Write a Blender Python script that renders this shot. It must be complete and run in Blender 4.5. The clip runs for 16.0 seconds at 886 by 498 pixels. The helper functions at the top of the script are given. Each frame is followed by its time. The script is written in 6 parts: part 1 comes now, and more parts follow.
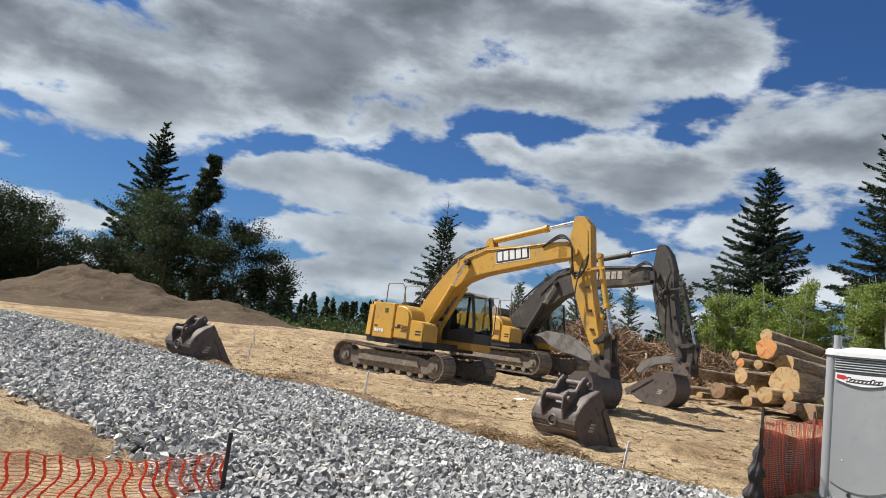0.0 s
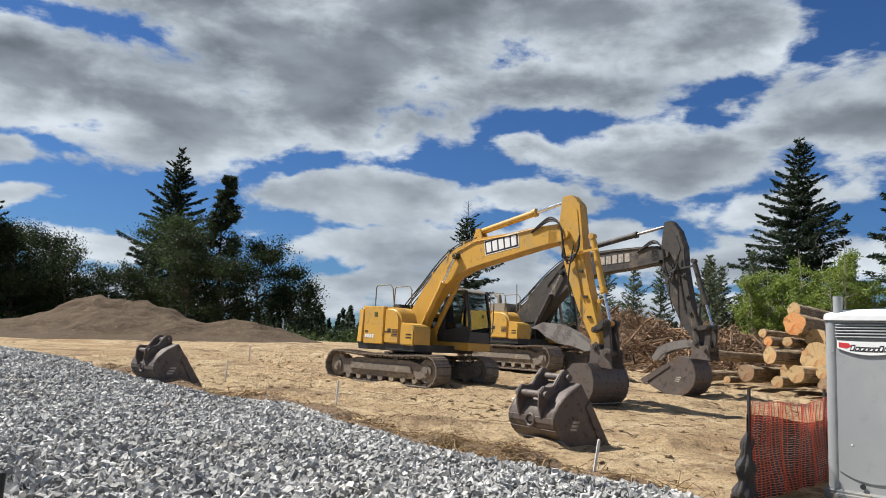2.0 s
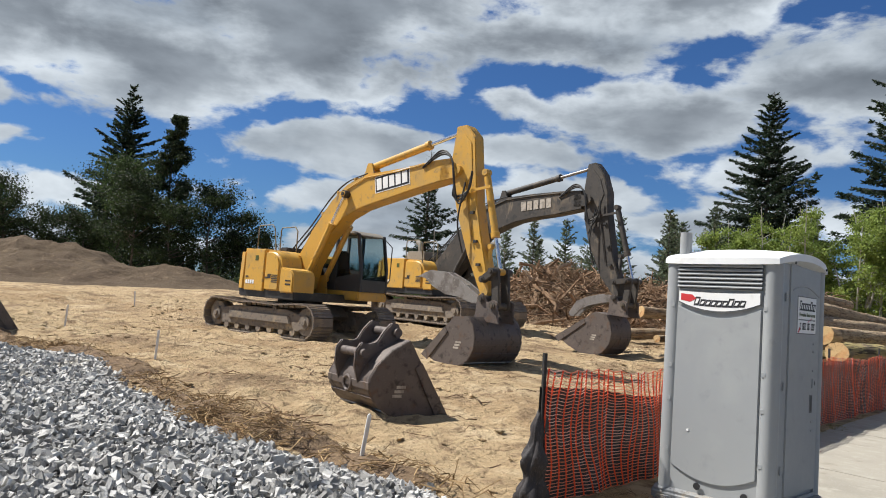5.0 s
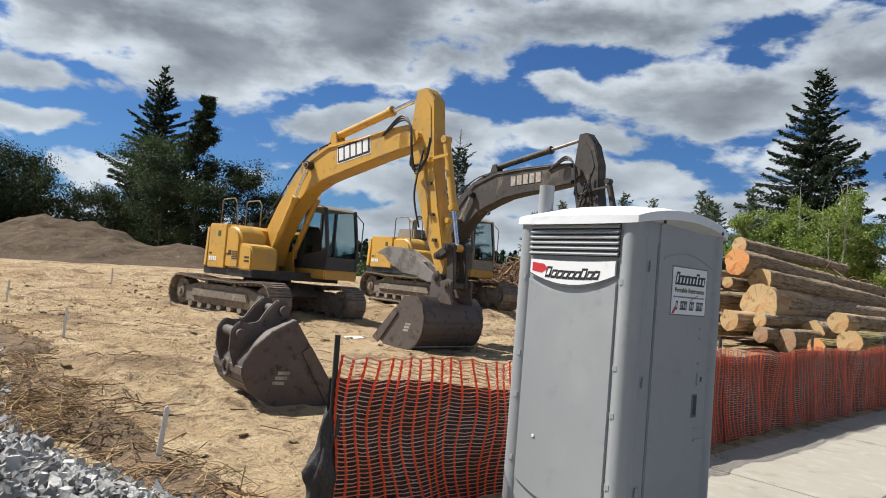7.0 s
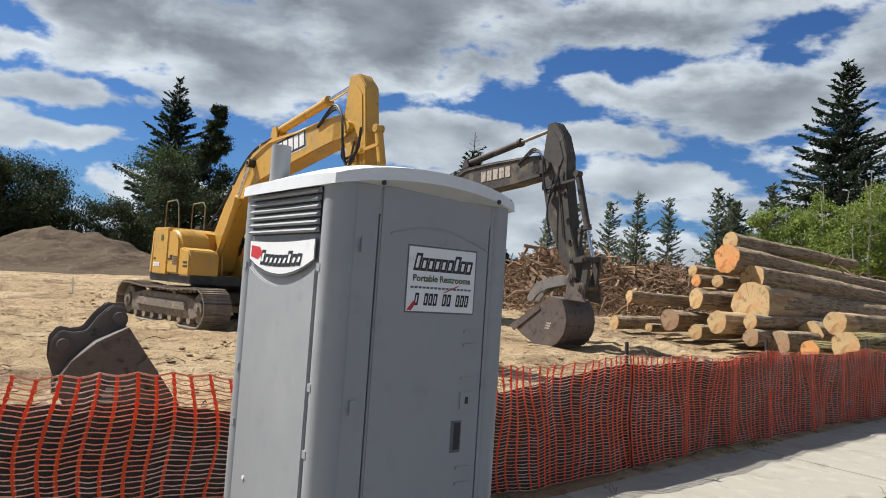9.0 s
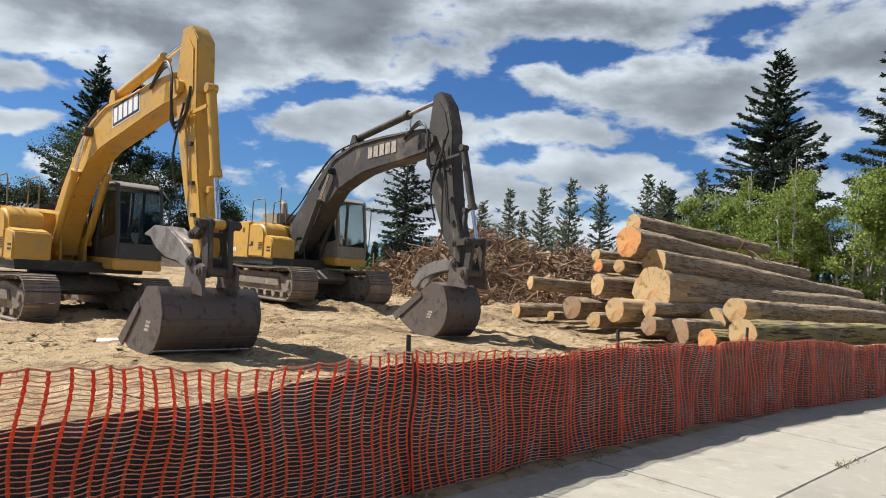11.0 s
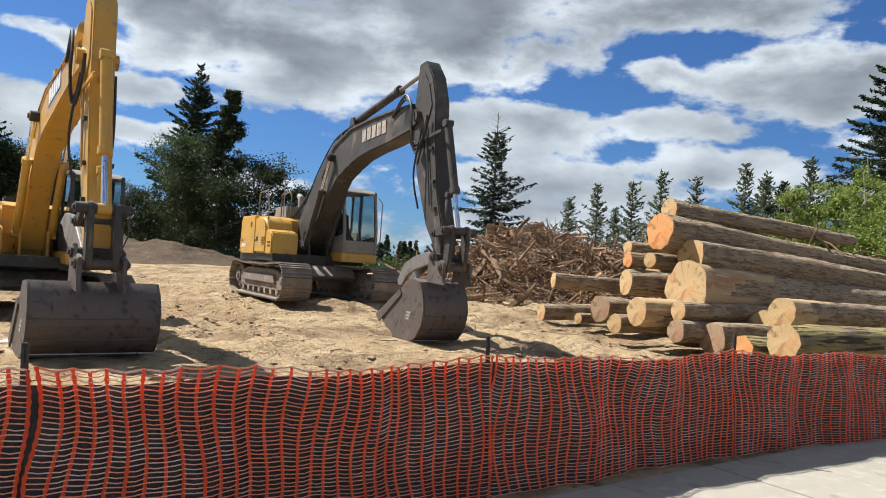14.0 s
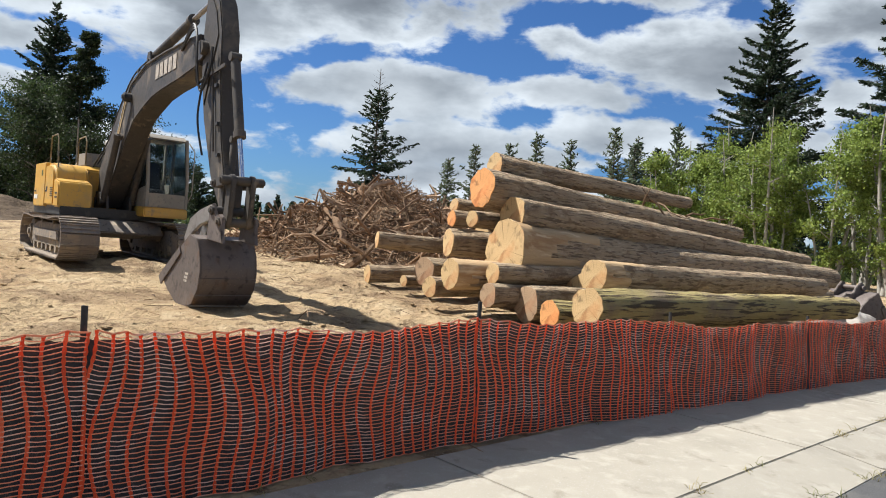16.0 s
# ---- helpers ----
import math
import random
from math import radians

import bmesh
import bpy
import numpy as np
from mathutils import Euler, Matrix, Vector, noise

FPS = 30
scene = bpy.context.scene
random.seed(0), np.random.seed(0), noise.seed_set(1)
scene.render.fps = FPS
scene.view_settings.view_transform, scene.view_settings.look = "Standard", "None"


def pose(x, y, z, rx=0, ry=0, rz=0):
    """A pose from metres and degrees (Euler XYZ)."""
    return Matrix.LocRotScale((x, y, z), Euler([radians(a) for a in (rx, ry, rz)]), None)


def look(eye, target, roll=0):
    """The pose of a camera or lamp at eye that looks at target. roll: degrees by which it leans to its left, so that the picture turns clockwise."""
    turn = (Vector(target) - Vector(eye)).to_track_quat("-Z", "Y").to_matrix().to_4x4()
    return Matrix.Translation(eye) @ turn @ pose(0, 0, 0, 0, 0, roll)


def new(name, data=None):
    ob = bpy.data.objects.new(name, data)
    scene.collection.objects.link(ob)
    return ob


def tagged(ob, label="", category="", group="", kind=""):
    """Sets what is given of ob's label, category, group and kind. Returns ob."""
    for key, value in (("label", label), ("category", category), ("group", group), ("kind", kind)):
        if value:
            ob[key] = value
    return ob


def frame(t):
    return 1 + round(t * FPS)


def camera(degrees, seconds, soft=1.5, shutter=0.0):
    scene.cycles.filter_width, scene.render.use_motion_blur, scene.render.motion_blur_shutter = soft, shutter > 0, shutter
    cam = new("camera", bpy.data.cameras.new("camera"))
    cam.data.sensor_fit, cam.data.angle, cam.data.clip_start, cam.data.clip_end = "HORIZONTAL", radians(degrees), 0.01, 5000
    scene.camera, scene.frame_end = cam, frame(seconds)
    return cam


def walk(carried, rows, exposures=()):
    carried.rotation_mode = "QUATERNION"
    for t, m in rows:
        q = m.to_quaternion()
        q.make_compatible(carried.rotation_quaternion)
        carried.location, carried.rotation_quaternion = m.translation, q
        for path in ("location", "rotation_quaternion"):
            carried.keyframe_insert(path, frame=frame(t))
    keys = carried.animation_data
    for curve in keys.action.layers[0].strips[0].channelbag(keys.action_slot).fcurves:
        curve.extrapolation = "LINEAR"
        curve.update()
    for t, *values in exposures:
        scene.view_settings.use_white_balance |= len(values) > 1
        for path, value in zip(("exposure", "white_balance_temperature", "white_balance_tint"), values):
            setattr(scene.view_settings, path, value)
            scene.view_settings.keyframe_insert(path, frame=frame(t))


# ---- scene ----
cam = camera(62.2, 16.0, soft=1.0)
METRES, EYE, TILT, LEAN, TURN = 18.5, 1.6, 0.0, 0.0, 0.0
ROWS = [
    (0.0, 0.0, 0.0, 0.0, -0.92, 7.15, -7.39),
    (0.5, 0.0195, 0.0215, 0.0, -4.07, 8.85, -5.94),
    (1.0, 0.0406, 0.0402, -0.0, -1.17, 8.22, -7.2),
    (1.5, 0.0598, 0.0604, -0.0, 0.43, 7.62, -5.21),
    (2.0, 0.0817, 0.0817, 0.0007, 2.52, 7.25, -3.0),
    (2.5, 0.1019, 0.1016, 0.0031, 5.07, 6.22, -6.35),
    (3.0, 0.1226, 0.1242, 0.0041, 5.47, 8.14, -3.89),
    (3.5, 0.1446, 0.1448, 0.0037, 4.71, 5.02, -1.65),
    (4.0, 0.1658, 0.1701, 0.0033, 0.73, 2.11, -4.51),
    (6.5, 0.2864, 0.2783, 0.0049, 3.21, 6.68, -4.29),
    (7.0, 0.3111, 0.297, 0.0056, 4.62, 2.21, -4.84),
    (7.5, 0.3351, 0.3179, 0.0078, 2.81, 5.27, -4.89),
    (8.0, 0.3598, 0.3359, 0.0078, 4.34, 3.92, -6.27),
    (8.5, 0.3825, 0.3576, 0.0078, 2.73, 4.53, -6.24),
    (9.0, 0.4056, 0.3785, 0.0077, 7.26, 2.55, -3.9),
    (9.5, 0.4264, 0.4025, 0.0069, 2.25, 2.02, -4.1),
    (12.0, 0.5339, 0.5218, 0.0104, 7.99, 1.75, -2.79),
    (12.5, 0.5558, 0.5435, 0.0106, 14.97, 0.96, -3.68),
    (13.0, 0.576, 0.5668, 0.0101, 13.52, 1.36, -4.06),
    (13.5, 0.5989, 0.5905, 0.0102, 13.48, 0.26, -3.69),
    (14.0, 0.6196, 0.6126, 0.011, 12.43, 1.49, -3.71),
    (14.5, 0.6415, 0.6349, 0.0112, 8.89, 1.1, -2.34),
    (15.0, 0.6624, 0.6557, 0.0127, 6.85, 0.81, -4.3),
    (15.5, 0.6829, 0.6811, 0.0133, 3.19, 2.09, -3.02),
    (16.0, 0.7032, 0.7056, 0.013, 4.49, -0.88, -4.36),
]
walk(cam, [(t, pose(0, 0, EYE, TILT, LEAN, TURN) @ pose(METRES * x, METRES * y, METRES * z, 90 + pitch, roll, yaw)) for t, x, y, z, yaw, pitch, roll in ROWS], [(0.0, 0.56), (4.0, 0.60), (9.0, 0.65), (12.0, 0.78), (16.0, 0.88)])

# ---- light ----
TO_SUN = Vector((-0.74, 0.15, 1.0)).normalized()
sun_el, sun_az = math.asin(TO_SUN.z), math.atan2(TO_SUN.x, TO_SUN.y)
sun = new("sun", bpy.data.lights.new("sun", "SUN"))
sun.data.energy, sun.data.angle, sun.data.color = 5.0, radians(0.6), (1.0, 0.965, 0.92)
sun.matrix_world = look((0, 0, 60), Vector((0, 0, 60)) - TO_SUN)


class Nodes:
    """Short hand for a node tree."""

    def __init__(self, tree):
        self.t = tree

    def add(self, kind):
        return self.t.nodes.new(kind)

    def put(self, sock, v):
        if isinstance(v, bpy.types.NodeSocket):
            self.t.links.new(v, sock)
        elif v is not None:
            sock.default_value = v

    def math(self, op, a, b=None, c=None, clamp=False):
        n = self.add("ShaderNodeMath")
        n.operation, n.use_clamp = op, clamp
        for s, v in zip(n.inputs, (a, b, c)):
            self.put(s, v)
        return n.outputs[0]

    def vec(self, op, a, b=None):
        n = self.add("ShaderNodeVectorMath")
        n.operation = op
        self.put(n.inputs[0], a)
        self.put(n.inputs[1], b)
        return n.outputs["Value"] if op in ("LENGTH", "DOT_PRODUCT", "DISTANCE") else n.outputs[0]

    def noise(self, v, scale, detail=3.0, rough=0.5, warp=0.0, out=0):
        n = self.add("ShaderNodeTexNoise")
        self.put(n.inputs["Vector"], v)
        n.inputs["Scale"].default_value, n.inputs["Detail"].default_value = scale, detail
        n.inputs["Roughness"].default_value, n.inputs["Distortion"].default_value = rough, warp
        return n.outputs[out]

    def ramp(self, f, *stops):
        n = self.add("ShaderNodeValToRGB")
        while len(n.color_ramp.elements) < len(stops):
            n.color_ramp.elements.new(0.5)
        for e, (p, c) in zip(n.color_ramp.elements, stops):
            e.position = p
            e.color = (c, c, c, 1) if isinstance(c, (int, float)) else (*c, 1)
        self.put(n.inputs[0], f)
        return n.outputs[0]

    def step(self, f, lo, hi):
        n = self.add("ShaderNodeMapRange")
        n.interpolation_type = "SMOOTHSTEP"
        self.put(n.inputs[0], f)
        n.inputs[1].default_value, n.inputs[2].default_value = lo, hi
        return n.outputs[0]

    def mix(self, f, a, b, blend="MIX"):
        n = self.add("ShaderNodeMix")
        n.data_type, n.blend_type = "RGBA", blend
        self.put(n.inputs[0], f)
        for s, v in ((n.inputs[6], a), (n.inputs[7], b)):
            self.put(s, (*v, 1) if isinstance(v, tuple) and len(v) == 3 else v)
        return n.outputs[2]


def sky():
    """Blue sky with broken cumulus: banks given by azimuth and height in degrees, torn by noise."""
    world = bpy.data.worlds.new("sky")
    scene.world = world
    world.use_nodes = True
    N = Nodes(world.node_tree)
    world.node_tree.nodes.clear()
    out, bg = N.add("ShaderNodeOutputWorld"), N.add("ShaderNodeBackground")
    air = N.add("ShaderNodeTexSky")
    air.sky_type, air.sun_disc, air.sun_elevation, air.sun_rotation = "NISHITA", False, sun_el, sun_az
    air.air_density, air.dust_density, air.ozone_density = 1.0, 0.4, 2.2
    way = N.add("ShaderNodeTexCoord").outputs["Generated"]
    sep = N.add("ShaderNodeSeparateXYZ")
    N.put(sep.inputs[0], way)
    az = N.math("MULTIPLY", N.math("ARCTAN2", sep.outputs[0], sep.outputs[1]), 180 / math.pi)
    el = N.math("MULTIPLY", N.math("ARCSINE", sep.outputs[2]), 180 / math.pi)
    flat = N.add("ShaderNodeCombineXYZ")
    N.put(flat.inputs[0], az), N.put(flat.inputs[1], el)
    warp = N.noise(way, 5.0, 5, 0.6, out=1)
    warp = N.vec("MULTIPLY", N.vec("SUBTRACT", warp, (0.5, 0.5, 0.5)), (12, 4.6, 0))
    p = N.vec("ADD", flat.outputs[0], warp)
    total = None
    for a, e, ra, re, w in BANKS:
        d = N.vec("LENGTH", N.vec("MULTIPLY", N.vec("SUBTRACT", p, (a, e, 0)), (1 / ra, 1 / re, 0)))
        v = N.math("MULTIPLY_ADD", d, -w, w)
        total = v if total is None else N.math("SMOOTH_MAX", total, v, 0.25)
    # the same broken cover goes on overhead and behind
    beyond = N.math("MAXIMUM", N.step(N.math("ABSOLUTE", az), 50, 75), N.step(el, 30, 42))
    loose = N.math("MULTIPLY_ADD", N.noise(N.vec("MULTIPLY", way, (1, 1, 2.5)), 2.2, 4, 0.5), 5.0, -2.25)
    loose = N.math("MULTIPLY_ADD", N.math("SUBTRACT", loose, 0.0), beyond, N.math("MULTIPLY_ADD", beyond, 2.0, -2.0))
    total = N.math("MAXIMUM", total, loose)
    stretch = N.vec("MULTIPLY", way, (1, 1, 2.3))
    fine = N.math("SUBTRACT", N.noise(stretch, 9.0, 9, 0.58, 0.2), 0.5)
    dens = N.math("MULTIPLY_ADD", fine, 2.3, total)
    cover = N.step(dens, 0.08, 0.44)
    thick = N.step(N.math("MULTIPLY_ADD", N.noise(stretch, 5.0, 6, 0.55), 1.5, N.math("SUBTRACT", dens, 0.85)), 0.0, 1.10)
    thick = N.math("MULTIPLY", thick, N.math("MULTIPLY_ADD", N.step(el, 9, 17), 0.6, 0.4))
    here, above = N.noise(stretch, 5.5, 5, 0.5, 0.1), N.noise(N.vec("ADD", stretch, (-0.03, 0.0, 0.08)), 5.5, 5, 0.5, 0.1)
    relief = N.math("MULTIPLY_ADD", N.math("SUBTRACT", here, above), 2.8, 0.55, True)
    lit = N.mix(relief, (0.56, 0.59, 0.63), (1.11, 1.11, 1.11))
    grey = N.mix(relief, (0.23, 0.245, 0.27), (0.48, 0.50, 0.53))
    cloud = N.mix(thick, lit, grey)
    cloud = N.mix(1.0, cloud, CLOUD, "MULTIPLY")
    blue = N.mix(1.0, air.outputs[0], BLUE, "MULTIPLY")
    N.put(bg.inputs[0], N.mix(cover, blue, cloud))
    bg.inputs[1].default_value = 0.057
    N.put(out.inputs[0], bg.outputs[0])


CLOUD, BLUE = (7.75, 8.5, 9.2), (0.36, 0.61, 0.97)
BANKS = [
    (-33, 16.5, 9, 4.5, 1.3), (-24, 15.5, 13, 5, 1.5), (-13, 19.5, 14, 7, 1.7), (-6, 25, 16, 5, 1.5), (-24, 26, 22, 5, 1.5),
    (-10, 14.8, 5, 1.8, 0.9), (6, 19.5, 9, 2.6, 1.1), (10, 25, 13, 5, 1.4), (18, 22.5, 7, 3.5, 1.2), (28, 16.5, 12, 5, 1.2),
    (14, 14.6, 12, 3.0, 1.2), (3, 14.8, 4, 1.4, 0.8), (-8, 10.6, 11.0, 2.7, 1.6), (-4, 7.0, 16, 2.2, 1.4), (9, 9.0, 9, 1.8, 1.25), (-3, 4.2, 18, 1.6, 1.25), (21, 11, 9, 2.2, 1.0), (5, 11.8, 7, 1.2, 0.9),
    (-43, 8.4, 7, 2.6, 1.25), (-40, 14.2, 6, 1.2, 0.95), (-47, 5.0, 9, 1.6, 1.0), (-36, 11.5, 5, 1.3, 1.0), (-35, 9.0, 5, 1.0, 0.9), (-28, 5.6, 6, 1.6, 0.9), (20, 7, 12, 2.6, 1.05), (-20, 2.5, 30, 2.2, 0.6), (12, 3, 26, 2.4, 1.15)]
sky()

# ---- materials ----


def material(name, base, rough=0.7, metal=0.0, vary=(), bump=(), spec=0.5, random=0.0, island=False):
    """base colour varied by layers of noise: vary = (scale, colour, from, to[, stretch]); bump = (scale, depth in metres)."""
    m = bpy.data.materials.new(name)
    m.use_nodes = True
    N = Nodes(m.node_tree)
    bsdf = m.node_tree.nodes["Principled BSDF"]
    at = N.add("ShaderNodeTexCoord").outputs["Object"]
    col = N.mix(0.0, base, base)
    for scale, colour, lo, hi, *stretch in vary:
        v = N.vec("MULTIPLY", at, stretch[0]) if stretch else at
        f = N.step(N.noise(v, scale, 5, 0.6, 0.3), lo, hi)
        col = N.mix(f, col, colour)
    if random:
        r = N.add("ShaderNodeNewGeometry").outputs["Random Per Island"] if island else N.add("ShaderNodeObjectInfo").outputs["Random"]
        k = N.math("MULTIPLY_ADD", r, 2 * random, 1 - random)
        comb = N.add("ShaderNodeCombineXYZ")
        for s in comb.inputs:
            N.put(s, k)
        col = N.mix(1.0, col, comb.outputs[0], "MULTIPLY")
    N.put(bsdf.inputs["Base Color"], col)
    rg = N.math("MULTIPLY_ADD", N.noise(at, 14, 4), 0.24, rough - 0.12, True)
    N.put(bsdf.inputs["Roughness"], rg)
    bsdf.inputs["Metallic"].default_value = metal
    bsdf.inputs["Specular IOR Level"].default_value = spec
    normal = None
    for scale, depth, *stretch in bump:
        v = N.vec("MULTIPLY", at, stretch[0]) if stretch else at
        b = N.add("ShaderNodeBump")
        b.inputs["Strength"].default_value, b.inputs["Distance"].default_value = 1.0, depth
        N.put(b.inputs["Height"], N.noise(v, scale, 6, 0.6))
        if normal:
            N.put(b.inputs["Normal"], normal)
        normal = b.outputs[0]
    if normal:
        N.put(bsdf.inputs["Normal"], normal)
    return m


SAND = material("sandy_soil", (0.50, 0.37, 0.215), 0.95, spec=0.15,
                vary=[(0.22, (0.37, 0.25, 0.135), 0.46, 0.66), (1.1, (0.58, 0.45, 0.28), 0.50, 0.68), (0.5, (0.25, 0.17, 0.10), 0.53, 0.67), (1.7, (0.25, 0.17, 0.10), 0.55, 0.67), (5, (0.25, 0.175, 0.105), 0.54, 0.68, (1.0, 0.5, 1)), (14, (0.34, 0.245, 0.145), 0.58, 0.74), (40, (0.57, 0.445, 0.285), 0.56, 0.76)],
                bump=[(2.8, 0.30), (9, 0.16), (45, 0.014)])
MOUND = material("piled_soil", (0.105, 0.077, 0.05), 0.95, spec=0.15, vary=[(0.5, (0.085, 0.06, 0.039), 0.45, 0.62), (2.2, (0.15, 0.11, 0.07), 0.52, 0.7), (9, (0.075, 0.053, 0.035), 0.52, 0.72)], bump=[(2.0, 0.2), (9, 0.08)])
# bed colour is darkened to carry the shade in the gaps between stones
SHADEDBED = material("shaded_gravel_bed", (0.085, 0.08, 0.075), 0.95, vary=[(8, (0.10, 0.095, 0.09), 0.45, 0.6), (1.5, (0.30, 0.25, 0.18), 0.6, 0.75)], bump=[(20, 0.04)])
STONE = material("crushed_stone", (0.40, 0.39, 0.365), 0.9, spec=0.2, vary=[(6, (0.53, 0.52, 0.49), 0.5, 0.65), (2, (0.31, 0.312, 0.30), 0.5, 0.7), (30, (0.25, 0.25, 0.245), 0.55, 0.70), (0.9, (0.40, 0.37, 0.31), 0.58, 0.72)], bump=[(40, 0.012), (110, 0.005)], random=0.5, island=True)
TOPSOIL = material("rooty_soil", (0.21, 0.145, 0.09), 0.95, spec=0.15, vary=[(4, (0.12, 0.083, 0.055), 0.48, 0.64), (12, (0.34, 0.24, 0.145), 0.52, 0.68)], bump=[(6, 0.15), (30, 0.03)])
CONCRETE = material("concrete", (0.325, 0.30, 0.245), 0.9, spec=0.3, vary=[(0.8, (0.28, 0.258, 0.21), 0.45, 0.7), (5, (0.37, 0.345, 0.285), 0.5, 0.7), (2.3, (0.25, 0.225, 0.178), 0.58, 0.7), (70, (0.38, 0.36, 0.33), 0.56, 0.7)], bump=[(120, 0.003), (9, 0.006)])
ASPHALT = material("asphalt", (0.075, 0.075, 0.075), 0.9, vary=[(2, (0.11, 0.108, 0.10), 0.45, 0.65), (120, (0.16, 0.16, 0.15), 0.6, 0.7)], bump=[(150, 0.008)])
YELLOW = material("yellow_paint", (0.57, 0.32, 0.05), 0.45, spec=0.5, vary=[(1.6, (0.48, 0.295, 0.078), 0.46, 0.68), (6, (0.29, 0.20, 0.09), 0.56, 0.74), (26, (0.38, 0.26, 0.10), 0.60, 0.72), (3.5, (0.20, 0.14, 0.075), 0.63, 0.74, (1, 1, 0.35))], bump=[(60, 0.0006)])
GRIMY = material("grimy_dark_paint", (0.056, 0.049, 0.042), 0.6, spec=0.4, vary=[(1.1, (0.12, 0.097, 0.072), 0.5, 0.70), (6, (0.034, 0.032, 0.03), 0.52, 0.68), (24, (0.20, 0.17, 0.13), 0.64, 0.76), (3, (0.17, 0.135, 0.095), 0.6, 0.72, (1, 1, 0.3))], bump=[(50, 0.001)])
STEEL = material("worn_bucket_steel", (0.115, 0.093, 0.081), 0.58, 0.2, vary=[(1.8, (0.15, 0.122, 0.105), 0.48, 0.7), (7, (0.05, 0.04, 0.036), 0.52, 0.7), (26, (0.24, 0.185, 0.145), 0.62, 0.75, (1, 1, 3)), (3.5, (0.13, 0.085, 0.06), 0.56, 0.7)], bump=[(40, 0.0015), (8, 0.004)])
WORN = material("polished_worn_steel", (0.36, 0.33, 0.30), 0.42, 0.7, vary=[(3, (0.22, 0.19, 0.165), 0.45, 0.65), (20, (0.45, 0.41, 0.36), 0.55, 0.7)], bump=[(40, 0.001)])
SHOE = material("track_shoe_steel", (0.24, 0.20, 0.165), 0.6, 0.45, vary=[(3, (0.33, 0.27, 0.20), 0.45, 0.65), (16, (0.13, 0.11, 0.10), 0.55, 0.72)], bump=[(30, 0.002)], random=0.15)
FRAME = material("dusty_track_frame", (0.20, 0.165, 0.13), 0.8, 0.0, vary=[(2.5, (0.34, 0.27, 0.18), 0.48, 0.66), (11, (0.09, 0.08, 0.07), 0.52, 0.7)], bump=[(25, 0.004)])
DARK = material("black_machine_parts", (0.025, 0.024, 0.023), 0.55, vary=[(5, (0.06, 0.053, 0.045), 0.5, 0.7)])
CABGREY = material("dark_cab_paint", (0.045, 0.046, 0.047), 0.45, vary=[(4, (0.085, 0.08, 0.07), 0.5, 0.75)])
TANCAB = material("dusty_cab_paint", (0.22, 0.20, 0.165), 0.6, vary=[(3, (0.30, 0.26, 0.20), 0.45, 0.7), (14, (0.13, 0.12, 0.10), 0.55, 0.75)])
RAIL = material("dull_rail_paint", (0.20, 0.155, 0.075), 0.6, vary=[(6, (0.09, 0.075, 0.05), 0.48, 0.66)])
RUBBER = material("hose_rubber", (0.018, 0.018, 0.018), 0.6, vary=[(9, (0.05, 0.045, 0.04), 0.5, 0.7)])
CHROME = material("chrome_rod", (0.75, 0.75, 0.76), 0.16, 1.0, vary=[(12, (0.55, 0.54, 0.52), 0.5, 0.7)])
WHITE = material("white_sticker", (0.80, 0.80, 0.78), 0.5, vary=[(8, (0.66, 0.65, 0.60), 0.55, 0.75)])
FADED = material("faded_lettering", (0.42, 0.37, 0.31), 0.7, vary=[(9, (0.26, 0.23, 0.19), 0.45, 0.62)])
BLACK = material("black_print", (0.02, 0.02, 0.022), 0.5)
RED = material("red_print", (0.55, 0.03, 0.035), 0.5)
GREENPRINT = material("olive_print", (0.07, 0.085, 0.015), 0.5)
PLASTIC = material("grey_moulded_plastic", (0.30, 0.312, 0.315), 0.42, spec=0.45, vary=[(1.2, (0.335, 0.347, 0.345), 0.45, 0.7), (7, (0.268, 0.28, 0.283), 0.55, 0.78), (40, (0.30, 0.30, 0.30), 0.68, 0.8)], bump=[(250, 0.0006)])
PLASTICDARK = material("dark_grey_plastic", (0.10, 0.105, 0.108), 0.5, vary=[(6, (0.14, 0.14, 0.14), 0.5, 0.7)], bump=[(250, 0.0006)])
SOILEDPLASTIC = material("soiled_grey_plastic", (0.20, 0.21, 0.215), 0.6, vary=[(4, (0.30, 0.25, 0.18), 0.5, 0.68), (14, (0.12, 0.115, 0.11), 0.55, 0.7)], bump=[(60, 0.002)])
ROOF = material("white_moulded_plastic", (0.74, 0.75, 0.74), 0.45, vary=[(3, (0.62, 0.62, 0.60), 0.52, 0.75)], bump=[(250, 0.0006)])
FABRIC = material("black_silt_fabric", (0.030, 0.026, 0.026), 0.7, vary=[(3, (0.055, 0.045, 0.04), 0.5, 0.7), (120, (0.07, 0.06, 0.06), 0.56, 0.66, (1, 1, 0.2))], bump=[(6, 0.03), (90, 0.002)])
TIE = material("faded_net_strand", (0.80, 0.24, 0.12), 0.6, vary=[(3, (0.78, 0.47, 0.36), 0.46, 0.62)])
POST = material("dark_post_steel", (0.03, 0.028, 0.026), 0.6, vary=[(10, (0.07, 0.05, 0.04), 0.5, 0.7)])
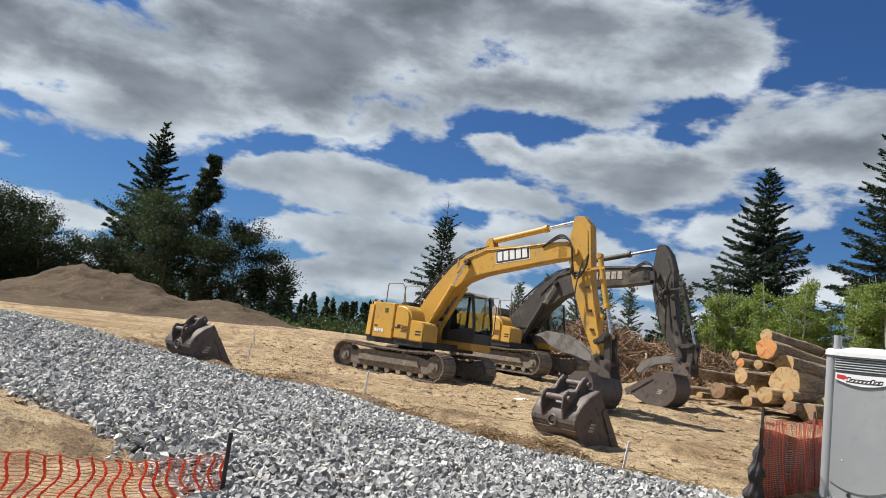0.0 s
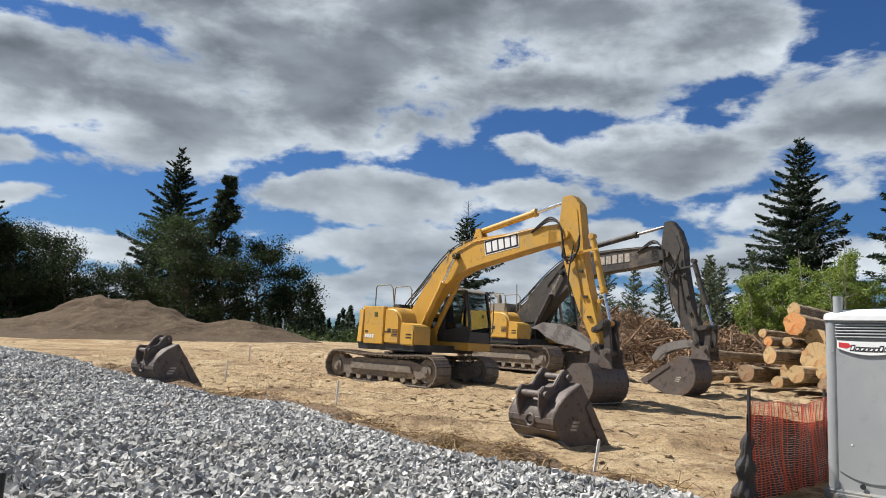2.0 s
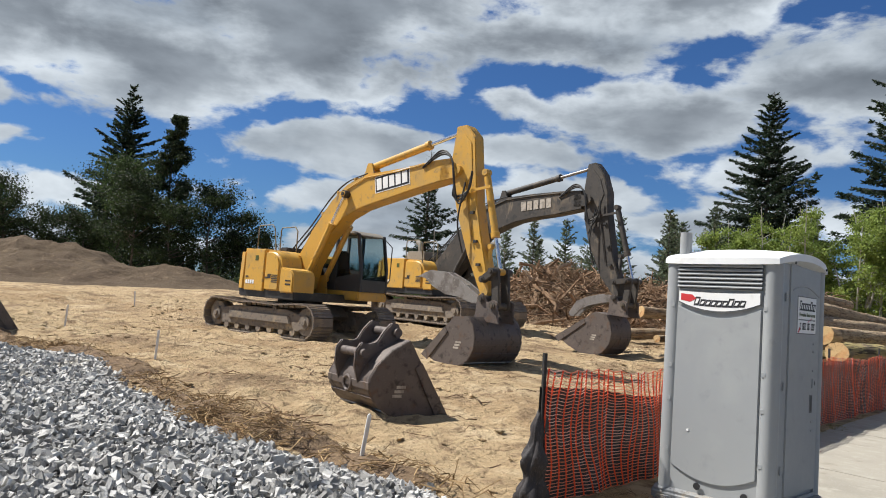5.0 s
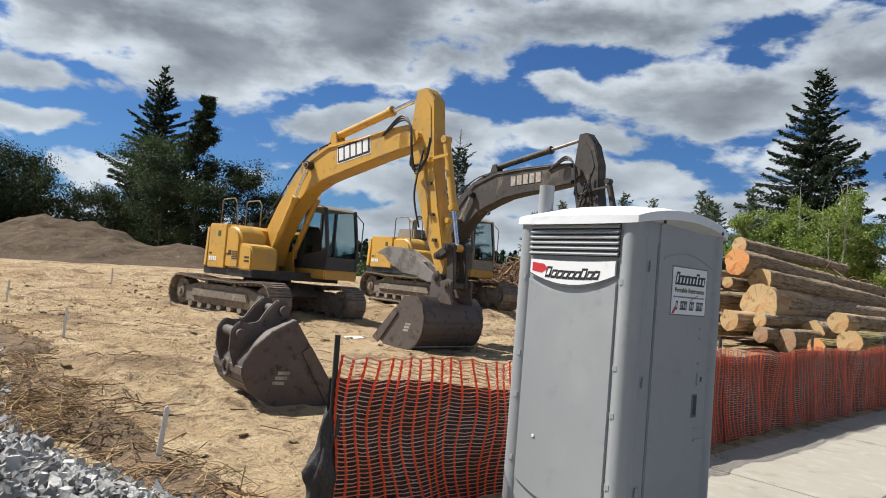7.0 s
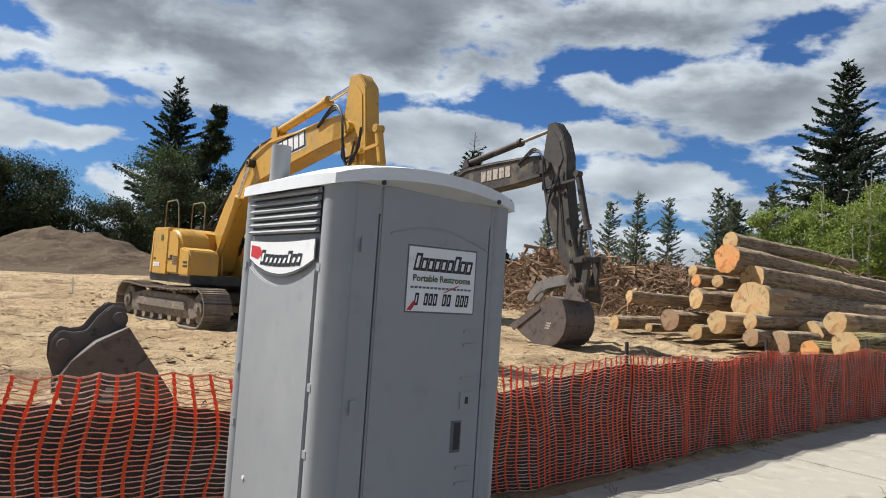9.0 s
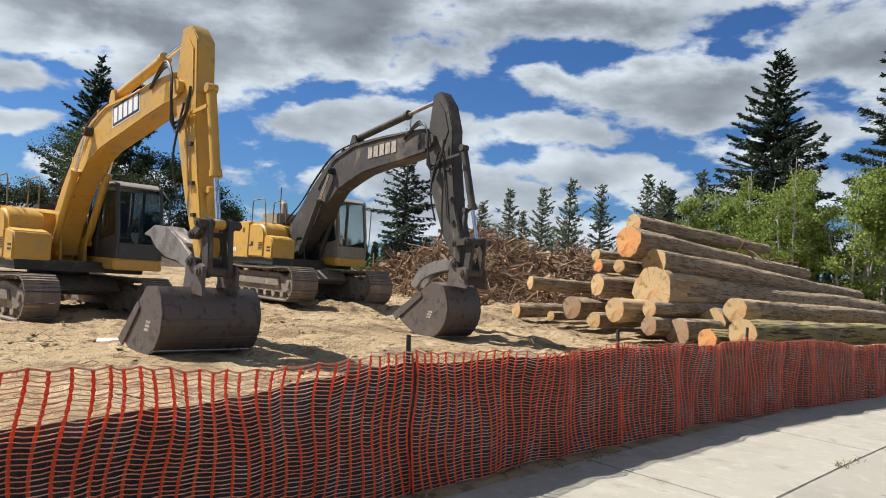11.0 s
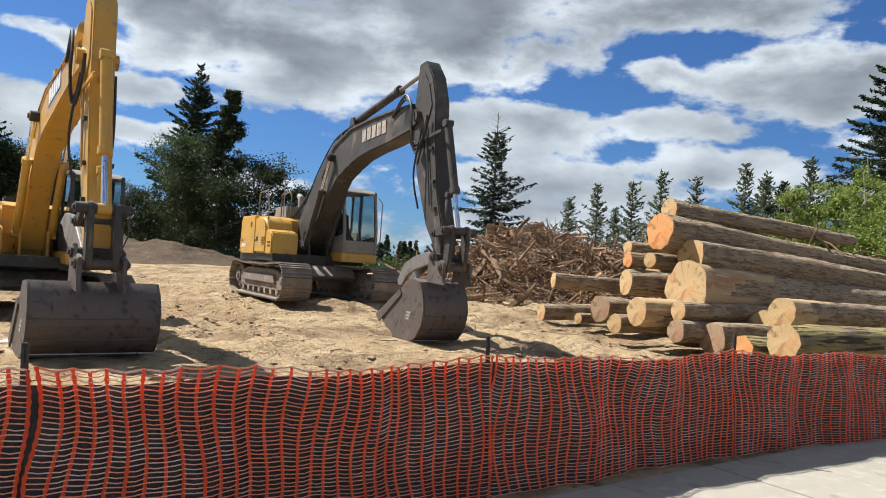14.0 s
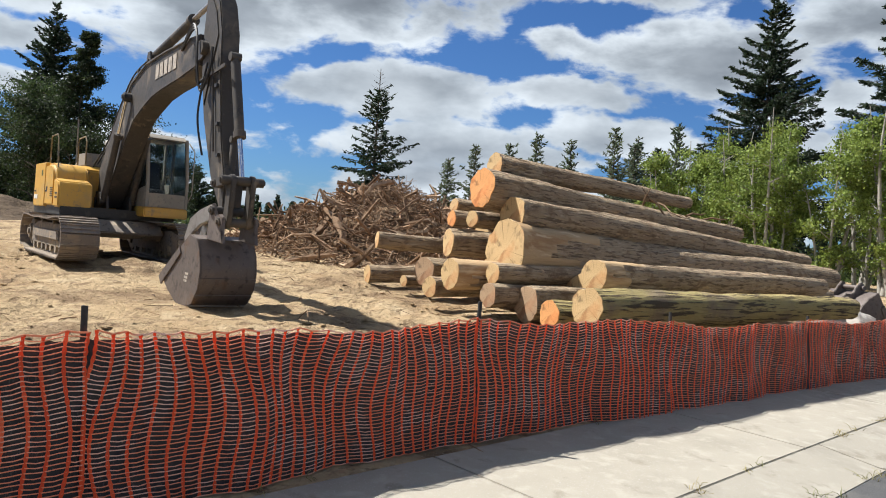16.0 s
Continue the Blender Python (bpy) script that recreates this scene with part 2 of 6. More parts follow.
BARK = material("fir_bark", (0.44, 0.335, 0.22), 0.92, spec=0.2, vary=[(0.8, (0.38, 0.28, 0.18), 0.5, 0.7), (30, (0.53, 0.425, 0.30), 0.53, 0.68, (0.10, 1, 1)), (24, (0.19, 0.138, 0.092), 0.50, 0.62, (0.12, 1, 1)), (2.2, (0.27, 0.19, 0.12), 0.54, 0.68), (5, (0.55, 0.40, 0.24), 0.63, 0.70, (0.3, 1, 1))], bump=[(19, 0.14, (0.07, 1, 1)), (45, 0.02, (0.25, 1, 1))])
MOSSY = material("mossy_bark", (0.42, 0.34, 0.15), 0.92, spec=0.2, vary=[(1.0, (0.27, 0.21, 0.14), 0.5, 0.7), (28, (0.40, 0.34, 0.16), 0.55, 0.68, (0.10, 1, 1)), (17, (0.11, 0.086, 0.055), 0.51, 0.58, (0.07, 1, 1))], bump=[(17, 0.14, (0.07, 1, 1)), (45, 0.02, (0.25, 1, 1))])
PEELED = material("peeled_wood", (0.43, 0.30, 0.165), 0.8, spec=0.25, vary=[(3, (0.33, 0.20, 0.10), 0.48, 0.62, (0.2, 1, 1)), (10, (0.56, 0.42, 0.26), 0.52, 0.7, (0.15, 1, 1))], bump=[(14, 0.02, (0.12, 1, 1))])
ROOTS = material("dry_roots", (0.235, 0.15, 0.09), 0.92, spec=0.2, vary=[(2, (0.31, 0.225, 0.15), 0.48, 0.68), (9, (0.13, 0.08, 0.05), 0.52, 0.7)], bump=[(20, 0.015)], random=0.6, island=True)
STRAW = material("dry_straw", (0.36, 0.25, 0.13), 0.9, spec=0.2, vary=[(5, (0.20, 0.13, 0.07), 0.45, 0.6)], random=0.4, island=True)
TRUNK = material("tree_bark", (0.075, 0.06, 0.048), 0.95, vary=[(3, (0.12, 0.10, 0.08), 0.45, 0.65)], bump=[(8, 0.03)])
PALETRUNK = material("pale_alder_bark", (0.32, 0.30, 0.26), 0.9, vary=[(3, (0.16, 0.145, 0.12), 0.5, 0.65)], bump=[(8, 0.02)])
ROCK = material("pale_boulder", (0.46, 0.42, 0.36), 0.9, vary=[(2, (0.34, 0.30, 0.25), 0.45, 0.65), (12, (0.55, 0.51, 0.45), 0.55, 0.7)], bump=[(6, 0.05), (30, 0.01)])
STAKE = material("white_painted_stake", (0.72, 0.70, 0.66), 0.7, vary=[(9, (0.5, 0.45, 0.38), 0.6, 0.75)])


def leaf_material(name, base, dark, light):
    m = material(name, base, 0.6, spec=0.3, vary=[(0.35, dark, 0.45, 0.65), (1.6, light, 0.55, 0.72)], random=0.1 if "net" in name else 0.45, island=True)
    b = m.node_tree.nodes["Principled BSDF"]
    N = Nodes(m.node_tree)
    tr, mixer = N.add("ShaderNodeBsdfTranslucent"), N.add("ShaderNodeMixShader")
    src = b.inputs["Base Color"].links[0].from_socket
    N.put(tr.inputs[0], src)
    mixer.inputs[0].default_value = 0.38
    N.put(mixer.inputs[1], b.outputs[0]), N.put(mixer.inputs[2], tr.outputs[0])
    N.put(m.node_tree.nodes["Material Output"].inputs[0], mixer.outputs[0])
    return m


NEEDLES = leaf_material("fir_needles", (0.026, 0.044, 0.023), (0.015, 0.027, 0.015), (0.046, 0.068, 0.031))
DARKLEAF = leaf_material("dark_leaves", (0.031, 0.048, 0.017), (0.016, 0.027, 0.011), (0.06, 0.08, 0.028))
FRESHLEAF = leaf_material("fresh_leaves", (0.21, 0.275, 0.06), (0.135, 0.195, 0.045), (0.32, 0.37, 0.10))
SAPLING = leaf_material("sapling_needles", (0.115, 0.145, 0.09), (0.075, 0.10, 0.06), (0.16, 0.19, 0.115))
SCRUB = leaf_material("scrub_leaves", (0.055, 0.085, 0.028), (0.028, 0.05, 0.018), (0.10, 0.13, 0.045))
NET = leaf_material("orange_plastic_net", (0.84, 0.105, 0.03), (0.68, 0.068, 0.022), (0.88, 0.16, 0.06))
DRYGRASS = leaf_material("dry_grass", (0.30, 0.25, 0.10), (0.16, 0.17, 0.06), (0.38, 0.31, 0.15))


def cut_wood(name, tint):
    """Sawn log end: rings round the local origin of the log's axis, cracks and stains."""
    m = bpy.data.materials.new(name)
    m.use_nodes = True
    N = Nodes(m.node_tree)
    b = m.node_tree.nodes["Principled BSDF"]
    at = N.add("ShaderNodeTexCoord").outputs["Object"]
    flat = N.vec("MULTIPLY", at, (0, 1, 1))
    wob = N.vec("MULTIPLY", N.vec("SUBTRACT", N.noise(at, 4, 3, out=1), (0.5, 0.5, 0.5)), (0, 0.1, 0.1))
    r = N.vec("LENGTH", N.vec("ADD", flat, wob))
    ring = N.math("MULTIPLY_ADD", N.math("SINE", N.math("MULTIPLY", r, 190)), 0.5, 0.5)
    dark = tuple(c * 0.62 for c in tint)
    pale = tuple(min(1, c * 1.25) for c in tint)
    col = N.mix(N.math("MULTIPLY", ring, 0.35), tint, dark)
    col = N.mix(N.step(N.noise(at, 3, 4), 0.5, 0.7), col, pale)
    col = N.mix(N.step(N.noise(at, 5, 5, 0.65), 0.50, 0.68), col, tuple(c * 0.42 for c in tint))
    ray = N.noise(N.vec("NORMALIZE", N.vec("ADD", flat, N.vec("MULTIPLY", wob, (0, 0.3, 0.3)))), 5.5, 3, 0.7)
    col = N.mix(N.math("MULTIPLY", N.step(ray, 0.60, 0.64), 0.75), col, tuple(c * 0.25 for c in tint))
    col = N.mix(N.math("MULTIPLY", N.step(N.noise(at, 2.2, 3), 0.52, 0.64), 0.6), col, (tint[0] * 0.8, tint[1] * 0.55, tint[2] * 0.42))
    N.put(b.inputs["Base Color"], col)
    b.inputs["Roughness"].default_value = 0.85
    bump = N.add("ShaderNodeBump")
    bump.inputs["Distance"].default_value = 0.006
    N.put(bump.inputs["Height"], N.noise(at, 30, 5))
    N.put(b.inputs["Normal"], bump.outputs[0])
    return m


CUTPALE, CUTORANGE, CUTBROWN = cut_wood("sawn_wood", (0.52, 0.355, 0.17)), cut_wood("orange_sawn_wood", (0.62, 0.29, 0.10)), cut_wood("weathered_sawn_wood", (0.36, 0.24, 0.14))


def glass(name, tint):
    m = bpy.data.materials.new(name)
    m.use_nodes = True
    b = m.node_tree.nodes["Principled BSDF"]
    b.inputs["Base Color"].default_value = (*tint, 1)
    b.inputs["Roughness"].default_value = 0.04
    b.inputs["Transmission Weight"].default_value = 1.0
    b.inputs["IOR"].default_value = 1.2
    return m


GLASS = glass("cab_glass", (0.55, 0.62, 0.62))

# ---- mesh building ----


class MB:
    """Collects vertices and faces of one mesh."""

    def __init__(self):
        self.v, self.f = [], []

    def add(self, verts, faces):
        k = len(self.v)
        self.v.extend(tuple(p) for p in verts)
        self.f.extend(tuple(i + k for i in f) for f in faces)
        return self

    def box(self, x0, x1, y0, y1, z0, z1, m=None):
        p = [(x, y, z) for z in (z0, z1) for x, y in ((x0, y0), (x1, y0), (x1, y1), (x0, y1))]
        if m:
            p = [m @ Vector(q) for q in p]
        return self.add(p, [(3, 2, 1, 0), (4, 5, 6, 7), (0, 1, 5, 4), (1, 2, 6, 5), (2, 3, 7, 6), (3, 0, 4, 7)])

    def prism(self, outline, y0, y1):
        """A closed outline in x, z drawn out along y."""
        n = len(outline)
        p = [(x, y0, z) for x, z in outline] + [(x, y1, z) for x, z in outline]
        area = sum(outline[i][0] * outline[(i + 1) % n][1] - outline[(i + 1) % n][0] * outline[i][1] for i in range(n))
        f = [tuple(range(n)), tuple(range(2 * n - 1, n - 1, -1))] + [(i, i + n, (i + 1) % n + n, (i + 1) % n) for i in range(n)]
        if area < 0:
            f = [tuple(reversed(q)) for q in f]
        return self.add(p, f)

    def tube(self, path, radii, seg=8, caps=True):
        path = [Vector(p) for p in path]
        if isinstance(radii, (int, float)):
            radii = [radii] * len(path)
        radii = [float(r) for r in radii]
        side = None
        rings = []
        for i, p in enumerate(path):
            d = (path[min(i + 1, len(path) - 1)] - path[max(i - 1, 0)]).normalized()
            if side is None:
                side = d.orthogonal().normalized()
            side = (side - d * side.dot(d)).normalized()
            up = d.cross(side)
            rings.append([p + radii[i] * (math.cos(a) * side + math.sin(a) * up) for a in (2 * math.pi * k / seg for k in range(seg))])
        v = [q for r in rings for q in r]
        f = [(i * seg + k, i * seg + (k + 1) % seg, (i + 1) * seg + (k + 1) % seg, (i + 1) * seg + k) for i in range(len(path) - 1) for k in range(seg)]
        if caps:
            f += [tuple(range(seg - 1, -1, -1)), tuple((len(path) - 1) * seg + k for k in range(seg))]
        return self.add(v, f)

    def disc(self, x, z, y0, y1, r, seg=24, r1=None):
        """A round bar across y."""
        return self.tube([(x, y0, z), (x, y1, z)], [r, r if r1 is None else r1], seg)


def compact(mb):
    """Drops the corners that no face uses."""
    used = sorted({i for f in mb.f for i in f})
    at = {i: k for k, i in enumerate(used)}
    mb.v, mb.f = [mb.v[i] for i in used], [tuple(at[i] for i in f) for f in mb.f]
    return mb


def mesh_of(name, mb, bevel=0.0, angle=35, segments=2):
    me = bpy.data.meshes.new(name)
    me.from_pydata(mb.v, [], mb.f)
    if bevel:
        bm = bmesh.new()
        bm.from_mesh(me)
        bmesh.ops.recalc_face_normals(bm, faces=bm.faces)
        edges = [e for e in bm.edges if len(e.link_faces) == 2 and e.calc_face_angle(0) > radians(angle)]
        bmesh.ops.bevel(bm, geom=edges, offset=bevel, segments=segments, affect="EDGES", clamp_overlap=True)
        bm.to_mesh(me)
        bm.free()
    me.update()
    return me


def part(name, mb, mat, parent=None, label="", bevel=0.0, m=None, smooth=40, segments=2):
    """Links one mesh object, under a thing or a part if given."""
    me = mb if isinstance(mb, bpy.types.Mesh) else mesh_of(name, mb, bevel, segments=segments)
    if not me.materials:
        me.materials.append(mat)
    if smooth and me.users == 0:
        me.shade_smooth()
        me.set_sharp_from_angle(angle=radians(smooth))
    ob = new(name, me)
    ob.parent = parent
    if m is not None:
        ob.matrix_basis = m
    return tagged(ob, label)


def thing(name, label, category, m=None, group="", kind=""):
    ob = new(name)
    ob.empty_display_size = 0.3
    if m is not None:
        ob.matrix_basis = m
    return tagged(ob, label, category, group, kind)


def smooth01(x):
    x = np.clip(x, 0, 1)
    return x * x * (3 - 2 * x)


def lattice(shape, seed):
    return np.random.RandomState(seed).rand(*shape)


TABLES = [lattice((64, 64), s) for s in range(6)]


def value_noise(x, y, scale, octaves=4, rough=0.5, seed=0):
    """Smooth noise from -1 to 1 on arrays of x and y."""
    x, y = np.asarray(x, float), np.asarray(y, float)
    out, amp, total = 0.0, 1.0, 0.0
    for o in range(octaves):
        t = TABLES[(seed + o) % 6]
        u, v = x / scale * 2 ** o + 17.3 * o + seed * 5.1, y / scale * 2 ** o + 9.1 * o + seed * 3.7
        i, j = np.floor(u).astype(int), np.floor(v).astype(int)
        fx, fy = smooth01(u - i), smooth01(v - j)
        a, b, c, d = t[i % 64, j % 64], t[(i + 1) % 64, j % 64], t[i % 64, (j + 1) % 64], t[(i + 1) % 64, (j + 1) % 64]
        out = out + amp * ((a * (1 - fx) + b * fx) * (1 - fy) + (c * (1 - fx) + d * fx) * fy)
        total += amp
        amp *= rough
    return 2 * out / total - 1


# ---- the lie of the land: a runs along the street, v across it towards the road ----
AX, AY = 0.667, 0.745


def along(x, y):
    return AX * x + AY * y


def across(x, y):
    return AY * x - AX * y


def inner(a):
    """Where the pavement meets the site."""
    return -3.45 + 0.0026 * (np.clip(a, 0, 50) - 26) ** 2


def street(a, v):
    """x, y of a place on the street plan."""
    return AX * a + AY * v, AY * a - AX * v


GRAVEL_RIGHT = [(6.4, 7.6), (4.7, 9.5), (3.7, 10.35), (2.6, 11.1), (1.3, 12.0), (0.3, 13.3), (-1.8, 16.2), (-5.2, 17.9), (-8.5, 21.5), (-15, 27)]
GRAVEL_LEFT = [(-0.2, 3.2), (-1.9, 6.2), (-2.9, 7.5), (-5.9, 10.4), (-9.5, 12.6), (-16, 17)]


def inside(poly, x, y):
    """Signed distance to a polygon, positive inside."""
    x, y = np.asarray(x, float), np.asarray(y, float)
    best, odd = np.full(x.shape, 1e9), np.zeros(x.shape, bool)
    for (x0, y0), (x1, y1) in zip(poly, poly[1:] + poly[:1]):
        dx, dy = x1 - x0, y1 - y0
        t = np.clip(((x - x0) * dx + (y - y0) * dy) / (dx * dx + dy * dy), 0, 1)
        best = np.minimum(best, np.hypot(x - x0 - t * dx, y - y0 - t * dy))
        cross = ((y0 > y) != (y1 > y)) & (x < dx * (y - y0) / (dy if dy else 1e-9) + x0)
        odd ^= cross
    return np.where(odd, best, -best)


GRAVEL = GRAVEL_RIGHT + GRAVEL_LEFT[::-1]


def plain_land(x, y):
    """Height of the graded site without small unevenness."""
    a, s = along(x, y), inner(along(x, y)) - across(x, y)
    s1 = np.clip(s, 0, 24)
    site = 0.03 * s1 * s1 / (s1 + 4) + 0.021 * np.clip(a - 13, -3, 17) * smooth01(s / 5) + 0.16 * smooth01((a - 20) / 4) * smooth01((s - 8) / 4)
    return np.where(s > 0, site * smooth01(s / 1.2), -0.20 * smooth01(-s / 0.15))


def gravel_lift(x, y):
    d = inside(GRAVEL, x, y) + 0.35 * value_noise(x, y, 1.7, 3, seed=2)
    return 0.13 * smooth01(d / 0.7 + 0.1)


def land(x, y):
    x, y = np.asarray(x, float), np.asarray(y, float)
    s = inner(along(x, y)) - across(x, y)
    near = smooth01(s / 2.5) * smooth01((60 - y) / 20)
    rough = 0.09 * value_noise(x, y, 2.4, 4, 0.6) + 0.11 * value_noise(x, y, 0.75, 3, 0.65, 3) * (0.25 + 1.3 * smooth01(value_noise(x, y, 4, 2, seed=5) + 0.45))
    ridge = 0.10 * smooth01(value_noise(x, y, 3.0, 3, seed=4) * 3 - 0.8)
    berm = 0.28 * np.exp(-((x + 4.6) ** 2 + (y - 7.6) ** 2) / 2.6) + 0.13 * np.exp(-((x - 2.0) ** 2 + (y - 11.9) ** 2) / 0.8) - 0.10 * np.exp(-((x - 3) ** 2 + (y - 14.8) ** 2) / 3)
    berm = berm + 0.13 * value_noise(x, y, 0.45, 3, 0.6, 2) * np.exp(-((x + 4.4) ** 2 + (y - 7.4) ** 2) / 5)
    g = smooth01(inside(GRAVEL, x, y) / 0.5 + 0.5)
    # crusty, trodden patches and the long wheel ruts that run past the machines
    crust = 0.10 * (np.abs(value_noise(x, y, 0.55, 3, 0.6, 1)) - 0.2) * smooth01(value_noise(x, y, 3.2, 2, seed=3) * 2.2 + 0.35)
    lane = 0.62 * x + 0.78 * y + 0.5 * value_noise(x, y, 9, 2, seed=2)
    rut = -0.055 * (np.exp(-((lane - 15.6) / 0.16) ** 2) + np.exp(-((lane - 17.7) / 0.16) ** 2)) + 0.035 * (np.exp(-((lane - 15.2) / 0.14) ** 2) + np.exp(-((lane - 18.1) / 0.14) ** 2))
    rut = rut * smooth01(value_noise(x, y, 5, 2, seed=4) * 2 + 0.6)
    return plain_land(x, y) + near * (rough + ridge + crust + rut) * (1 - 0.7 * g) + berm


def gz(x, y):
    return float(land(np.array([x]), np.array([y]))[0])


def lines(lo, hi, step, far, grow=1.25):
    """Grid lines, fine between lo and hi and wider outwards."""
    mid = list(np.arange(lo, hi, step))
    out, d, p = [], step, lo
    while p > -far:
        d *= grow
        p -= d
        out.append(p)
    d, p, up = step, mid[-1], []
    while p < far:
        d *= grow
        p += d
        up.append(p)
    return np.array(out[::-1] + mid + up)


def sheet(xs, ys, height):
    X, Y = np.meshgrid(xs, ys)
    Z = height(X, Y)
    me = bpy.data.meshes.new("sheet")
    nx, ny = len(xs), len(ys)
    i = np.arange(nx * ny).reshape(ny, nx)
    f = np.stack([i[:-1, :-1], i[:-1, 1:], i[1:, 1:], i[1:, :-1]], -1).reshape(-1, 4)
    me.from_pydata(np.stack([X, Y, Z], -1).reshape(-1, 3).tolist(), [], f.tolist())
    me.update()
    return me


# ---- ground, street ----
part_ground = part("ground", sheet(lines(-10, 18, 0.10, 2500), lines(6, 33, 0.10, 2500), land), SAND, smooth=180)
tagged(part_ground, "bare sandy soil with ruts and clods", "ground", kind="structure")


def dirt_mound():
    xs, ys = np.arange(-56, -2, 0.28), np.arange(34, 76, 0.28)

    def height(x, y):
        h = 2.45 * np.exp(-(((x + 24.6) / 4.8) ** 2 + ((y - 54) / 6.5) ** 2)) + 1.2 * np.exp(-(((x + 18) / 5.0) ** 2 + ((y - 52) / 5.5) ** 2)) + 0.8 * np.exp(-(((x + 34) / 7.5) ** 2 + ((y - 53) / 6) ** 2)) + 0.8 * np.exp(-(((x + 12.4) / 3.0) ** 2 + ((y - 51) / 4.5) ** 2))
        # a low spread of loose soil lies before the heap
        h = h + 0.42 * np.exp(-(((x + 26) / 14) ** 2 + ((y - 45) / 5) ** 2))
        h = h * (1 + 0.42 * value_noise(x, y, 3.6, 4, 0.6, 1)) - 0.70 * (np.abs(value_noise(x, y, 2.3, 4, 0.6, 2)) - 0.15) * smooth01(h)
        return plain_land(x, y) - 0.28 + h
    return tagged(part("dirt_mound", sheet(xs, ys, height), MOUND, smooth=180), "long heap of brown excavated soil with eroded flanks", "dirt mound")


dirt_mound()


def strip(v0, v1, z0, z1, a0, a1, step=0.5, lift=0.0):
    """A slab along the street between two distances from the pavement's inner edge."""
    mb = MB()
    n = max(1, round((a1 - a0) / step))
    for i in range(n + 1):
        a = a0 + (a1 - a0) * i / n
        o = float(inner(a))
        for v, z in ((v0, z0), (v1, z1), (v1, -0.3), (v0, -0.3)):
            mb.v.append((*street(a, o + v), z))
    for i in range(n):
        for k in range(4):
            mb.f.append((4 * i + k, 4 * i + (k + 1) % 4, 4 * i + 4 + (k + 1) % 4, 4 * i + 4 + k))
    mb.f += [(3, 2, 1, 0), (4 * n, 4 * n + 1, 4 * n + 2, 4 * n + 3)]
    mb.f = [tuple(reversed(q)) for q in mb.f]
    return mb


pavement = thing("pavement", "pale concrete footpath of cast slabs", "pavement", kind="structure")
kerb = thing("kerb", "rolled concrete kerb and gutter beside the footpath", "kerb", kind="structure")
for i in range(14):
    a0 = 4.1 + 3.72 * i
    part("slab", strip(0.0, 1.68, 0.0, -0.03, a0, a0 + 3.705), CONCRETE, pavement, bevel=0.008)
    part("kerb_stone", strip(1.688, 2.34, -0.032, -0.13, a0 + 0.3, a0 + 4.005), CONCRETE, kerb, bevel=0.008)
tagged(part("road", strip(2.35, 11.5, -0.125, -0.10, -25, 80, 1.0), ASPHALT, smooth=0), "grey worn asphalt street", "road", kind="structure")

# ---- excavators ----


def shoe_path(half, r, n):
    """Centres and angles of n track shoes round two end wheels, in x, z with the ground at 0."""
    total = 4 * half + 2 * math.pi * r
    out = []
    for i in range(n):
        d = total * i / n
        if d < 2 * half:
            out.append((-half + d, 0.0, 0.0))
        elif d < 2 * half + math.pi * r:
            t = (d - 2 * half) / r
            out.append((half + r * math.sin(t), r - r * math.cos(t), -t))
        elif d < 4 * half + math.pi * r:
            e = d - 2 * half - math.pi * r
            out.append((half - e, 2 * r - 0.07 * math.sin(math.pi * e / (2 * half)) ** 2 * (1 + 0.4 * math.sin(3 * math.pi * e / (2 * half))), math.pi))
        else:
            t = (d - 4 * half - math.pi * r) / r
            out.append((-half - r * math.sin(t), r + r * math.cos(t), math.pi - t))
    return out


def shoe_mesh(width, pitch):
    mb = MB()
    mb.box(-pitch * 0.49, pitch * 0.49, -width / 2, width / 2, -0.012, 0.012)
    for x in (-0.42, -0.02, 0.38):
        mb.box(x * pitch - 0.012, x * pitch + 0.012, -width / 2, width / 2, -0.038, -0.012)
    mb.box(-pitch * 0.4, pitch * 0.4, -0.11, 0.11, 0.012, 0.075)
    return mesh_of("track_shoe", mb)


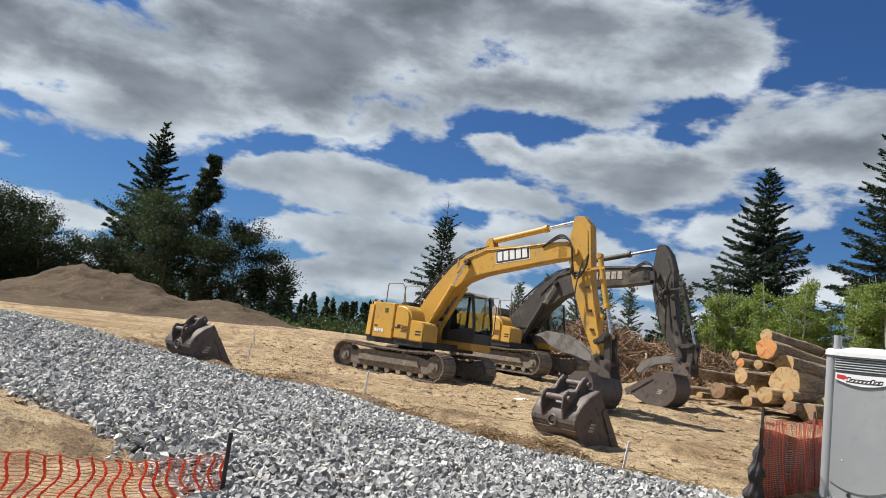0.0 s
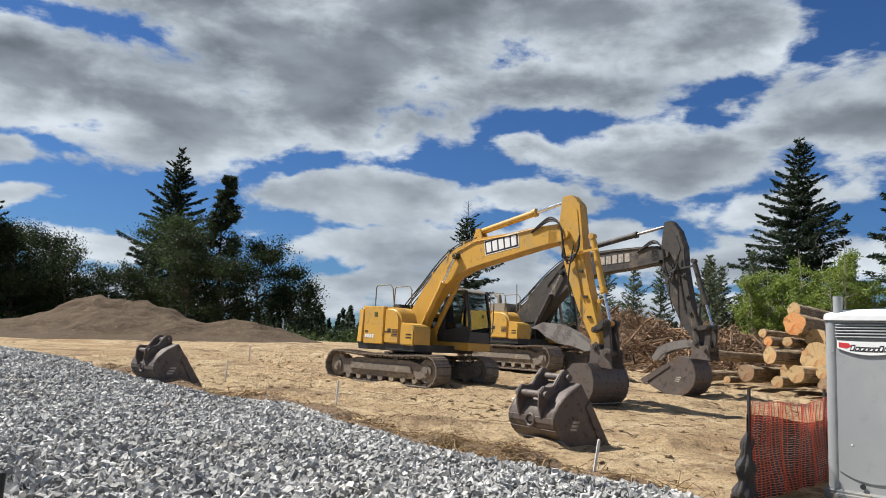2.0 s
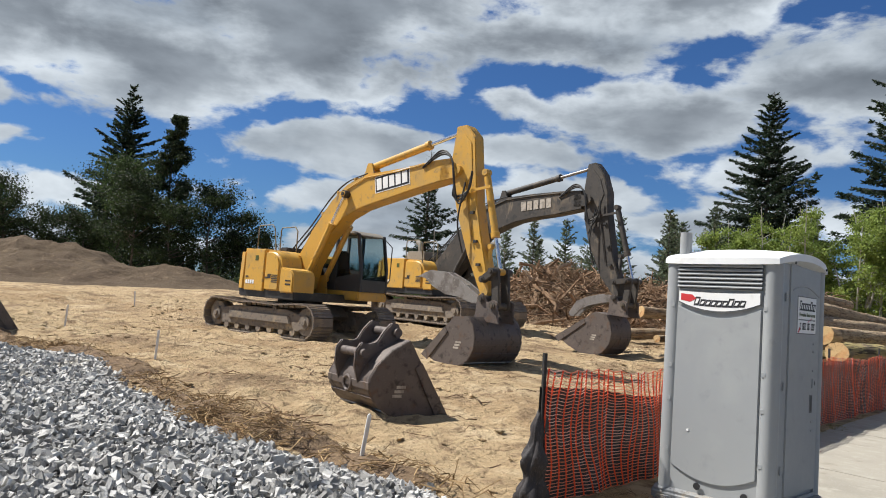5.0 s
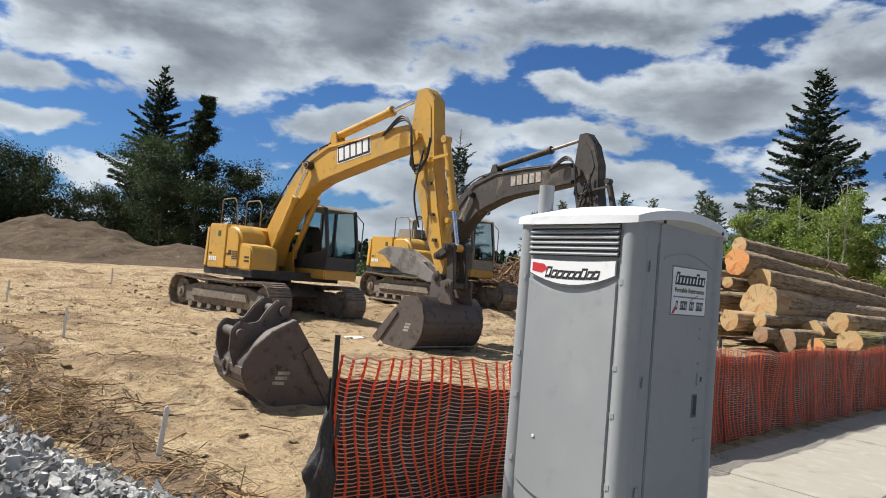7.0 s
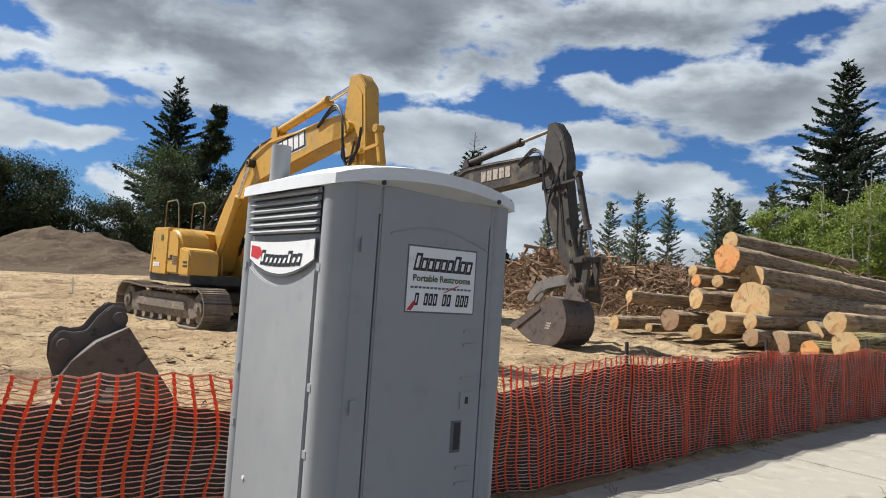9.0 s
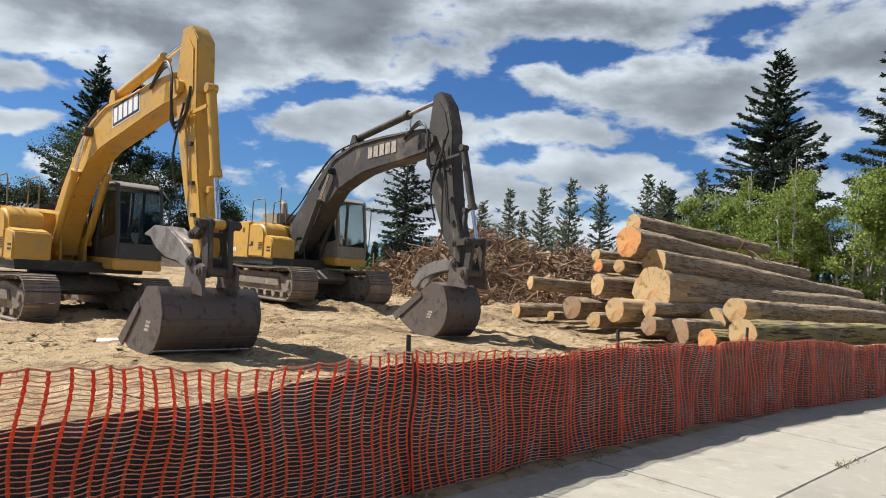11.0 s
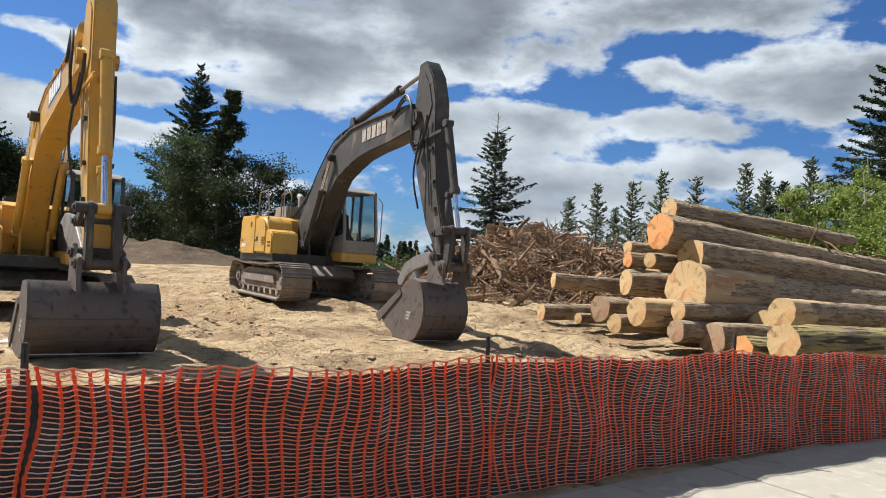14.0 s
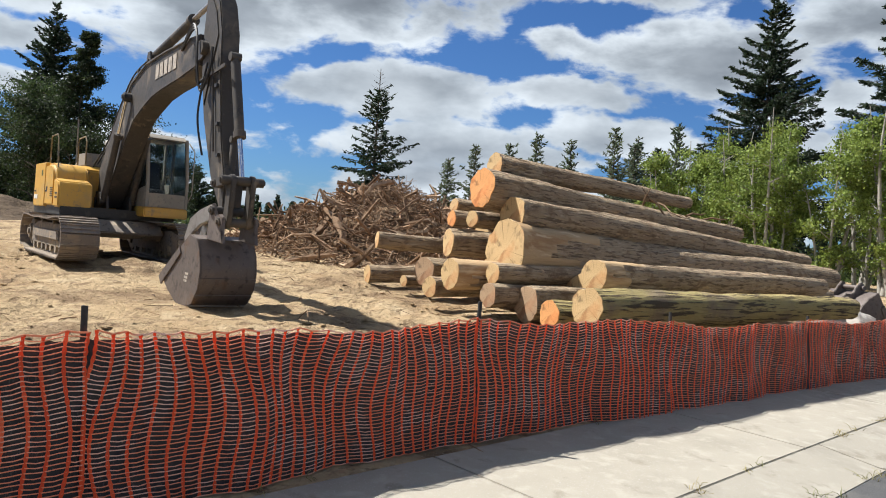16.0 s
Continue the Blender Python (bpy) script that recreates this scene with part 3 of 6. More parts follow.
def make_track(machine, y, half=1.83, r=0.43, n=46, width=0.66, out=-1):
    track = thing("track", "", "")
    track.parent = machine
    track.matrix_basis = pose(0, y, 0.045)
    pitch = (4 * half + 2 * math.pi * r) / n
    me = None
    for x, z, t in shoe_path(half, r, n):
        if me is None:
            me = shoe_mesh(width, pitch)
            me.materials.append(SHOE)
        ob = new("track_shoe", me)
        ob.parent, ob.matrix_basis = track, Matrix.Translation((x, 0, z)) @ Matrix.Rotation(t, 4, "Y")
    h = 2 * r
    mb = MB().prism([(-half + 0.2, 0.18), (half - 0.25, 0.18), (half + 0.05, 0.3), (half + 0.05, 0.6), (half - 0.35, 0.63), (half - 0.7, 0.7), (-half + 0.8, 0.7), (-half + 0.4, 0.62), (-half + 0.1, 0.6)], -0.2, 0.2)
    mb.prism([(-half + 0.55, 0.34), (half - 0.5, 0.34), (half - 0.6, 0.55), (-half + 0.6, 0.55)], -0.26, 0.26)
    part("track_frame", mb, FRAME, track, "dust-caked steel side frame", bevel=0.02)
    for x, rr, nm in ((half, r - 0.09, "idler_wheel"), (-half, r - 0.10, "drive_sprocket")):
        mb = MB().disc(x, r, -0.17, 0.17, rr, 28)
        mb.disc(x, r, -0.24, 0.24, rr * 0.55, 20)
        mb.disc(x, r, -0.28, 0.28, rr * 0.25, 12)
        part(nm, mb, FRAME, track, bevel=0.012)
    for k in range(7):
        x = -half + 0.45 + k * (2 * half - 0.9) / 6
        part("track_roller", MB().disc(x, 0.15, -0.2, 0.2, 0.095, 14).disc(x, 0.15, -0.13, 0.13, 0.07, 10), FRAME, track)
    for x in (-0.65, 0.6):
        part("carrier_roller", MB().disc(x, h - 0.17, -0.2, 0.2, 0.075, 12).box(x - 0.05, x + 0.05, -0.1, 0.1, 0.6, h - 0.2), FRAME, track)
    return track


def cylinder(name, machine, p0, p1, y, r, share, mat, rod=CHROME):
    """A hydraulic ram from p0 to p1 in x, z: the barrel takes a share of its length."""
    a, b = Vector((p0[0], y, p0[1])), Vector((p1[0], y, p1[1]))
    m = a.lerp(b, share)
    d = (b - a).normalized()
    ram = part(name, MB().tube([a, a + d * 0.08, a + d * 0.1, m - d * 0.12, m - d * 0.11, m], [r * 0.8, r * 0.8, r, r, r * 1.25, r * 1.25], 16).disc(a.x, a.z, y - r * 1.1, y + r * 1.1, r * 0.95, 14), mat, machine, smooth=35)
    part("piston_rod", MB().tube([m, b], r * 0.52, 14), rod, ram, "bright chromed rod")
    part("rod_eye", MB().disc(b.x, b.z, y - r * 1.1, y + r * 1.1, r * 0.95, 14), mat, ram)
    return ram


def hose(machine, pts, r=0.022):
    """A sagging hydraulic hose through points, smoothed."""
    p = [Vector(q) for q in pts]
    path = []
    for i in range(len(p) - 1):
        a, b, c, d = p[max(i - 1, 0)], p[i], p[i + 1], p[min(i + 2, len(p) - 1)]
        for k in range(6):
            t = k / 6
            path.append(0.5 * (2 * b + (c - a) * t + (2 * a - 5 * b + 4 * c - d) * t * t + (3 * b - a - 3 * c + d) * t ** 3))
    path.append(p[-1])
    return part("hose", MB().tube(path, r, 6), RUBBER, machine, "black hydraulic hose")


def bars(name, parent, mat, n, length, height, m, weight=0.2):
    """Plain bars of a word's size, in the plane x, z of the pose m."""
    mb = MB()
    w = length / n
    for i in range(n):
        x = i * w
        mb.box(x + w * 0.08, x + w * 0.84, -0.002, 0.002, height * 0.06, height * 0.94)
    return part(name, mb, mat, parent, m=m, smooth=0)


def bucket_parts(owner, outline, lip, half, mat=STEEL, plate=0.035, name="bucket", rim=None):
    """A digging bucket: the curved shell follows an outline in x, z from the lip round to the hinge; side plates close it."""
    n = len(outline)
    mb = MB()
    cx, cz = sum(p[0] for p in outline) / n, sum(p[1] for p in outline) / n
    inn = []
    for i, (x, z) in enumerate(outline):
        a, b = outline[max(i - 1, 0)], outline[min(i + 1, n - 1)]
        t = Vector((b[0] - a[0], b[1] - a[1])).normalized()
        nrm = Vector((-t.y, t.x))
        if nrm.dot(Vector((cx - x, cz - z))) < 0:
            nrm = -nrm
        inn.append((x + nrm.x * plate, z + nrm.y * plate))
    mb.prism(outline + inn[::-1], -half, half)
    shell = part(name, mb, mat, owner, bevel=0.006)
    for i in range(2, min(6, n - 3)):
        (ax, az), (bx, bz) = outline[i], outline[i + 1]
        mx, mz = (ax + bx) / 2, (az + bz) / 2
        t = Vector((bx - ax, bz - az)).normalized()
        nrm = Vector((t.y, -t.x))
        if nrm.dot(Vector((cx - mx, cz - mz))) > 0:
            nrm = -nrm
        strap = [(mx - t.x * 0.05, mz - t.y * 0.05), (mx + t.x * 0.05, mz + t.y * 0.05), (mx + t.x * 0.045 + nrm.x * 0.016, mz + t.y * 0.045 + nrm.y * 0.016), (mx - t.x * 0.045 + nrm.x * 0.016, mz - t.y * 0.045 + nrm.y * 0.016)]
        part("wear_strap", MB().prism(strap, -half - 0.02, half + 0.02), WORN if i == 3 else mat, shell)
    for s in (-1, 1):
        em = MB()
        for k in range(3):
            em.box(cx - 0.09 + 0.03 * k, cx + 0.06 + 0.03 * k, s * (half + 0.033) - 0.002, s * (half + 0.033) + 0.002, cz - 0.08 + 0.06 * k, cz - 0.04 + 0.06 * k)
        part("maker_emblem", em, FADED, shell, smooth=0)
        pl = MB().prism(outline, min(s * half, s * (half + 0.03)), max(s * half, s * (half + 0.03)))
        part("side_plate", pl, mat, shell, bevel=0.008)
        lx, lz = outline[0]
        hx, hz = outline[-1]
        ex, ez = lx + (hx - lx) * 0.72, lz + (hz - lz) * 0.72
        d = Vector((hx - lx, hz - lz)).normalized()
        nrm = Vector((d.y, -d.x))
        if nrm.dot(Vector((cx - lx, cz - lz))) < 0:
            nrm = -nrm
        cut = [(lx - d.x * 0.06, lz - d.y * 0.06), (ex, ez), (ex + nrm.x * 0.14, ez + nrm.y * 0.14), (lx + nrm.x * 0.2, lz + nrm.y * 0.2)]
        part("side_cutter", MB().prism(cut, min(s * (half + 0.03), s * (half + 0.055)), max(s * (half + 0.03), s * (half + 0.055))), mat, shell, bevel=0.006)
    return shell


def make_excavator(name, label, x, y, z, heading, P):
    machine = thing(name, label, "excavator", pose(x, y, z, 0, 0, heading))
    G, A = P["ground"], P["arm"]
    low = thing("undercarriage", "", "")
    low.parent = machine
    low.matrix_basis = pose(P["under_x"], 0, G, 0, 0, P["turn"])
    body = part("car_body", MB().prism([(-0.9, 0.5), (0.9, 0.5), (1.1, 0.62), (0.75, 0.9), (-0.75, 0.9), (-1.1, 0.62)], -0.9, 0.9), FRAME, low, bevel=0.03)
    ring = MB().tube([(0, 0, 0.88), (0, 0, 1.06)], 0.62, 28)
    part("slew_ring", ring, DARK, low)
    for s in (-1, 1):
        make_track(machine, 0, P["half"], 0.43, 46, P["shoe"]).matrix_basis = low.matrix_basis @ pose(0, s * 1.2, 0.045)
        part("cross_arm", MB().box(-0.75, 0.75, s * 1.05 - 0.25, s * 1.05 + 0.25, 0.45, 0.72), FRAME, low, bevel=0.04)
    # upper works
    r0, r1, top, bot = P["rear"], P["front"], P["top"], P["bot"]
    W = 1.34
    deck = MB().prism([(r0 + 0.35, bot - 0.22), (P["nose"], bot - 0.22), (P["nose"], bot), (r0 + 0.3, bot)], -W + 0.06, W - 0.06)
    part("deck", deck, DARK, machine, bevel=0.02)
    # counterweight, rounded in plan
    plan = [(r0 + 0.62, -W), (r0 + 0.3, -W + 0.03), (r0 + 0.1, -W + 0.22), (r0, -0.55), (r0 - 0.05, 0), (r0, 0.55), (r0 + 0.1, W - 0.22), (r0 + 0.3, W - 0.03), (r0 + 0.62, W)]
    mb = MB()
    k = len(plan)
    mb.add([(px, py, bot - 0.12) for px, py in plan] + [(px + 0.04, py * 0.985, top) for px, py in plan],
           [tuple(range(k)), tuple(range(2 * k - 1, k - 1, -1))] + [(i, i + k, (i + 1) % k + k, (i + 1) % k) for i in range(k)])
    cw = part("counterweight", mb, YELLOW, machine, bevel=0.11, segments=4)
    # right-hand hood: two doors with a gap, and the lower step box ahead
    xm = r0 + 0.62 + (r1 - r0 - 0.62) * 0.56
    for i, (x0, x1) in enumerate(((r0 + 0.635, xm - 0.008), (xm + 0.008, r1))):
        tz = top - (0.02 if i == 0 else 0.05)
        R = 0.42 if i else 0.02
        curve = [(x1 - R + R * math.cos(q * math.pi / 12), tz - R + R * math.sin(q * math.pi / 12)) for q in range(7)]
        door = part("engine_door", MB().prism([(x0, bot - 0.05), (x1, bot - 0.05)] + curve + [(x0, tz)], -W - 0.005, -W + 0.75), YELLOW, machine, bevel=0.07, segments=3)
        part("latch", MB().box(x0 + 0.08, x0 + 0.2, -W - 0.016, -W - 0.004, bot + 0.3, bot + 0.34), DARK, door)
    for kx in range(5):
        part("vent_slot", MB().box(r1 - 0.34, r1 - 0.08, -W - 0.012, -W + 0.002, bot + 0.2 + 0.045 * kx, bot + 0.222 + 0.045 * kx), DARK, machine)
    part("tool_box", MB().prism([(r1 + 0.01, bot - 0.05), (P["nose"], bot - 0.05), (P["nose"], bot + 0.42), (P["nose"] - 0.1, bot + 0.55), (r1 + 0.01, bot + 0.62)], -W, -W + 0.72), YELLOW, machine, bevel=0.035)
    for q in (0, 1):
        part("vent_slot", MB().box(P["nose"] - 0.32, P["nose"] - 0.1, -W - 0.008, -W + 0.002, bot + 0.16 + 0.09 * q, bot + 0.2 + 0.09 * q), DARK, machine)
    part("engine_hood", MB().prism([(r0 + 0.6, bot), (P["cab"][0] - 0.03, bot), (P["cab"][0] - 0.03, top - 0.12), (P["cab"][0] - 0.25, top - 0.02), (r0 + 0.6, top - 0.01)], -W + 0.75, W - 0.25), YELLOW, machine, bevel=0.04)
    part("hood_box", MB().prism([(r0 + 0.9, top - 0.02), (P["cab"][0] - 0.3, top - 0.02), (P["cab"][0] - 0.35, top + P["hump"]), (r0 + 1.0, top + P["hump"])], -0.5, 0.75), TANCAB if P["pipe"] else DARK, machine, bevel=0.03)
    if P["pipe"]:
        ex = r0 + 0.75
        part("exhaust", MB().tube([(ex, 0.35, top - 0.05), (ex, 0.35, top + 0.5), (ex - 0.05, 0.35, top + 0.68), (ex - 0.22, 0.35, top + 0.75)], [0.1, 0.1, 0.1, 0.09], 14), TANCAB, machine, "stubby curved exhaust pipe")
        part("aerial", MB().tube([(0.1, -0.9, top - 0.02), (0.05, -0.9, top + 1.0)], 0.018, 6), TANCAB, machine)
    # grab rail over the doors
    hx0, hx1 = P["rail"]
    rail = [(hx0, -W + 0.1, top - 0.03), (hx0, -W + 0.1, top + 0.55), (hx0 + 0.05, -W + 0.1, top + 0.62), (hx1 - 0.12, -W + 0.1, top + 0.64), (hx1, -W + 0.1, top + 0.52), (hx1 + 0.22, -W + 0.1, bot + 0.5)]
    part("grab_rail", MB().tube(rail, 0.017, 8), P["railmat"], machine)
    part("grab_rail", MB().tube([(p[0] + 0.25, p[1] + 0.55, p[2] if i else p[2]) for i, p in enumerate(rail[:-1])] + [(hx1 + 0.25, -W + 0.65, top - 0.03)], 0.017, 8), P["railmat"], machine)
    # cab on the left
    c0, c1, cz, ct = P["cab"]
    y0, y1 = P["cab_y"]
    cab = thing("cab", "", "")
    cab.parent = machine
    part("cab_base", MB().prism([(c0, bot - 0.12), (c1, bot - 0.12), (c1 - 0.02, bot + 0.12), (c0, bot + 0.12)], y0 - 0.02, y1 + 0.02), YELLOW, cab, bevel=0.03)
    side = [(c0, bot + 0.12), (c1, bot + 0.12), (c1, bot + 0.75), (c1 - 0.22, ct - 0.12), (c1 - 0.38, ct), (c0 + 0.08, ct), (c0, ct - 0.14)]
    part("cab_roof", MB().prism([(c0, ct - 0.1), (c1 - 0.2, ct - 0.13), (c1 - 0.36, ct), (c0 + 0.1, ct + 0.03)], y0, y1), P["roofmat"], cab, bevel=0.045, segments=3)
    for yy in (y0, y1 - 0.07):
        for quad in ([(c0, bot + 0.12), (c0 + 0.1, bot + 0.12), (c0 + 0.1, ct - 0.06), (c0, ct - 0.06)],
                     [(c0 + 0.62, bot + 0.12), (c0 + 0.72, bot + 0.12), (c0 + 0.72, ct - 0.06), (c0 + 0.62, ct - 0.06)],
                     [(c1 - 0.09, bot + 0.12), (c1, bot + 0.12), (c1, bot + 0.75), (c1 - 0.2, ct - 0.06), (c1 - 0.3, ct - 0.06), (c1 - 0.09, bot + 0.7)]):
            part("cab_pillar", MB().prism(quad, yy, yy + 0.07), P["cabmat"], cab, bevel=0.012)
        part("cab_panel", MB().prism([(c0 + 0.1, bot + 0.12), (c0 + 0.62, bot + 0.12), (c0 + 0.62, bot + 0.72), (c0 + 0.1, bot + 0.72)], yy + 0.012, yy + 0.058), P["cabmat"], cab, bevel=0.01)
        part("door_panel", MB().prism([(c0 + 0.72, bot + 0.12), (c1 - 0.09, bot + 0.12), (c1 - 0.09, bot + 0.62), (c0 + 0.72, bot + 0.48)], yy + 0.012, yy + 0.058), P["cabmat"], cab, bevel=0.01)
        w1 = part("window", MB().prism([(c0 + 0.1, bot + 0.72), (c0 + 0.62, bot + 0.72), (c0 + 0.62, ct - 0.1), (c0 + 0.1, ct - 0.1)], yy + 0.03, yy + 0.036), GLASS, cab, smooth=0)
        w2 = part("window", MB().prism([(c0 + 0.72, bot + 0.48), (c1 - 0.09, bot + 0.62), (c1 - 0.09, bot + 0.72), (c1 - 0.29, ct - 0.1), (c0 + 0.72, ct - 0.1)], yy + 0.03, yy + 0.036), GLASS, cab, smooth=0)
        w1.visible_shadow = w2.visible_shadow = False
    fw = part("windscreen", MB().prism([(c1 - 0.045, bot + 0.45), (c1 - 0.035, bot + 0.45), (c1 - 0.035, bot + 0.75), (c1 - 0.225, ct - 0.14), (c1 - 0.235, ct - 0.14), (c1 - 0.045, bot + 0.75)], y0 + 0.07, y1 - 0.07), GLASS, cab, smooth=0)
    fw.visible_shadow = False
    part("front_panel", MB().box(c1 - 0.08, c1 - 0.01, y0 + 0.06, y1 - 0.06, bot + 0.12, bot + 0.45), P["cabmat"], cab, bevel=0.015)
    part("rear_panel", MB().box(c0 + 0.01, c0 + 0.05, y0 + 0.06, y1 - 0.06, bot + 0.12, bot + 0.85), P["cabmat"], cab)
    part("cab_floor", MB().box(c0 + 0.05, c1 - 0.08, y0 + 0.07, y1 - 0.07, bot + 0.12, bot + 0.16), DARK, cab)
    seat = MB().prism([(c0 + 0.3, bot + 0.16), (c0 + 0.85, bot + 0.16), (c0 + 0.9, bot + 0.55), (c0 + 0.5, bot + 0.6), (c0 + 0.36, bot + 1.25), (c0 + 0.22, bot + 1.25), (c0 + 0.24, bot + 0.5)], y0 + 0.25, y1 - 0.25)
    part("seat", seat, DARK, cab, bevel=0.05)
    part("console", MB().prism([(c0 + 0.6, bot + 0.16), (c0 + 0.95, bot + 0.16), (c0 + 1.0, bot + 0.72), (c0 + 0.6, bot + 0.7)], y0 + 0.1, y0 + 0.22), DARK, cab, bevel=0.02)
    part("mirror_arm", MB().tube([(c1 - 0.2, y1 + 0.02, bot + 0.2), (c1 - 0.02, y1 + 0.09, bot + 0.5), (c1 - 0.02, y1 + 0.1, ct - 0.35), (c1 - 0.3, y1 + 0.05, ct - 0.12)], 0.015, 6), P["cabmat"], cab)
    # boom with its gooseneck
    B, BL = P["boom_up"], P["boom_low"]
    bh = 0.225
    bmat = A
    part("boom", MB().prism(B + BL[::-1], -bh, bh), bmat, machine, "long gooseneck boom", bevel=0.022)
    kx, kz = P["boss"]
    part("boom_pin", MB().disc(kx, kz, -bh - 0.16, bh + 0.16, 0.10, 18).disc(kx, kz, -bh - 0.2, bh + 0.2, 0.05, 10), DARK, machine)
    part("boom_pin", MB().disc(B[0][0] + 0.18, bot + 0.15, -bh - 0.08, bh + 0.08, 0.12, 16), DARK, machine)
    for s in (-1, 1):
        cylinder("boom_ram", machine, P["ram_foot"], (kx, kz), s * (bh + 0.095), 0.076, 0.66, bmat)
        part("boom_bracket", MB().prism([(B[0][0] - 0.1, bot - 0.05), (P["ram_foot"][0] + 0.22, bot - 0.05), (P["ram_foot"][0] + 0.12, P["ram_foot"][1] + 0.13), (B[0][0] + 0.2, bot + 0.42), (B[0][0] - 0.05, bot + 0.4)], s * (bh + 0.03) - 0.025, s * (bh + 0.03) + 0.025), bmat, machine, bevel=0.012)
    # stick
    S = P["stick"]
    part("stick", MB().prism(S, -0.16, 0.16), bmat, machine, "upright stick hanging to the bucket", bevel=0.02)
    px, pz = P["stick_pin"]
    for s in (-1, 1):
        ys = (s * 0.16, s * 0.178) if s > 0 else (s * 0.178, s * 0.16)
        plate = [(px + (a - px) * 0.8, pz + (c - pz) * 0.8) for a, c in S[:4] + S[-3:]]
        part("stick_gusset", MB().prism(plate, *ys), bmat, machine, bevel=0.006)
        for q in (0.35, 0.6, 0.8):
            k0, k1 = S[3], S[6]
            zz = k0[1] + (k1[1] - k0[1]) * q
            xx = k0[0] + (k1[0] - k0[0]) * q - 0.22
            part("hose_bracket", MB().box(xx - 0.05, xx + 0.05, min(s * 0.16, s * 0.21), max(s * 0.16, s * 0.21), zz - 0.03, zz + 0.03), DARK, machine)
        pipe = [(S[3][0] - 0.3, s * 0.197, pz - 0.2), (S[4][0] - 0.26, s * 0.197, S[4][1]), (S[5][0] - 0.22, s * 0.197, S[5][1] - 0.2)]
        part("oil_pipe", MB().tube(pipe, 0.018, 8), bmat, machine)
        bp = [(B[3][0] + 0.25, s * (bh + 0.02), B[3][1] - 0.22), (B[4][0] + 0.1, s * (bh + 0.02), B[4][1] - 0.12), (B[5][0], s * (bh + 0.02), B[5][1] - 0.09), (B[6][0], s * (bh + 0.02), B[6][1] - 0.07), (B[7][0] - 0.2, s * (bh + 0.02), B[7][1] - 0.06)]
        part("oil_pipe", MB().tube(bp, 0.016, 8), bmat, machine)
    part("stick_pin", MB().disc(px, pz, -bh - 0.07, bh + 0.07, 0.12, 18), bmat, machine)
    part("boom_fork", MB().prism([(px - 0.55, pz + 0.2), (px - 0.1, pz + 0.17), (px + 0.14, pz), (px - 0.1, pz - 0.17), (px - 0.55, pz - 0.22)], -bh, -bh + 0.06), bmat, machine, bevel=0.01)
    part("boom_fork", MB().prism([(px - 0.55, pz + 0.2), (px - 0.1, pz + 0.17), (px + 0.14, pz), (px - 0.1, pz - 0.17), (px - 0.55, pz - 0.22)], bh - 0.06, bh), bmat, machine, bevel=0.01)
    a0, a1 = P["arm_ram"]
    cylinder("arm_ram", machine, a0, a1, 0, 0.092, 0.66, bmat, P["rod"])
    part("ram_bracket", MB().prism([(a0[0] - 0.22, a0[1] - 0.32), (a0[0] + 0.25, a0[1] - 0.3), (a0[0] + 0.08, a0[1] + 0.09), (a0[0] - 0.08, a0[1] + 0.09)], -0.13, -0.08).prism([(a0[0] - 0.22, a0[1] - 0.32), (a0[0] + 0.25, a0[1] - 0.3), (a0[0] + 0.08, a0[1] + 0.09), (a0[0] - 0.08, a0[1] + 0.09)], 0.08, 0.13), bmat, machine, bevel=0.01)
    b0, b1 = P["bucket_ram"]
    cylinder("bucket_ram", machine, b0, b1, 0, 0.082, 0.66, bmat)
    # linkage
    (sx, sz), (lx, lz), (hx, hz) = P["stick_end"], b1, P["bucket_link"]
    gx, gzz = P["guide"]
    for s in (-1, 1):
        part("guide_link", MB().prism(bar((gx, gzz), (lx, lz), 0.075), s * 0.26 - 0.03, s * 0.26 + 0.03), P["linkmat"], machine, bevel=0.01)
        part("bucket_link", MB().prism(bar((lx, lz), (hx, hz), 0.10), s * 0.17 - 0.045, s * 0.17 + 0.045), P["linkmat"], machine, bevel=0.012)
    for (qx, qz), w in (((sx, sz), 0.34), ((lx, lz), 0.36), ((hx, hz), 0.34), ((gx, gzz), 0.31)):
        part("pin", MB().disc(qx, qz, -w, w, 0.075, 14).disc(qx, qz, -w - 0.03, w + 0.03, 0.04, 10), P["linkmat"], machine)
    # bucket with hinge plates
    bk = bucket_parts(machine, P["bucket"], None, P["bucket_half"], rim=None)
    for s in (-1, 1):
        ear = [P["bucket"][-1], (P["bucket"][-1][0] + 0.02, P["bucket"][-1][1] - 0.02), (hx + 0.14, hz - 0.22), (hx + 0.13, hz + 0.08), (hx, hz + 0.13), ((hx + sx) / 2, (hz + sz) / 2), (sx, sz + 0.13), (sx - 0.14, sz + 0.03), (sx - 0.16, sz - 0.3)]
        ear = ear[2:] + [(sx - 0.2, P["bucket"][-1][1] - 0.06), (hx + 0.2, P["bucket"][-1][1] - 0.1)]
        part("hinge_plate", MB().prism(ear, s * 0.28 - 0.03, s * 0.28 + 0.03), STEEL, bk, bevel=0.012)
    # thumb
    if P["thumb"]:
        for s in (-1, 1):
            part("thumb", MB().prism(P["thumb"], s * 0.13 - 0.03, s * 0.13 + 0.03), WORN, machine, "worn bare-steel gripping thumb", bevel=0.01)
        t = P["thumb"]
        part("thumb_web", MB().prism([(t[1][0], t[1][1] - 0.06), (t[3][0], t[3][1] - 0.06), (t[3][0], t[3][1] - 0.12), (t[1][0], t[1][1] - 0.12)], -0.1, 0.1), WORN, machine)
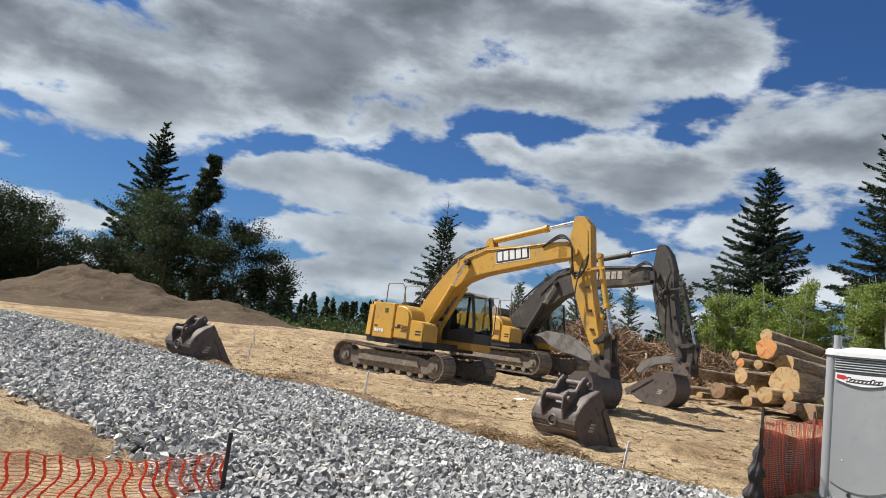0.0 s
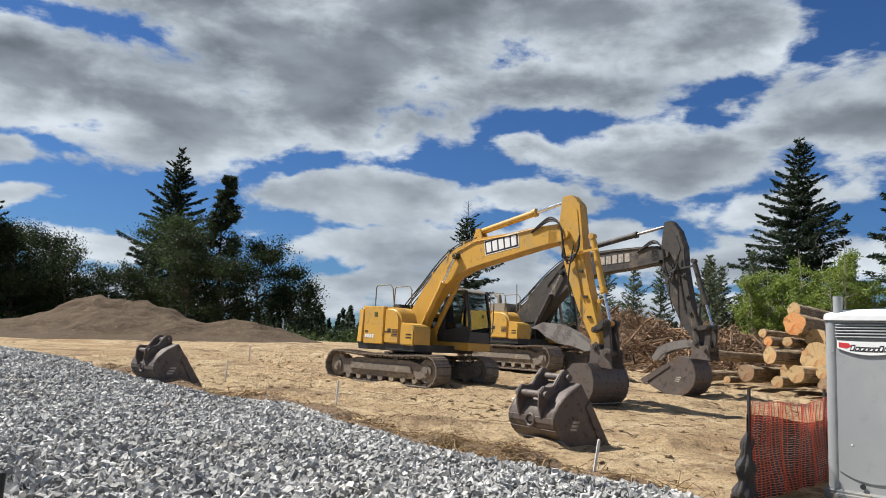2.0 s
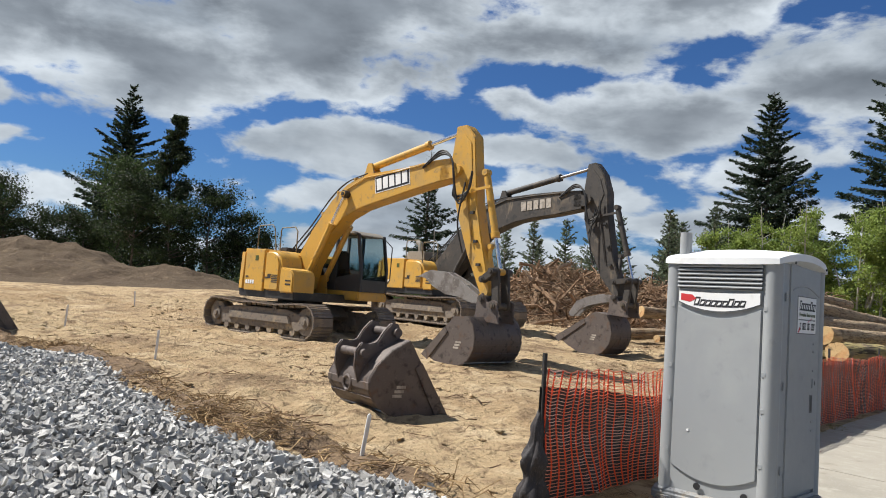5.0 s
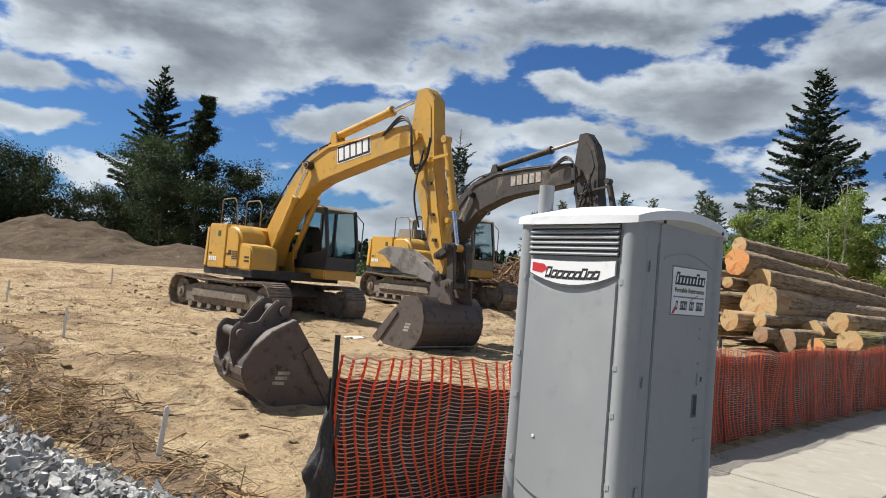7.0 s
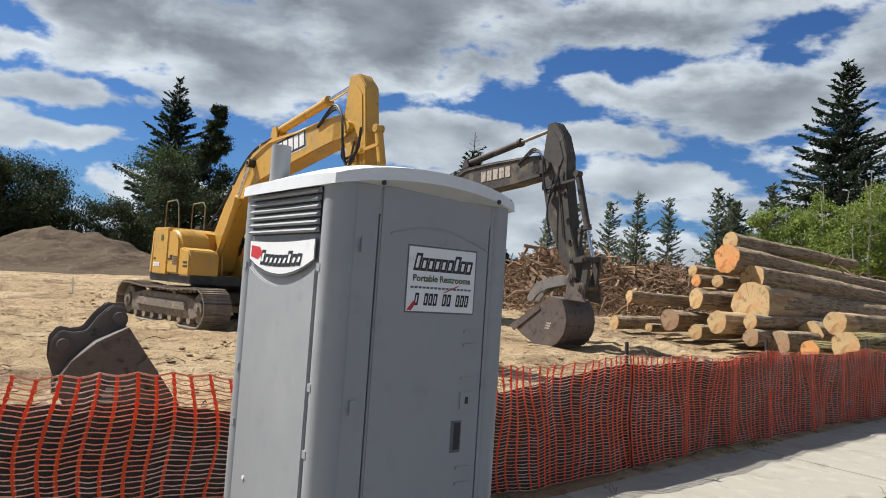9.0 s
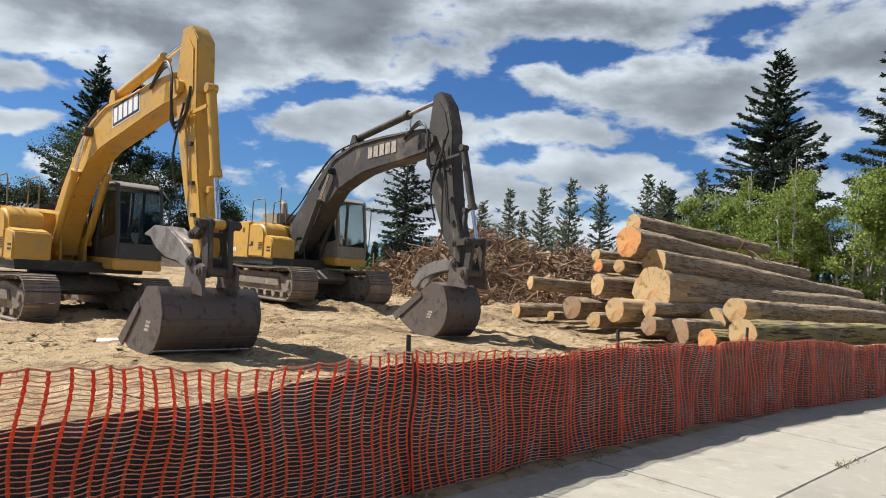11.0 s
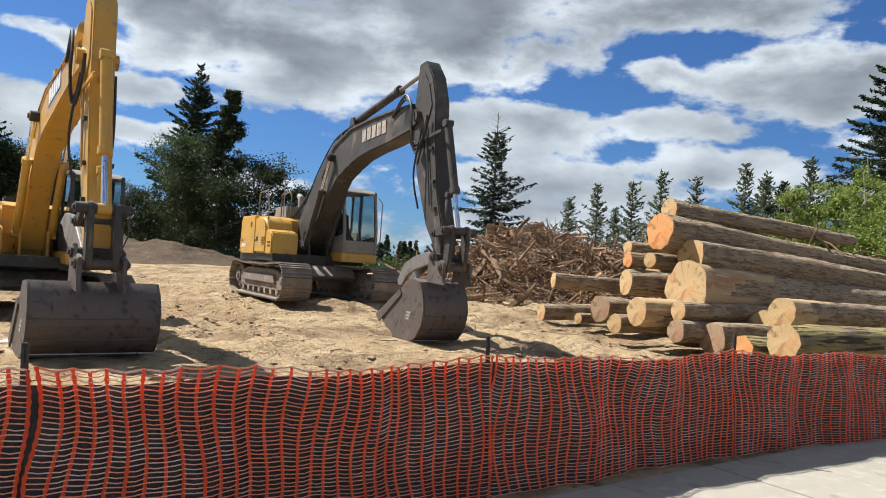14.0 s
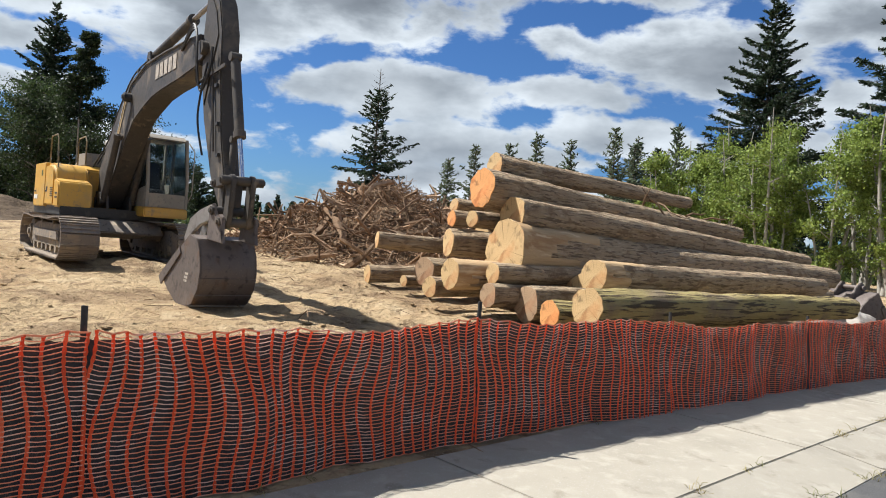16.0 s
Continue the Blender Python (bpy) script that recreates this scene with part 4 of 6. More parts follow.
        cylinder("thumb_ram", machine, (S[7][0] - 0.1, S[7][1] + 1.15), (t[4][0], t[4][1]), 0, 0.06, 0.6, bmat)
    # hoses along the boom
    for k in range(5):
        yy = -bh + 0.03 + k * 0.085
        up = (0.05, 0.16, 0.08, 0.22, 0.11)[k]
        hose(machine, [(B[0][0] + 0.1, yy - 0.1, bot + 0.75), (B[1][0] - 0.22 - up, yy - 0.12, B[1][1] + 0.05 - 0.2 * up), (B[2][0] - 0.06 - 0.8 * up, yy, B[2][1] + 0.06 + 0.5 * up), (B[3][0] - 0.04 - 0.3 * up, yy, B[3][1] + 0.05 + 0.6 * up), (B[4][0], yy, B[4][1] + 0.05 + 0.5 * up), (B[5][0] - 0.1 * k, yy, B[5][1] + 0.03)], 0.017)
    for q in (2.5, 3.4, 4.4):
        i0, fr = int(q), q - int(q)
        hx_, hz_ = B[i0][0] + (B[i0 + 1][0] - B[i0][0]) * fr, B[i0][1] + (B[i0 + 1][1] - B[i0][1]) * fr
        part("hose_clamp", MB().box(hx_ - 0.04, hx_ + 0.04, -bh + 0.01, bh - 0.01, hz_ - 0.03, hz_ + 0.09), bmat, machine, bevel=0.01)
    for k in range(3):
        hose(machine, [(px - 1.1, -bh - 0.02, pz + 0.12), (px - 0.5, -bh - 0.06, pz + 0.38 + 0.05 * k), (px - 0.12, -bh - 0.1, pz + 0.25), (px + 0.02, -bh - 0.12, pz - 0.3), (px + 0.08 * k, -0.3, pz - 0.62 - 0.08 * k), (px + 0.38, -0.26, pz - 0.5), (px + 0.45, -0.24, pz - 0.15 + 0.05 * k)], 0.024)
    hose(machine, [(px + 0.28, -0.25, pz - 0.3), (px + 0.2, -0.33, pz - 1.2), (px + 0.35, -0.26, pz - 1.9)], 0.02)
    hose(machine, [(px + 0.02, 0.27, pz - 0.2), (px - 0.12, 0.33, pz - 1.0), (px + 0.05, 0.28, pz - 1.6), (px + 0.3, 0.25, pz - 2.1)], 0.028)
    part("pipe_clamp", MB().prism(bar((px - 0.08, pz - 0.55), (px + 0.95, pz - 0.42), 0.03), -0.215, -0.185), bmat, machine)
    # name plate on the boom, as plain bars
    lx0, lz0, lx1, lz1 = P["plate"]
    tilt = math.degrees(math.atan2(lz1 - lz0, lx1 - lx0))
    L = math.hypot(lx1 - lx0, lz1 - lz0)
    for s, rz in ((-1, 0), (1, 180)):
        base = pose(lx0 if s < 0 else lx1, s * (bh + 0.004), lz0 if s < 0 else lz1, 0, 0, rz) @ pose(0, 0, 0, 0, -tilt if s < 0 else tilt, 0)
        if not P["pipe"]:
            part("name_plate", MB().box(-0.05, L + 0.05, -0.002, 0.002, -0.05, 0.38), WHITE, machine, "white-edged name plate", m=base, smooth=0)
            part("name_ground", MB().box(-0.03, L + 0.03, -0.004, 0.000, -0.03, 0.36), BLACK, machine, m=base, smooth=0)
        bars("name_bars", machine, FADED if P["pipe"] else WHITE, 5, L, 0.33, base @ pose(0, -0.006, 0))
    bars("model_bars", machine, WHITE, 4, 0.42, 0.12, pose(r0 + 0.72, -W - 0.012, bot + 0.12))
    part("warning_sticker", MB().box(xm + 0.2, xm + 0.34, -W - 0.012, -W - 0.006, bot + 0.3, bot + 0.42), BLACK, machine, smooth=0)
    part("maker_mark", MB().box(xm - 0.42, xm - 0.28, -W - 0.012, -W - 0.006, top - 0.34, top - 0.2), GREENPRINT, machine, smooth=0)
    return machine


def bar(a, b, w):
    """Outline of a flat link with rounded ends in x, z."""
    t = math.atan2(b[1] - a[1], b[0] - a[0])
    out = []
    for (cx, cz), s in ((b, -math.pi / 2), (a, math.pi / 2)):
        out += [(cx + w * math.cos(t + s + math.pi * k / 6), cz + w * math.sin(t + s + math.pi * k / 6)) for k in range(7)]
    return out


YP = dict(
    ground=0.30, arm=YELLOW, under_x=0.0, turn=5, half=1.8, shoe=0.66, rear=-1.45, front=0.80, nose=1.40, top=2.62, bot=1.52, hump=0.1, pipe=False,
    rail=(-0.45, 0.30), railmat=RAIL, cab=(0.22, 1.98, 1.5, 3.28), cab_y=(0.42, 1.42), roofmat=TANCAB, cabmat=CABGREY,
    boom_up=[(-0.10, 1.75), (0.06, 2.55), (0.56, 3.25), (1.28, 4.02), (1.84, 4.42), (2.62, 4.66), (3.85, 4.74), (4.95, 4.86), (5.50, 4.88)],
    boom_low=[(0.42, 1.62), (0.62, 2.25), (1.14, 2.98), (1.82, 3.54), (2.42, 3.78), (2.95, 3.90), (3.55, 4.02), (4.5, 4.22), (5.50, 4.40)],
    boss=(1.95, 4.16), ram_foot=(0.62, 1.92), plate=(3.06, 4.20, 4.18, 4.38),
    stick=[(5.56, 5.62), (5.86, 5.64), (6.13, 5.36), (6.24, 4.50), (6.31, 3.86), (6.50, 3.1), (6.84, 1.92), (6.78, 1.70), (6.62, 1.74), (6.13, 2.66), (5.74, 3.62), (5.53, 4.32), (5.46, 4.82)],
    stick_pin=(5.74, 4.58), arm_ram=((2.60, 4.88), (5.66, 5.52)), rod=CHROME, bucket_ram=((6.42, 4.52), (7.0, 2.30)),
    stick_end=(6.78, 1.70), bucket_link=(7.08, 1.56), guide=(6.72, 2.12), linkmat=GRIMY,
    bucket=[(5.66, 0.44), (5.98, 0.29), (6.33, 0.22), (6.68, 0.24), (6.93, 0.39), (7.07, 0.63), (7.09, 0.92), (7.01, 1.15), (6.86, 1.31), (6.48, 1.28)], bucket_half=0.80,
    thumb=[(4.66, 2.12), (5.06, 2.28), (5.56, 2.25), (6.04, 2.05), (6.54, 1.76), (6.58, 1.60), (6.38, 1.58), (5.95, 1.7), (5.56, 1.74), (5.16, 1.9), (4.91, 2.08)])
DP = dict(YP)
DP.update(
    ground=0.76, arm=GRIMY, turn=0, half=1.95, shoe=0.75, rear=-2.85, front=0.1, nose=0.62, top=2.95, bot=1.92, hump=0.32, pipe=True,
    rail=(-1.0, -0.2), railmat=RAIL, cab=(-0.55, 1.25, 1.9, 3.78), cab_y=(0.38, 1.36), cabmat=TANCAB, roofmat=TANCAB,
    boom_up=[(-0.75, 2.1), (-0.62, 2.85), (0.0, 3.45), (0.75, 4.15), (1.65, 4.80), (2.75, 5.08), (3.9, 5.14), (5.2, 5.16), (5.8, 5.14)],
    boom_low=[(-0.15, 1.95), (0.40, 2.45), (1.15, 3.14), (2.0, 3.86), (2.6, 4.08), (3.2, 4.26), (3.9, 4.36), (4.8, 4.44), (5.84, 4.58)],
    boss=(1.75, 4.4), ram_foot=(0.35, 2.1), plate=(3.42, 4.58, 4.72, 4.66),
    stick=[(5.93, 5.93), (6.2, 5.96), (6.5, 5.6), (6.7, 5.05), (6.74, 4.4), (6.98, 3.2), (7.28, 2.4), (7.26, 2.05), (7.08, 2.05), (6.6, 2.6), (6.1, 3.6), (5.9, 4.3), (5.83, 5.1)],
    stick_pin=(6.08, 4.84), arm_ram=((2.5, 5.25), (5.98, 5.82)), rod=WORN, bucket_ram=((6.95, 4.6), (7.6, 2.5)),
    stick_end=(7.22, 2.0), bucket_link=(7.52, 1.82), guide=(7.15, 2.45),
    bucket=[(5.42, 0.80), (5.85, 0.55), (6.3, 0.37), (6.72, 0.33), (7.05, 0.45), (7.27, 0.7), (7.34, 1.0), (7.28, 1.28), (7.12, 1.52), (6.75, 1.58)], bucket_half=0.46,
    thumb=[(5.55, 1.5), (5.8, 1.85), (6.2, 2.0), (6.7, 2.1), (7.1, 2.05), (7.1, 1.9), (6.8, 1.85), (6.3, 1.75), (5.95, 1.6), (5.75, 1.4), (5.6, 1.4)])
make_excavator("yellow_excavator", "yellow crawler excavator with its bucket curled on the ground", -0.45, 24.6, 0, -41.1, YP)
make_excavator("grimy_excavator", "crawler excavator with yellow house and dirty dark boom", 3.6, 30.2, 0, -47, DP)

# ---- portable toilet ----


def make_toilet():
    """Local x runs along the pavement, -y faces the road (door), -x carries the louvres."""
    t = thing("portable_toilet", "grey moulded-plastic portable toilet with white roof", "portable toilet", pose(6.606, 10.932, -0.005, 0, 0, 44.8) @ pose(0, 0, 0, -0.6, 0.4, 0))
    X, Y, H = 0.53, 0.505, 2.17
    ARCH = 0.075
    part("base", MB().prism([(-X - 0.05, 0.0), (X + 0.05, 0.0), (X + 0.05, 0.09), (X - 0.02, 0.14), (-X + 0.02, 0.14), (-X - 0.05, 0.09)], -Y - 0.045, Y + 0.045), SOILEDPLASTIC, t, "grey plastic skid base splashed with soil", bevel=0.02)
    for s in (-1, 1):
        part("skid", MB().box(-X - 0.09, X + 0.09, s * 0.42 - 0.06, s * 0.42 + 0.06, 0.0, 0.055), SOILEDPLASTIC, t, bevel=0.01)
    # rounded corner posts
    for sx in (-1, 1):
        for sy in (-1, 1):
            c = part("corner_post", MB().tube([(sx * (X - 0.062), sy * (Y - 0.062), 0.10), (sx * (X - 0.062), sy * (Y - 0.062), H)], 0.082, 28), PLASTIC, t)
    # side and back walls with a sunk panel
    W = 0.02

    def panel(axis, s):
        if axis == "x":
            f = lambda u, w, z: (s * (X + w), u, z)
            half = Y - 0.06
        else:
            f = lambda u, w, z: (u, s * (Y + w), z)
            half = X - 0.06
        return f, half

    for axis, s, nm in (("x", -1, "louvred_wall"), ("x", 1, "louvred_wall"), ("y", 1, "back_wall")):
        f, half = panel(axis, s)
        mb = MB()
        ring = [(-half, 0.12), (half, 0.12), (half, H), (-half, H)]
        mb.add([f(u, 0.0, z) for u, z in ring] + [f(u, -0.05, z) for u, z in ring], [(0, 1, 2, 3), (7, 6, 5, 4), (0, 4, 5, 1), (1, 5, 6, 2), (2, 6, 7, 3), (3, 7, 4, 0)])
        wall = part(nm, mb, PLASTIC, t)
        # proud lower field with a bowed foot
        hw = half - 0.06
        foot = [(-hw + 2 * hw * k / 10, 0.34 - 0.11 * (1 - ((k - 5) / 5) ** 2)) for k in range(11)]
        topz = 1.765
        head = [(hw - 2 * hw * k / 10, topz - 0.095 * (1 - ((k - 5) / 5) ** 2)) for k in range(11)]
        poly = foot + head
        n = len(poly)
        mb = MB().add([f(u, 0.016, z) for u, z in poly] + [f(u, -0.01, z) for u, z in poly], [tuple(range(n)), tuple(range(2 * n - 1, n - 1, -1))] + [(i, i + n, (i + 1) % n + n, (i + 1) % n) for i in range(n)])
        part("raised_panel", mb, PLASTIC, wall, bevel=0.006)
        for u in (-half + 0.012, half - 0.03):
            mb = MB()
            a, b, c, d = f(u, 0.0, 0.3), f(u + 0.025, 0.0, 0.3), f(u + 0.025, 0.012, 0.3), f(u, 0.012, 0.3)
            mb.add([a, b, c, d] + [(p[0], p[1], H - 0.06) for p in (a, b, c, d)], [(0, 1, 2, 3), (7, 6, 5, 4), (0, 4, 5, 1), (1, 5, 6, 2), (2, 6, 7, 3), (3, 7, 4, 0)])
            part("seam_flange", mb, PLASTICDARK, wall)
            for z in (0.45, 0.9, 1.2, 1.75):
                a, b, c, d = f(u - 0.004, 0.0, z), f(u + 0.03, 0.0, z), f(u + 0.03, 0.022, z), f(u - 0.004, 0.022, z)
                part("clip", MB().add([a, b, c, d] + [(p[0], p[1], z + 0.035) for p in (a, b, c, d)], [(0, 1, 2, 3), (7, 6, 5, 4), (0, 4, 5, 1), (1, 5, 6, 2), (2, 6, 7, 3), (3, 7, 4, 0)]), PLASTIC, wall)
        if axis == "x":
            back = [f(u, 0.004, z) for u, z in ((-hw, 1.925), (hw, 1.925), (hw, 2.15), (-hw, 2.15))]
            part("vent_recess", MB().add(back + [(p[0] + s * 0.004, p[1], p[2]) for p in back], [(0, 1, 2, 3), (7, 6, 5, 4), (0, 4, 5, 1), (1, 5, 6, 2), (2, 6, 7, 3), (3, 7, 4, 0)]), BLACK, wall, smooth=0)
            for k in range(6):
                z = 1.932 + 0.037 * k
                q = [(0.008, z), (0.03, z - 0.002), (0.034, z + 0.008), (0.012, z + 0.027)]
                pts = [f(u, w, zz) for u in (-hw, hw) for w, zz in q]
                part("louvre_slat", MB().add(pts, [(0, 1, 2, 3), (7, 6, 5, 4), (0, 4, 5, 1), (1, 5, 6, 2), (2, 6, 7, 3), (3, 7, 4, 0)]), PLASTIC, wall, smooth=30)
            # maker's sticker: white field, red tip and plain bars
            arc = [(-hw + 0.005 + (2 * hw - 0.01) * k / 10, 1.80 - 0.085 * (1 - ((k - 5) / 5) ** 2)) for k in range(11)] + [(hw - 0.005 - (2 * hw - 0.01) * k / 10, 1.905 - 0.012 * (1 - ((k - 5) / 5) ** 2)) for k in range(11)]
            sign = lambda pts, w, mat, nm: part(nm, MB().add([f(u, w, z) for u, z in pts], [tuple(range(len(pts)))]).add([f(u, w - 0.002, z) for u, z in pts], [tuple(reversed(range(len(pts))))]), mat, wall, smooth=0)
            sign(arc, 0.0195, PLASTICDARK, "sticker_edge")
            cz = 1.835
            sign([(u * 0.975, cz + (z - cz) * 0.9) for u, z in arc], 0.021, WHITE, "sticker")
            # reading direction: towards -u on this wall, towards +u on the far one
            way = s
            sign([(way * u, z) for u, z in ((-0.35, 1.815), (-0.26, 1.80), (-0.20, 1.83), (-0.24, 1.865), (-0.35, 1.875))], 0.0225, RED, "sticker_tip")
            for k in range(9):
                u0 = -0.225 + 0.052 * k
                h = 0.078 if k in (0, 6) else 0.060
                z0 = 1.775 - 0.012 * (1 - ((k - 4) / 5) ** 2)
                for grow, w, mat in ((0.0, 0.0225, BLACK), (0.014, 0.0235, PLASTICDARK), (0.018, 0.0245, WHITE)):
                    g = grow * 0.7
                    sign([(way * (u0 + g), z0 + grow), (way * (u0 + 0.049 - g), z0 + grow), (way * (u0 + 0.066 - g), z0 + h - grow), (way * (u0 + 0.017 + g), z0 + h - grow)], w, mat, "sticker_bar")
            part("bolt", MB().tube([f(0.23, 0.014, 0.66), f(0.23, 0.022, 0.66)], 0.011, 10), WHITE, wall)
            for u in (-0.3, 0.12):
                part("skid_slot", MB().tube([f(u, 0.02, 0.19), f(u, 0.026, 0.19)], 0.032, 10), BLACK, wall)
    # door side
    f, half = panel("y", -1)
    door_frame = MB()
    for u0, u1, z0, z1 in ((-half, -0.30, 0.10, H), (0.40, half, 0.10, H), (-half, half, 0.10, 0.17)):
        door_frame.add([f(u, w, z) for w in (-0.05, 0.004) for u, z in ((u0, z0), (u1, z0), (u1, z1), (u0, z1))], [(0, 1, 2, 3), (7, 6, 5, 4), (0, 4, 5, 1), (1, 5, 6, 2), (2, 6, 7, 3), (3, 7, 4, 0)])
    part("door_frame", door_frame, PLASTIC, t)
    rim = lambda u: H - 0.03 + ARCH * (1 - (u / (X + 0.06)) ** 2)
    for side in (-1, 1):
        us = [-half + 2 * half * k / 14 for k in range(15)]
        edge = [(u, rim(u)) for u in us]
        ring = edge + [(u, 2.04) for u in us[::-1]]
        n = len(ring)
        mb = MB().add([(u, side * (Y - 0.05), z) for u, z in ring] + [(u, side * (Y + 0.003), z) for u, z in ring], [(i, i + 1, n - 2 - i, n - 1 - i) for i in range(14)] + [(n + i + 1, n + i, 2 * n - 1 - i, 2 * n - 2 - i) for i in range(14)] + [(i, i + n, (i + 1) % n + n, (i + 1) % n) for i in range(n)])
        part("arched_header", mb, PLASTIC, t)
    part("door_back", MB().box(-half, half, -Y + 0.02, -Y + 0.04, 0.12, H), PLASTIC, t)
    d0, d1 = -0.29, 0.392
    poly = [(d0, 0.205), (d1, 0.205)] + [(d1 + (d0 - d1) * k / 12, rim(d1 + (d0 - d1) * k / 12) - 0.02) for k in range(13)]
    n = len(poly)
    door = part("door", MB().add([f(u, 0.012, z) for u, z in poly] + [f(u, -0.03, z) for u, z in poly], [tuple(range(n)), tuple(range(2 * n - 1, n - 1, -1))] + [(i, i + n, (i + 1) % n + n, (i + 1) % n) for i in range(n)]), PLASTIC, t, bevel=0.008)
    m = (d0 + d1) / 2
    arch = [(d0 + 0.06 + (d1 - d0 - 0.08) * k / 12, 1.925 + 0.075 * math.sin(math.pi * (0.12 + 0.88 * k / 12))) for k in range(13)]
    part("door_rib", MB().tube([f(u, 0.012, z) for u, z in arch], 0.007, 6), PLASTIC, door)

    def plate(u0, u1, z0, z1, w, mat, nm, owner=door):
        pts = [(u0, z0), (u1, z0), (u1, z1), (u0, z1)]
        return part(nm, MB().add([f(u, ww, z) for ww in (0.012, w) for u, z in pts], [(3, 2, 1, 0), (4, 5, 6, 7), (0, 1, 5, 4), (1, 2, 6, 5), (2, 3, 7, 6), (3, 0, 4, 7)]), mat, owner, smooth=0)

    s0, s1, z0, z1 = -0.117, 0.303, 1.590, 1.905
    plate(s0 - 0.008, s1 + 0.008, z0 - 0.008, z1 + 0.008, 0.0135, PLASTICDARK, "sign_edge")
    plate(s0, s1, z0, z1, 0.015, WHITE, "door_sign")
    def slant(u0, u1, za, zb, w, mat, nm, lean=0.2):
        d = (zb - za) * lean
        pts = [(u0, za), (u1, za), (u1 + d, zb), (u0 + d, zb)]
        return part(nm, MB().add([f(u, ww, z) for ww in (0.012, w) for u, z in pts], [(3, 2, 1, 0), (4, 5, 6, 7), (0, 1, 5, 4), (1, 2, 6, 5), (2, 3, 7, 6), (3, 0, 4, 7)]), mat, door, smooth=0)

    for k in range(9):
        u = s0 + 0.028 + 0.0405 * k
        zt = z0 + (0.285 if k in (0, 6) else 0.264)
        slant(u, u + 0.038, z0 + 0.198, zt, 0.0165, BLACK, "sign_bar")
        slant(u + 0.012, u + 0.028, z0 + 0.212, zt - 0.014, 0.0175, WHITE, "sign_bar")
    text = bpy.data.curves.new("sign_text", "FONT")
    text.offset = 0.0011
    text.body, text.size, text.align_x, text.extrude = "Portable Restrooms", 0.0445, "CENTER", 0.0004
    tm = new("sign_text", text)
    dg = bpy.context.evaluated_depsgraph_get()
    me = bpy.data.meshes.new_from_object(tm.evaluated_get(dg))
    bpy.data.objects.remove(tm)
    me.materials.clear()
    me.materials.append(GREENPRINT)
    word = new("sign_text", me)
    word.parent = door
    word.matrix_basis = Matrix.Translation(f((s0 + s1) / 2, 0.0165, z0 + 0.148)) @ pose(0, 0, 0, 90, 0, 0)
    for k in range(16):
        plate(s0 + 0.02 + 0.024 * k, s0 + 0.037 + 0.024 * k, z0 + 0.112, z0 + 0.122, 0.0165, PLASTICDARK, "sign_bar")
    for k in range(12):
        if k not in (1, 5, 8):
            u = s0 + 0.045 + 0.0285 * k
            slant(u, u + 0.023, z0 + 0.03, z0 + 0.09, 0.0165, BLACK, "sign_bar", 0.12)
            slant(u + 0.008, u + 0.014, z0 + 0.042, z0 + 0.078, 0.0175, WHITE, "sign_bar", 0.12)
    slant(s0 + 0.004, s0 + 0.03, z0 + 0.004, z0 + 0.05, 0.0165, RED, "sign_bar", 0.8)
    slant(s0 + 0.22, s0 + 0.235, z0 + 0.098, z0 + 0.135, 0.0163, RED, "sign_bar", 2.4)
    plate(0.212, 0.278, 0.885, 1.045, 0.0135, PLASTICDARK, "handle_recess")
    plate(0.232, 0.272, 0.90, 1.035, 0.0145, BLACK, "handle_slot")
    plate(0.255, 0.335, 1.105, 1.19, 0.022, PLASTIC, "latch")
    plate(0.285, 0.305, 1.13, 1.165, 0.024, BLACK, "latch_dial")
    for z in (0.72, 0.80, 1.25, 1.42, 1.49):
        plate(0.255, 0.355, z, z + 0.014, 0.02, PLASTIC, "door_rib")
    for z in (0.4, 1.1, 1.85):
        plate(d0 - 0.1, d0 - 0.07, z, z + 0.07, 0.02, PLASTIC, "hinge", owner=t)
    # domed roof with a rim
    xs, ys = np.linspace(-1, 1, 17), np.linspace(-1, 1, 17)
    mb = MB()
    rx, ry = X + 0.06, Y + 0.055
    top = []
    for j, v in enumerate(ys):
        for i, u in enumerate(xs):
            e = max(abs(u), abs(v))
            ridge = 0.02 * max(0, 1 - abs(abs(u) - 0.55) * 6) * (1 - smooth01((abs(v) - 0.55) * 4))
            h = 0.16 * (1 - 0.75 * u * u) * (1 - 0.6 * v * v) * float(1 - smooth01((e - 0.72) / 0.28) * 0.62) * 0.3 + ridge * 0.6 + ARCH * (1 - u * u)
            k = 1 - 0.07 * (abs(u) * abs(v)) ** 3
            top.append((u * rx * k, v * ry * k, H + 0.055 + h - 0.03))
    nn = 17
    border = list(range(nn)) + [j * nn + nn - 1 for j in range(1, nn)] + [nn * nn - 1 - i for i in range(1, nn)] + [(nn - 1 - j) * nn for j in range(1, nn - 1)]
    faces = [(j * nn + i, j * nn + i + 1, (j + 1) * nn + i + 1, (j + 1) * nn + i) for j in range(nn - 1) for i in range(nn - 1)]
    low = [(top[i][0] * 1.005, top[i][1] * 1.005, H - 0.03 + ARCH * (1 - (top[i][0] / rx) ** 2)) for i in border]
    k = len(top)
    nb = len(border)
    faces += [(border[i], k + i, k + (i + 1) % nb, border[(i + 1) % nb]) for i in range(nb)] + [tuple(k + i for i in range(nb))]
    roof = part("roof", MB().add(top + low, faces), ROOF, t, "white translucent plastic roof", smooth=50)
    part("vent_pipe", MB().tube([(-X + 0.13, Y - 0.1, H), (-X + 0.13, Y - 0.1, H + 0.28)], 0.055, 18), PLASTIC, t, "grey vent pipe stub")
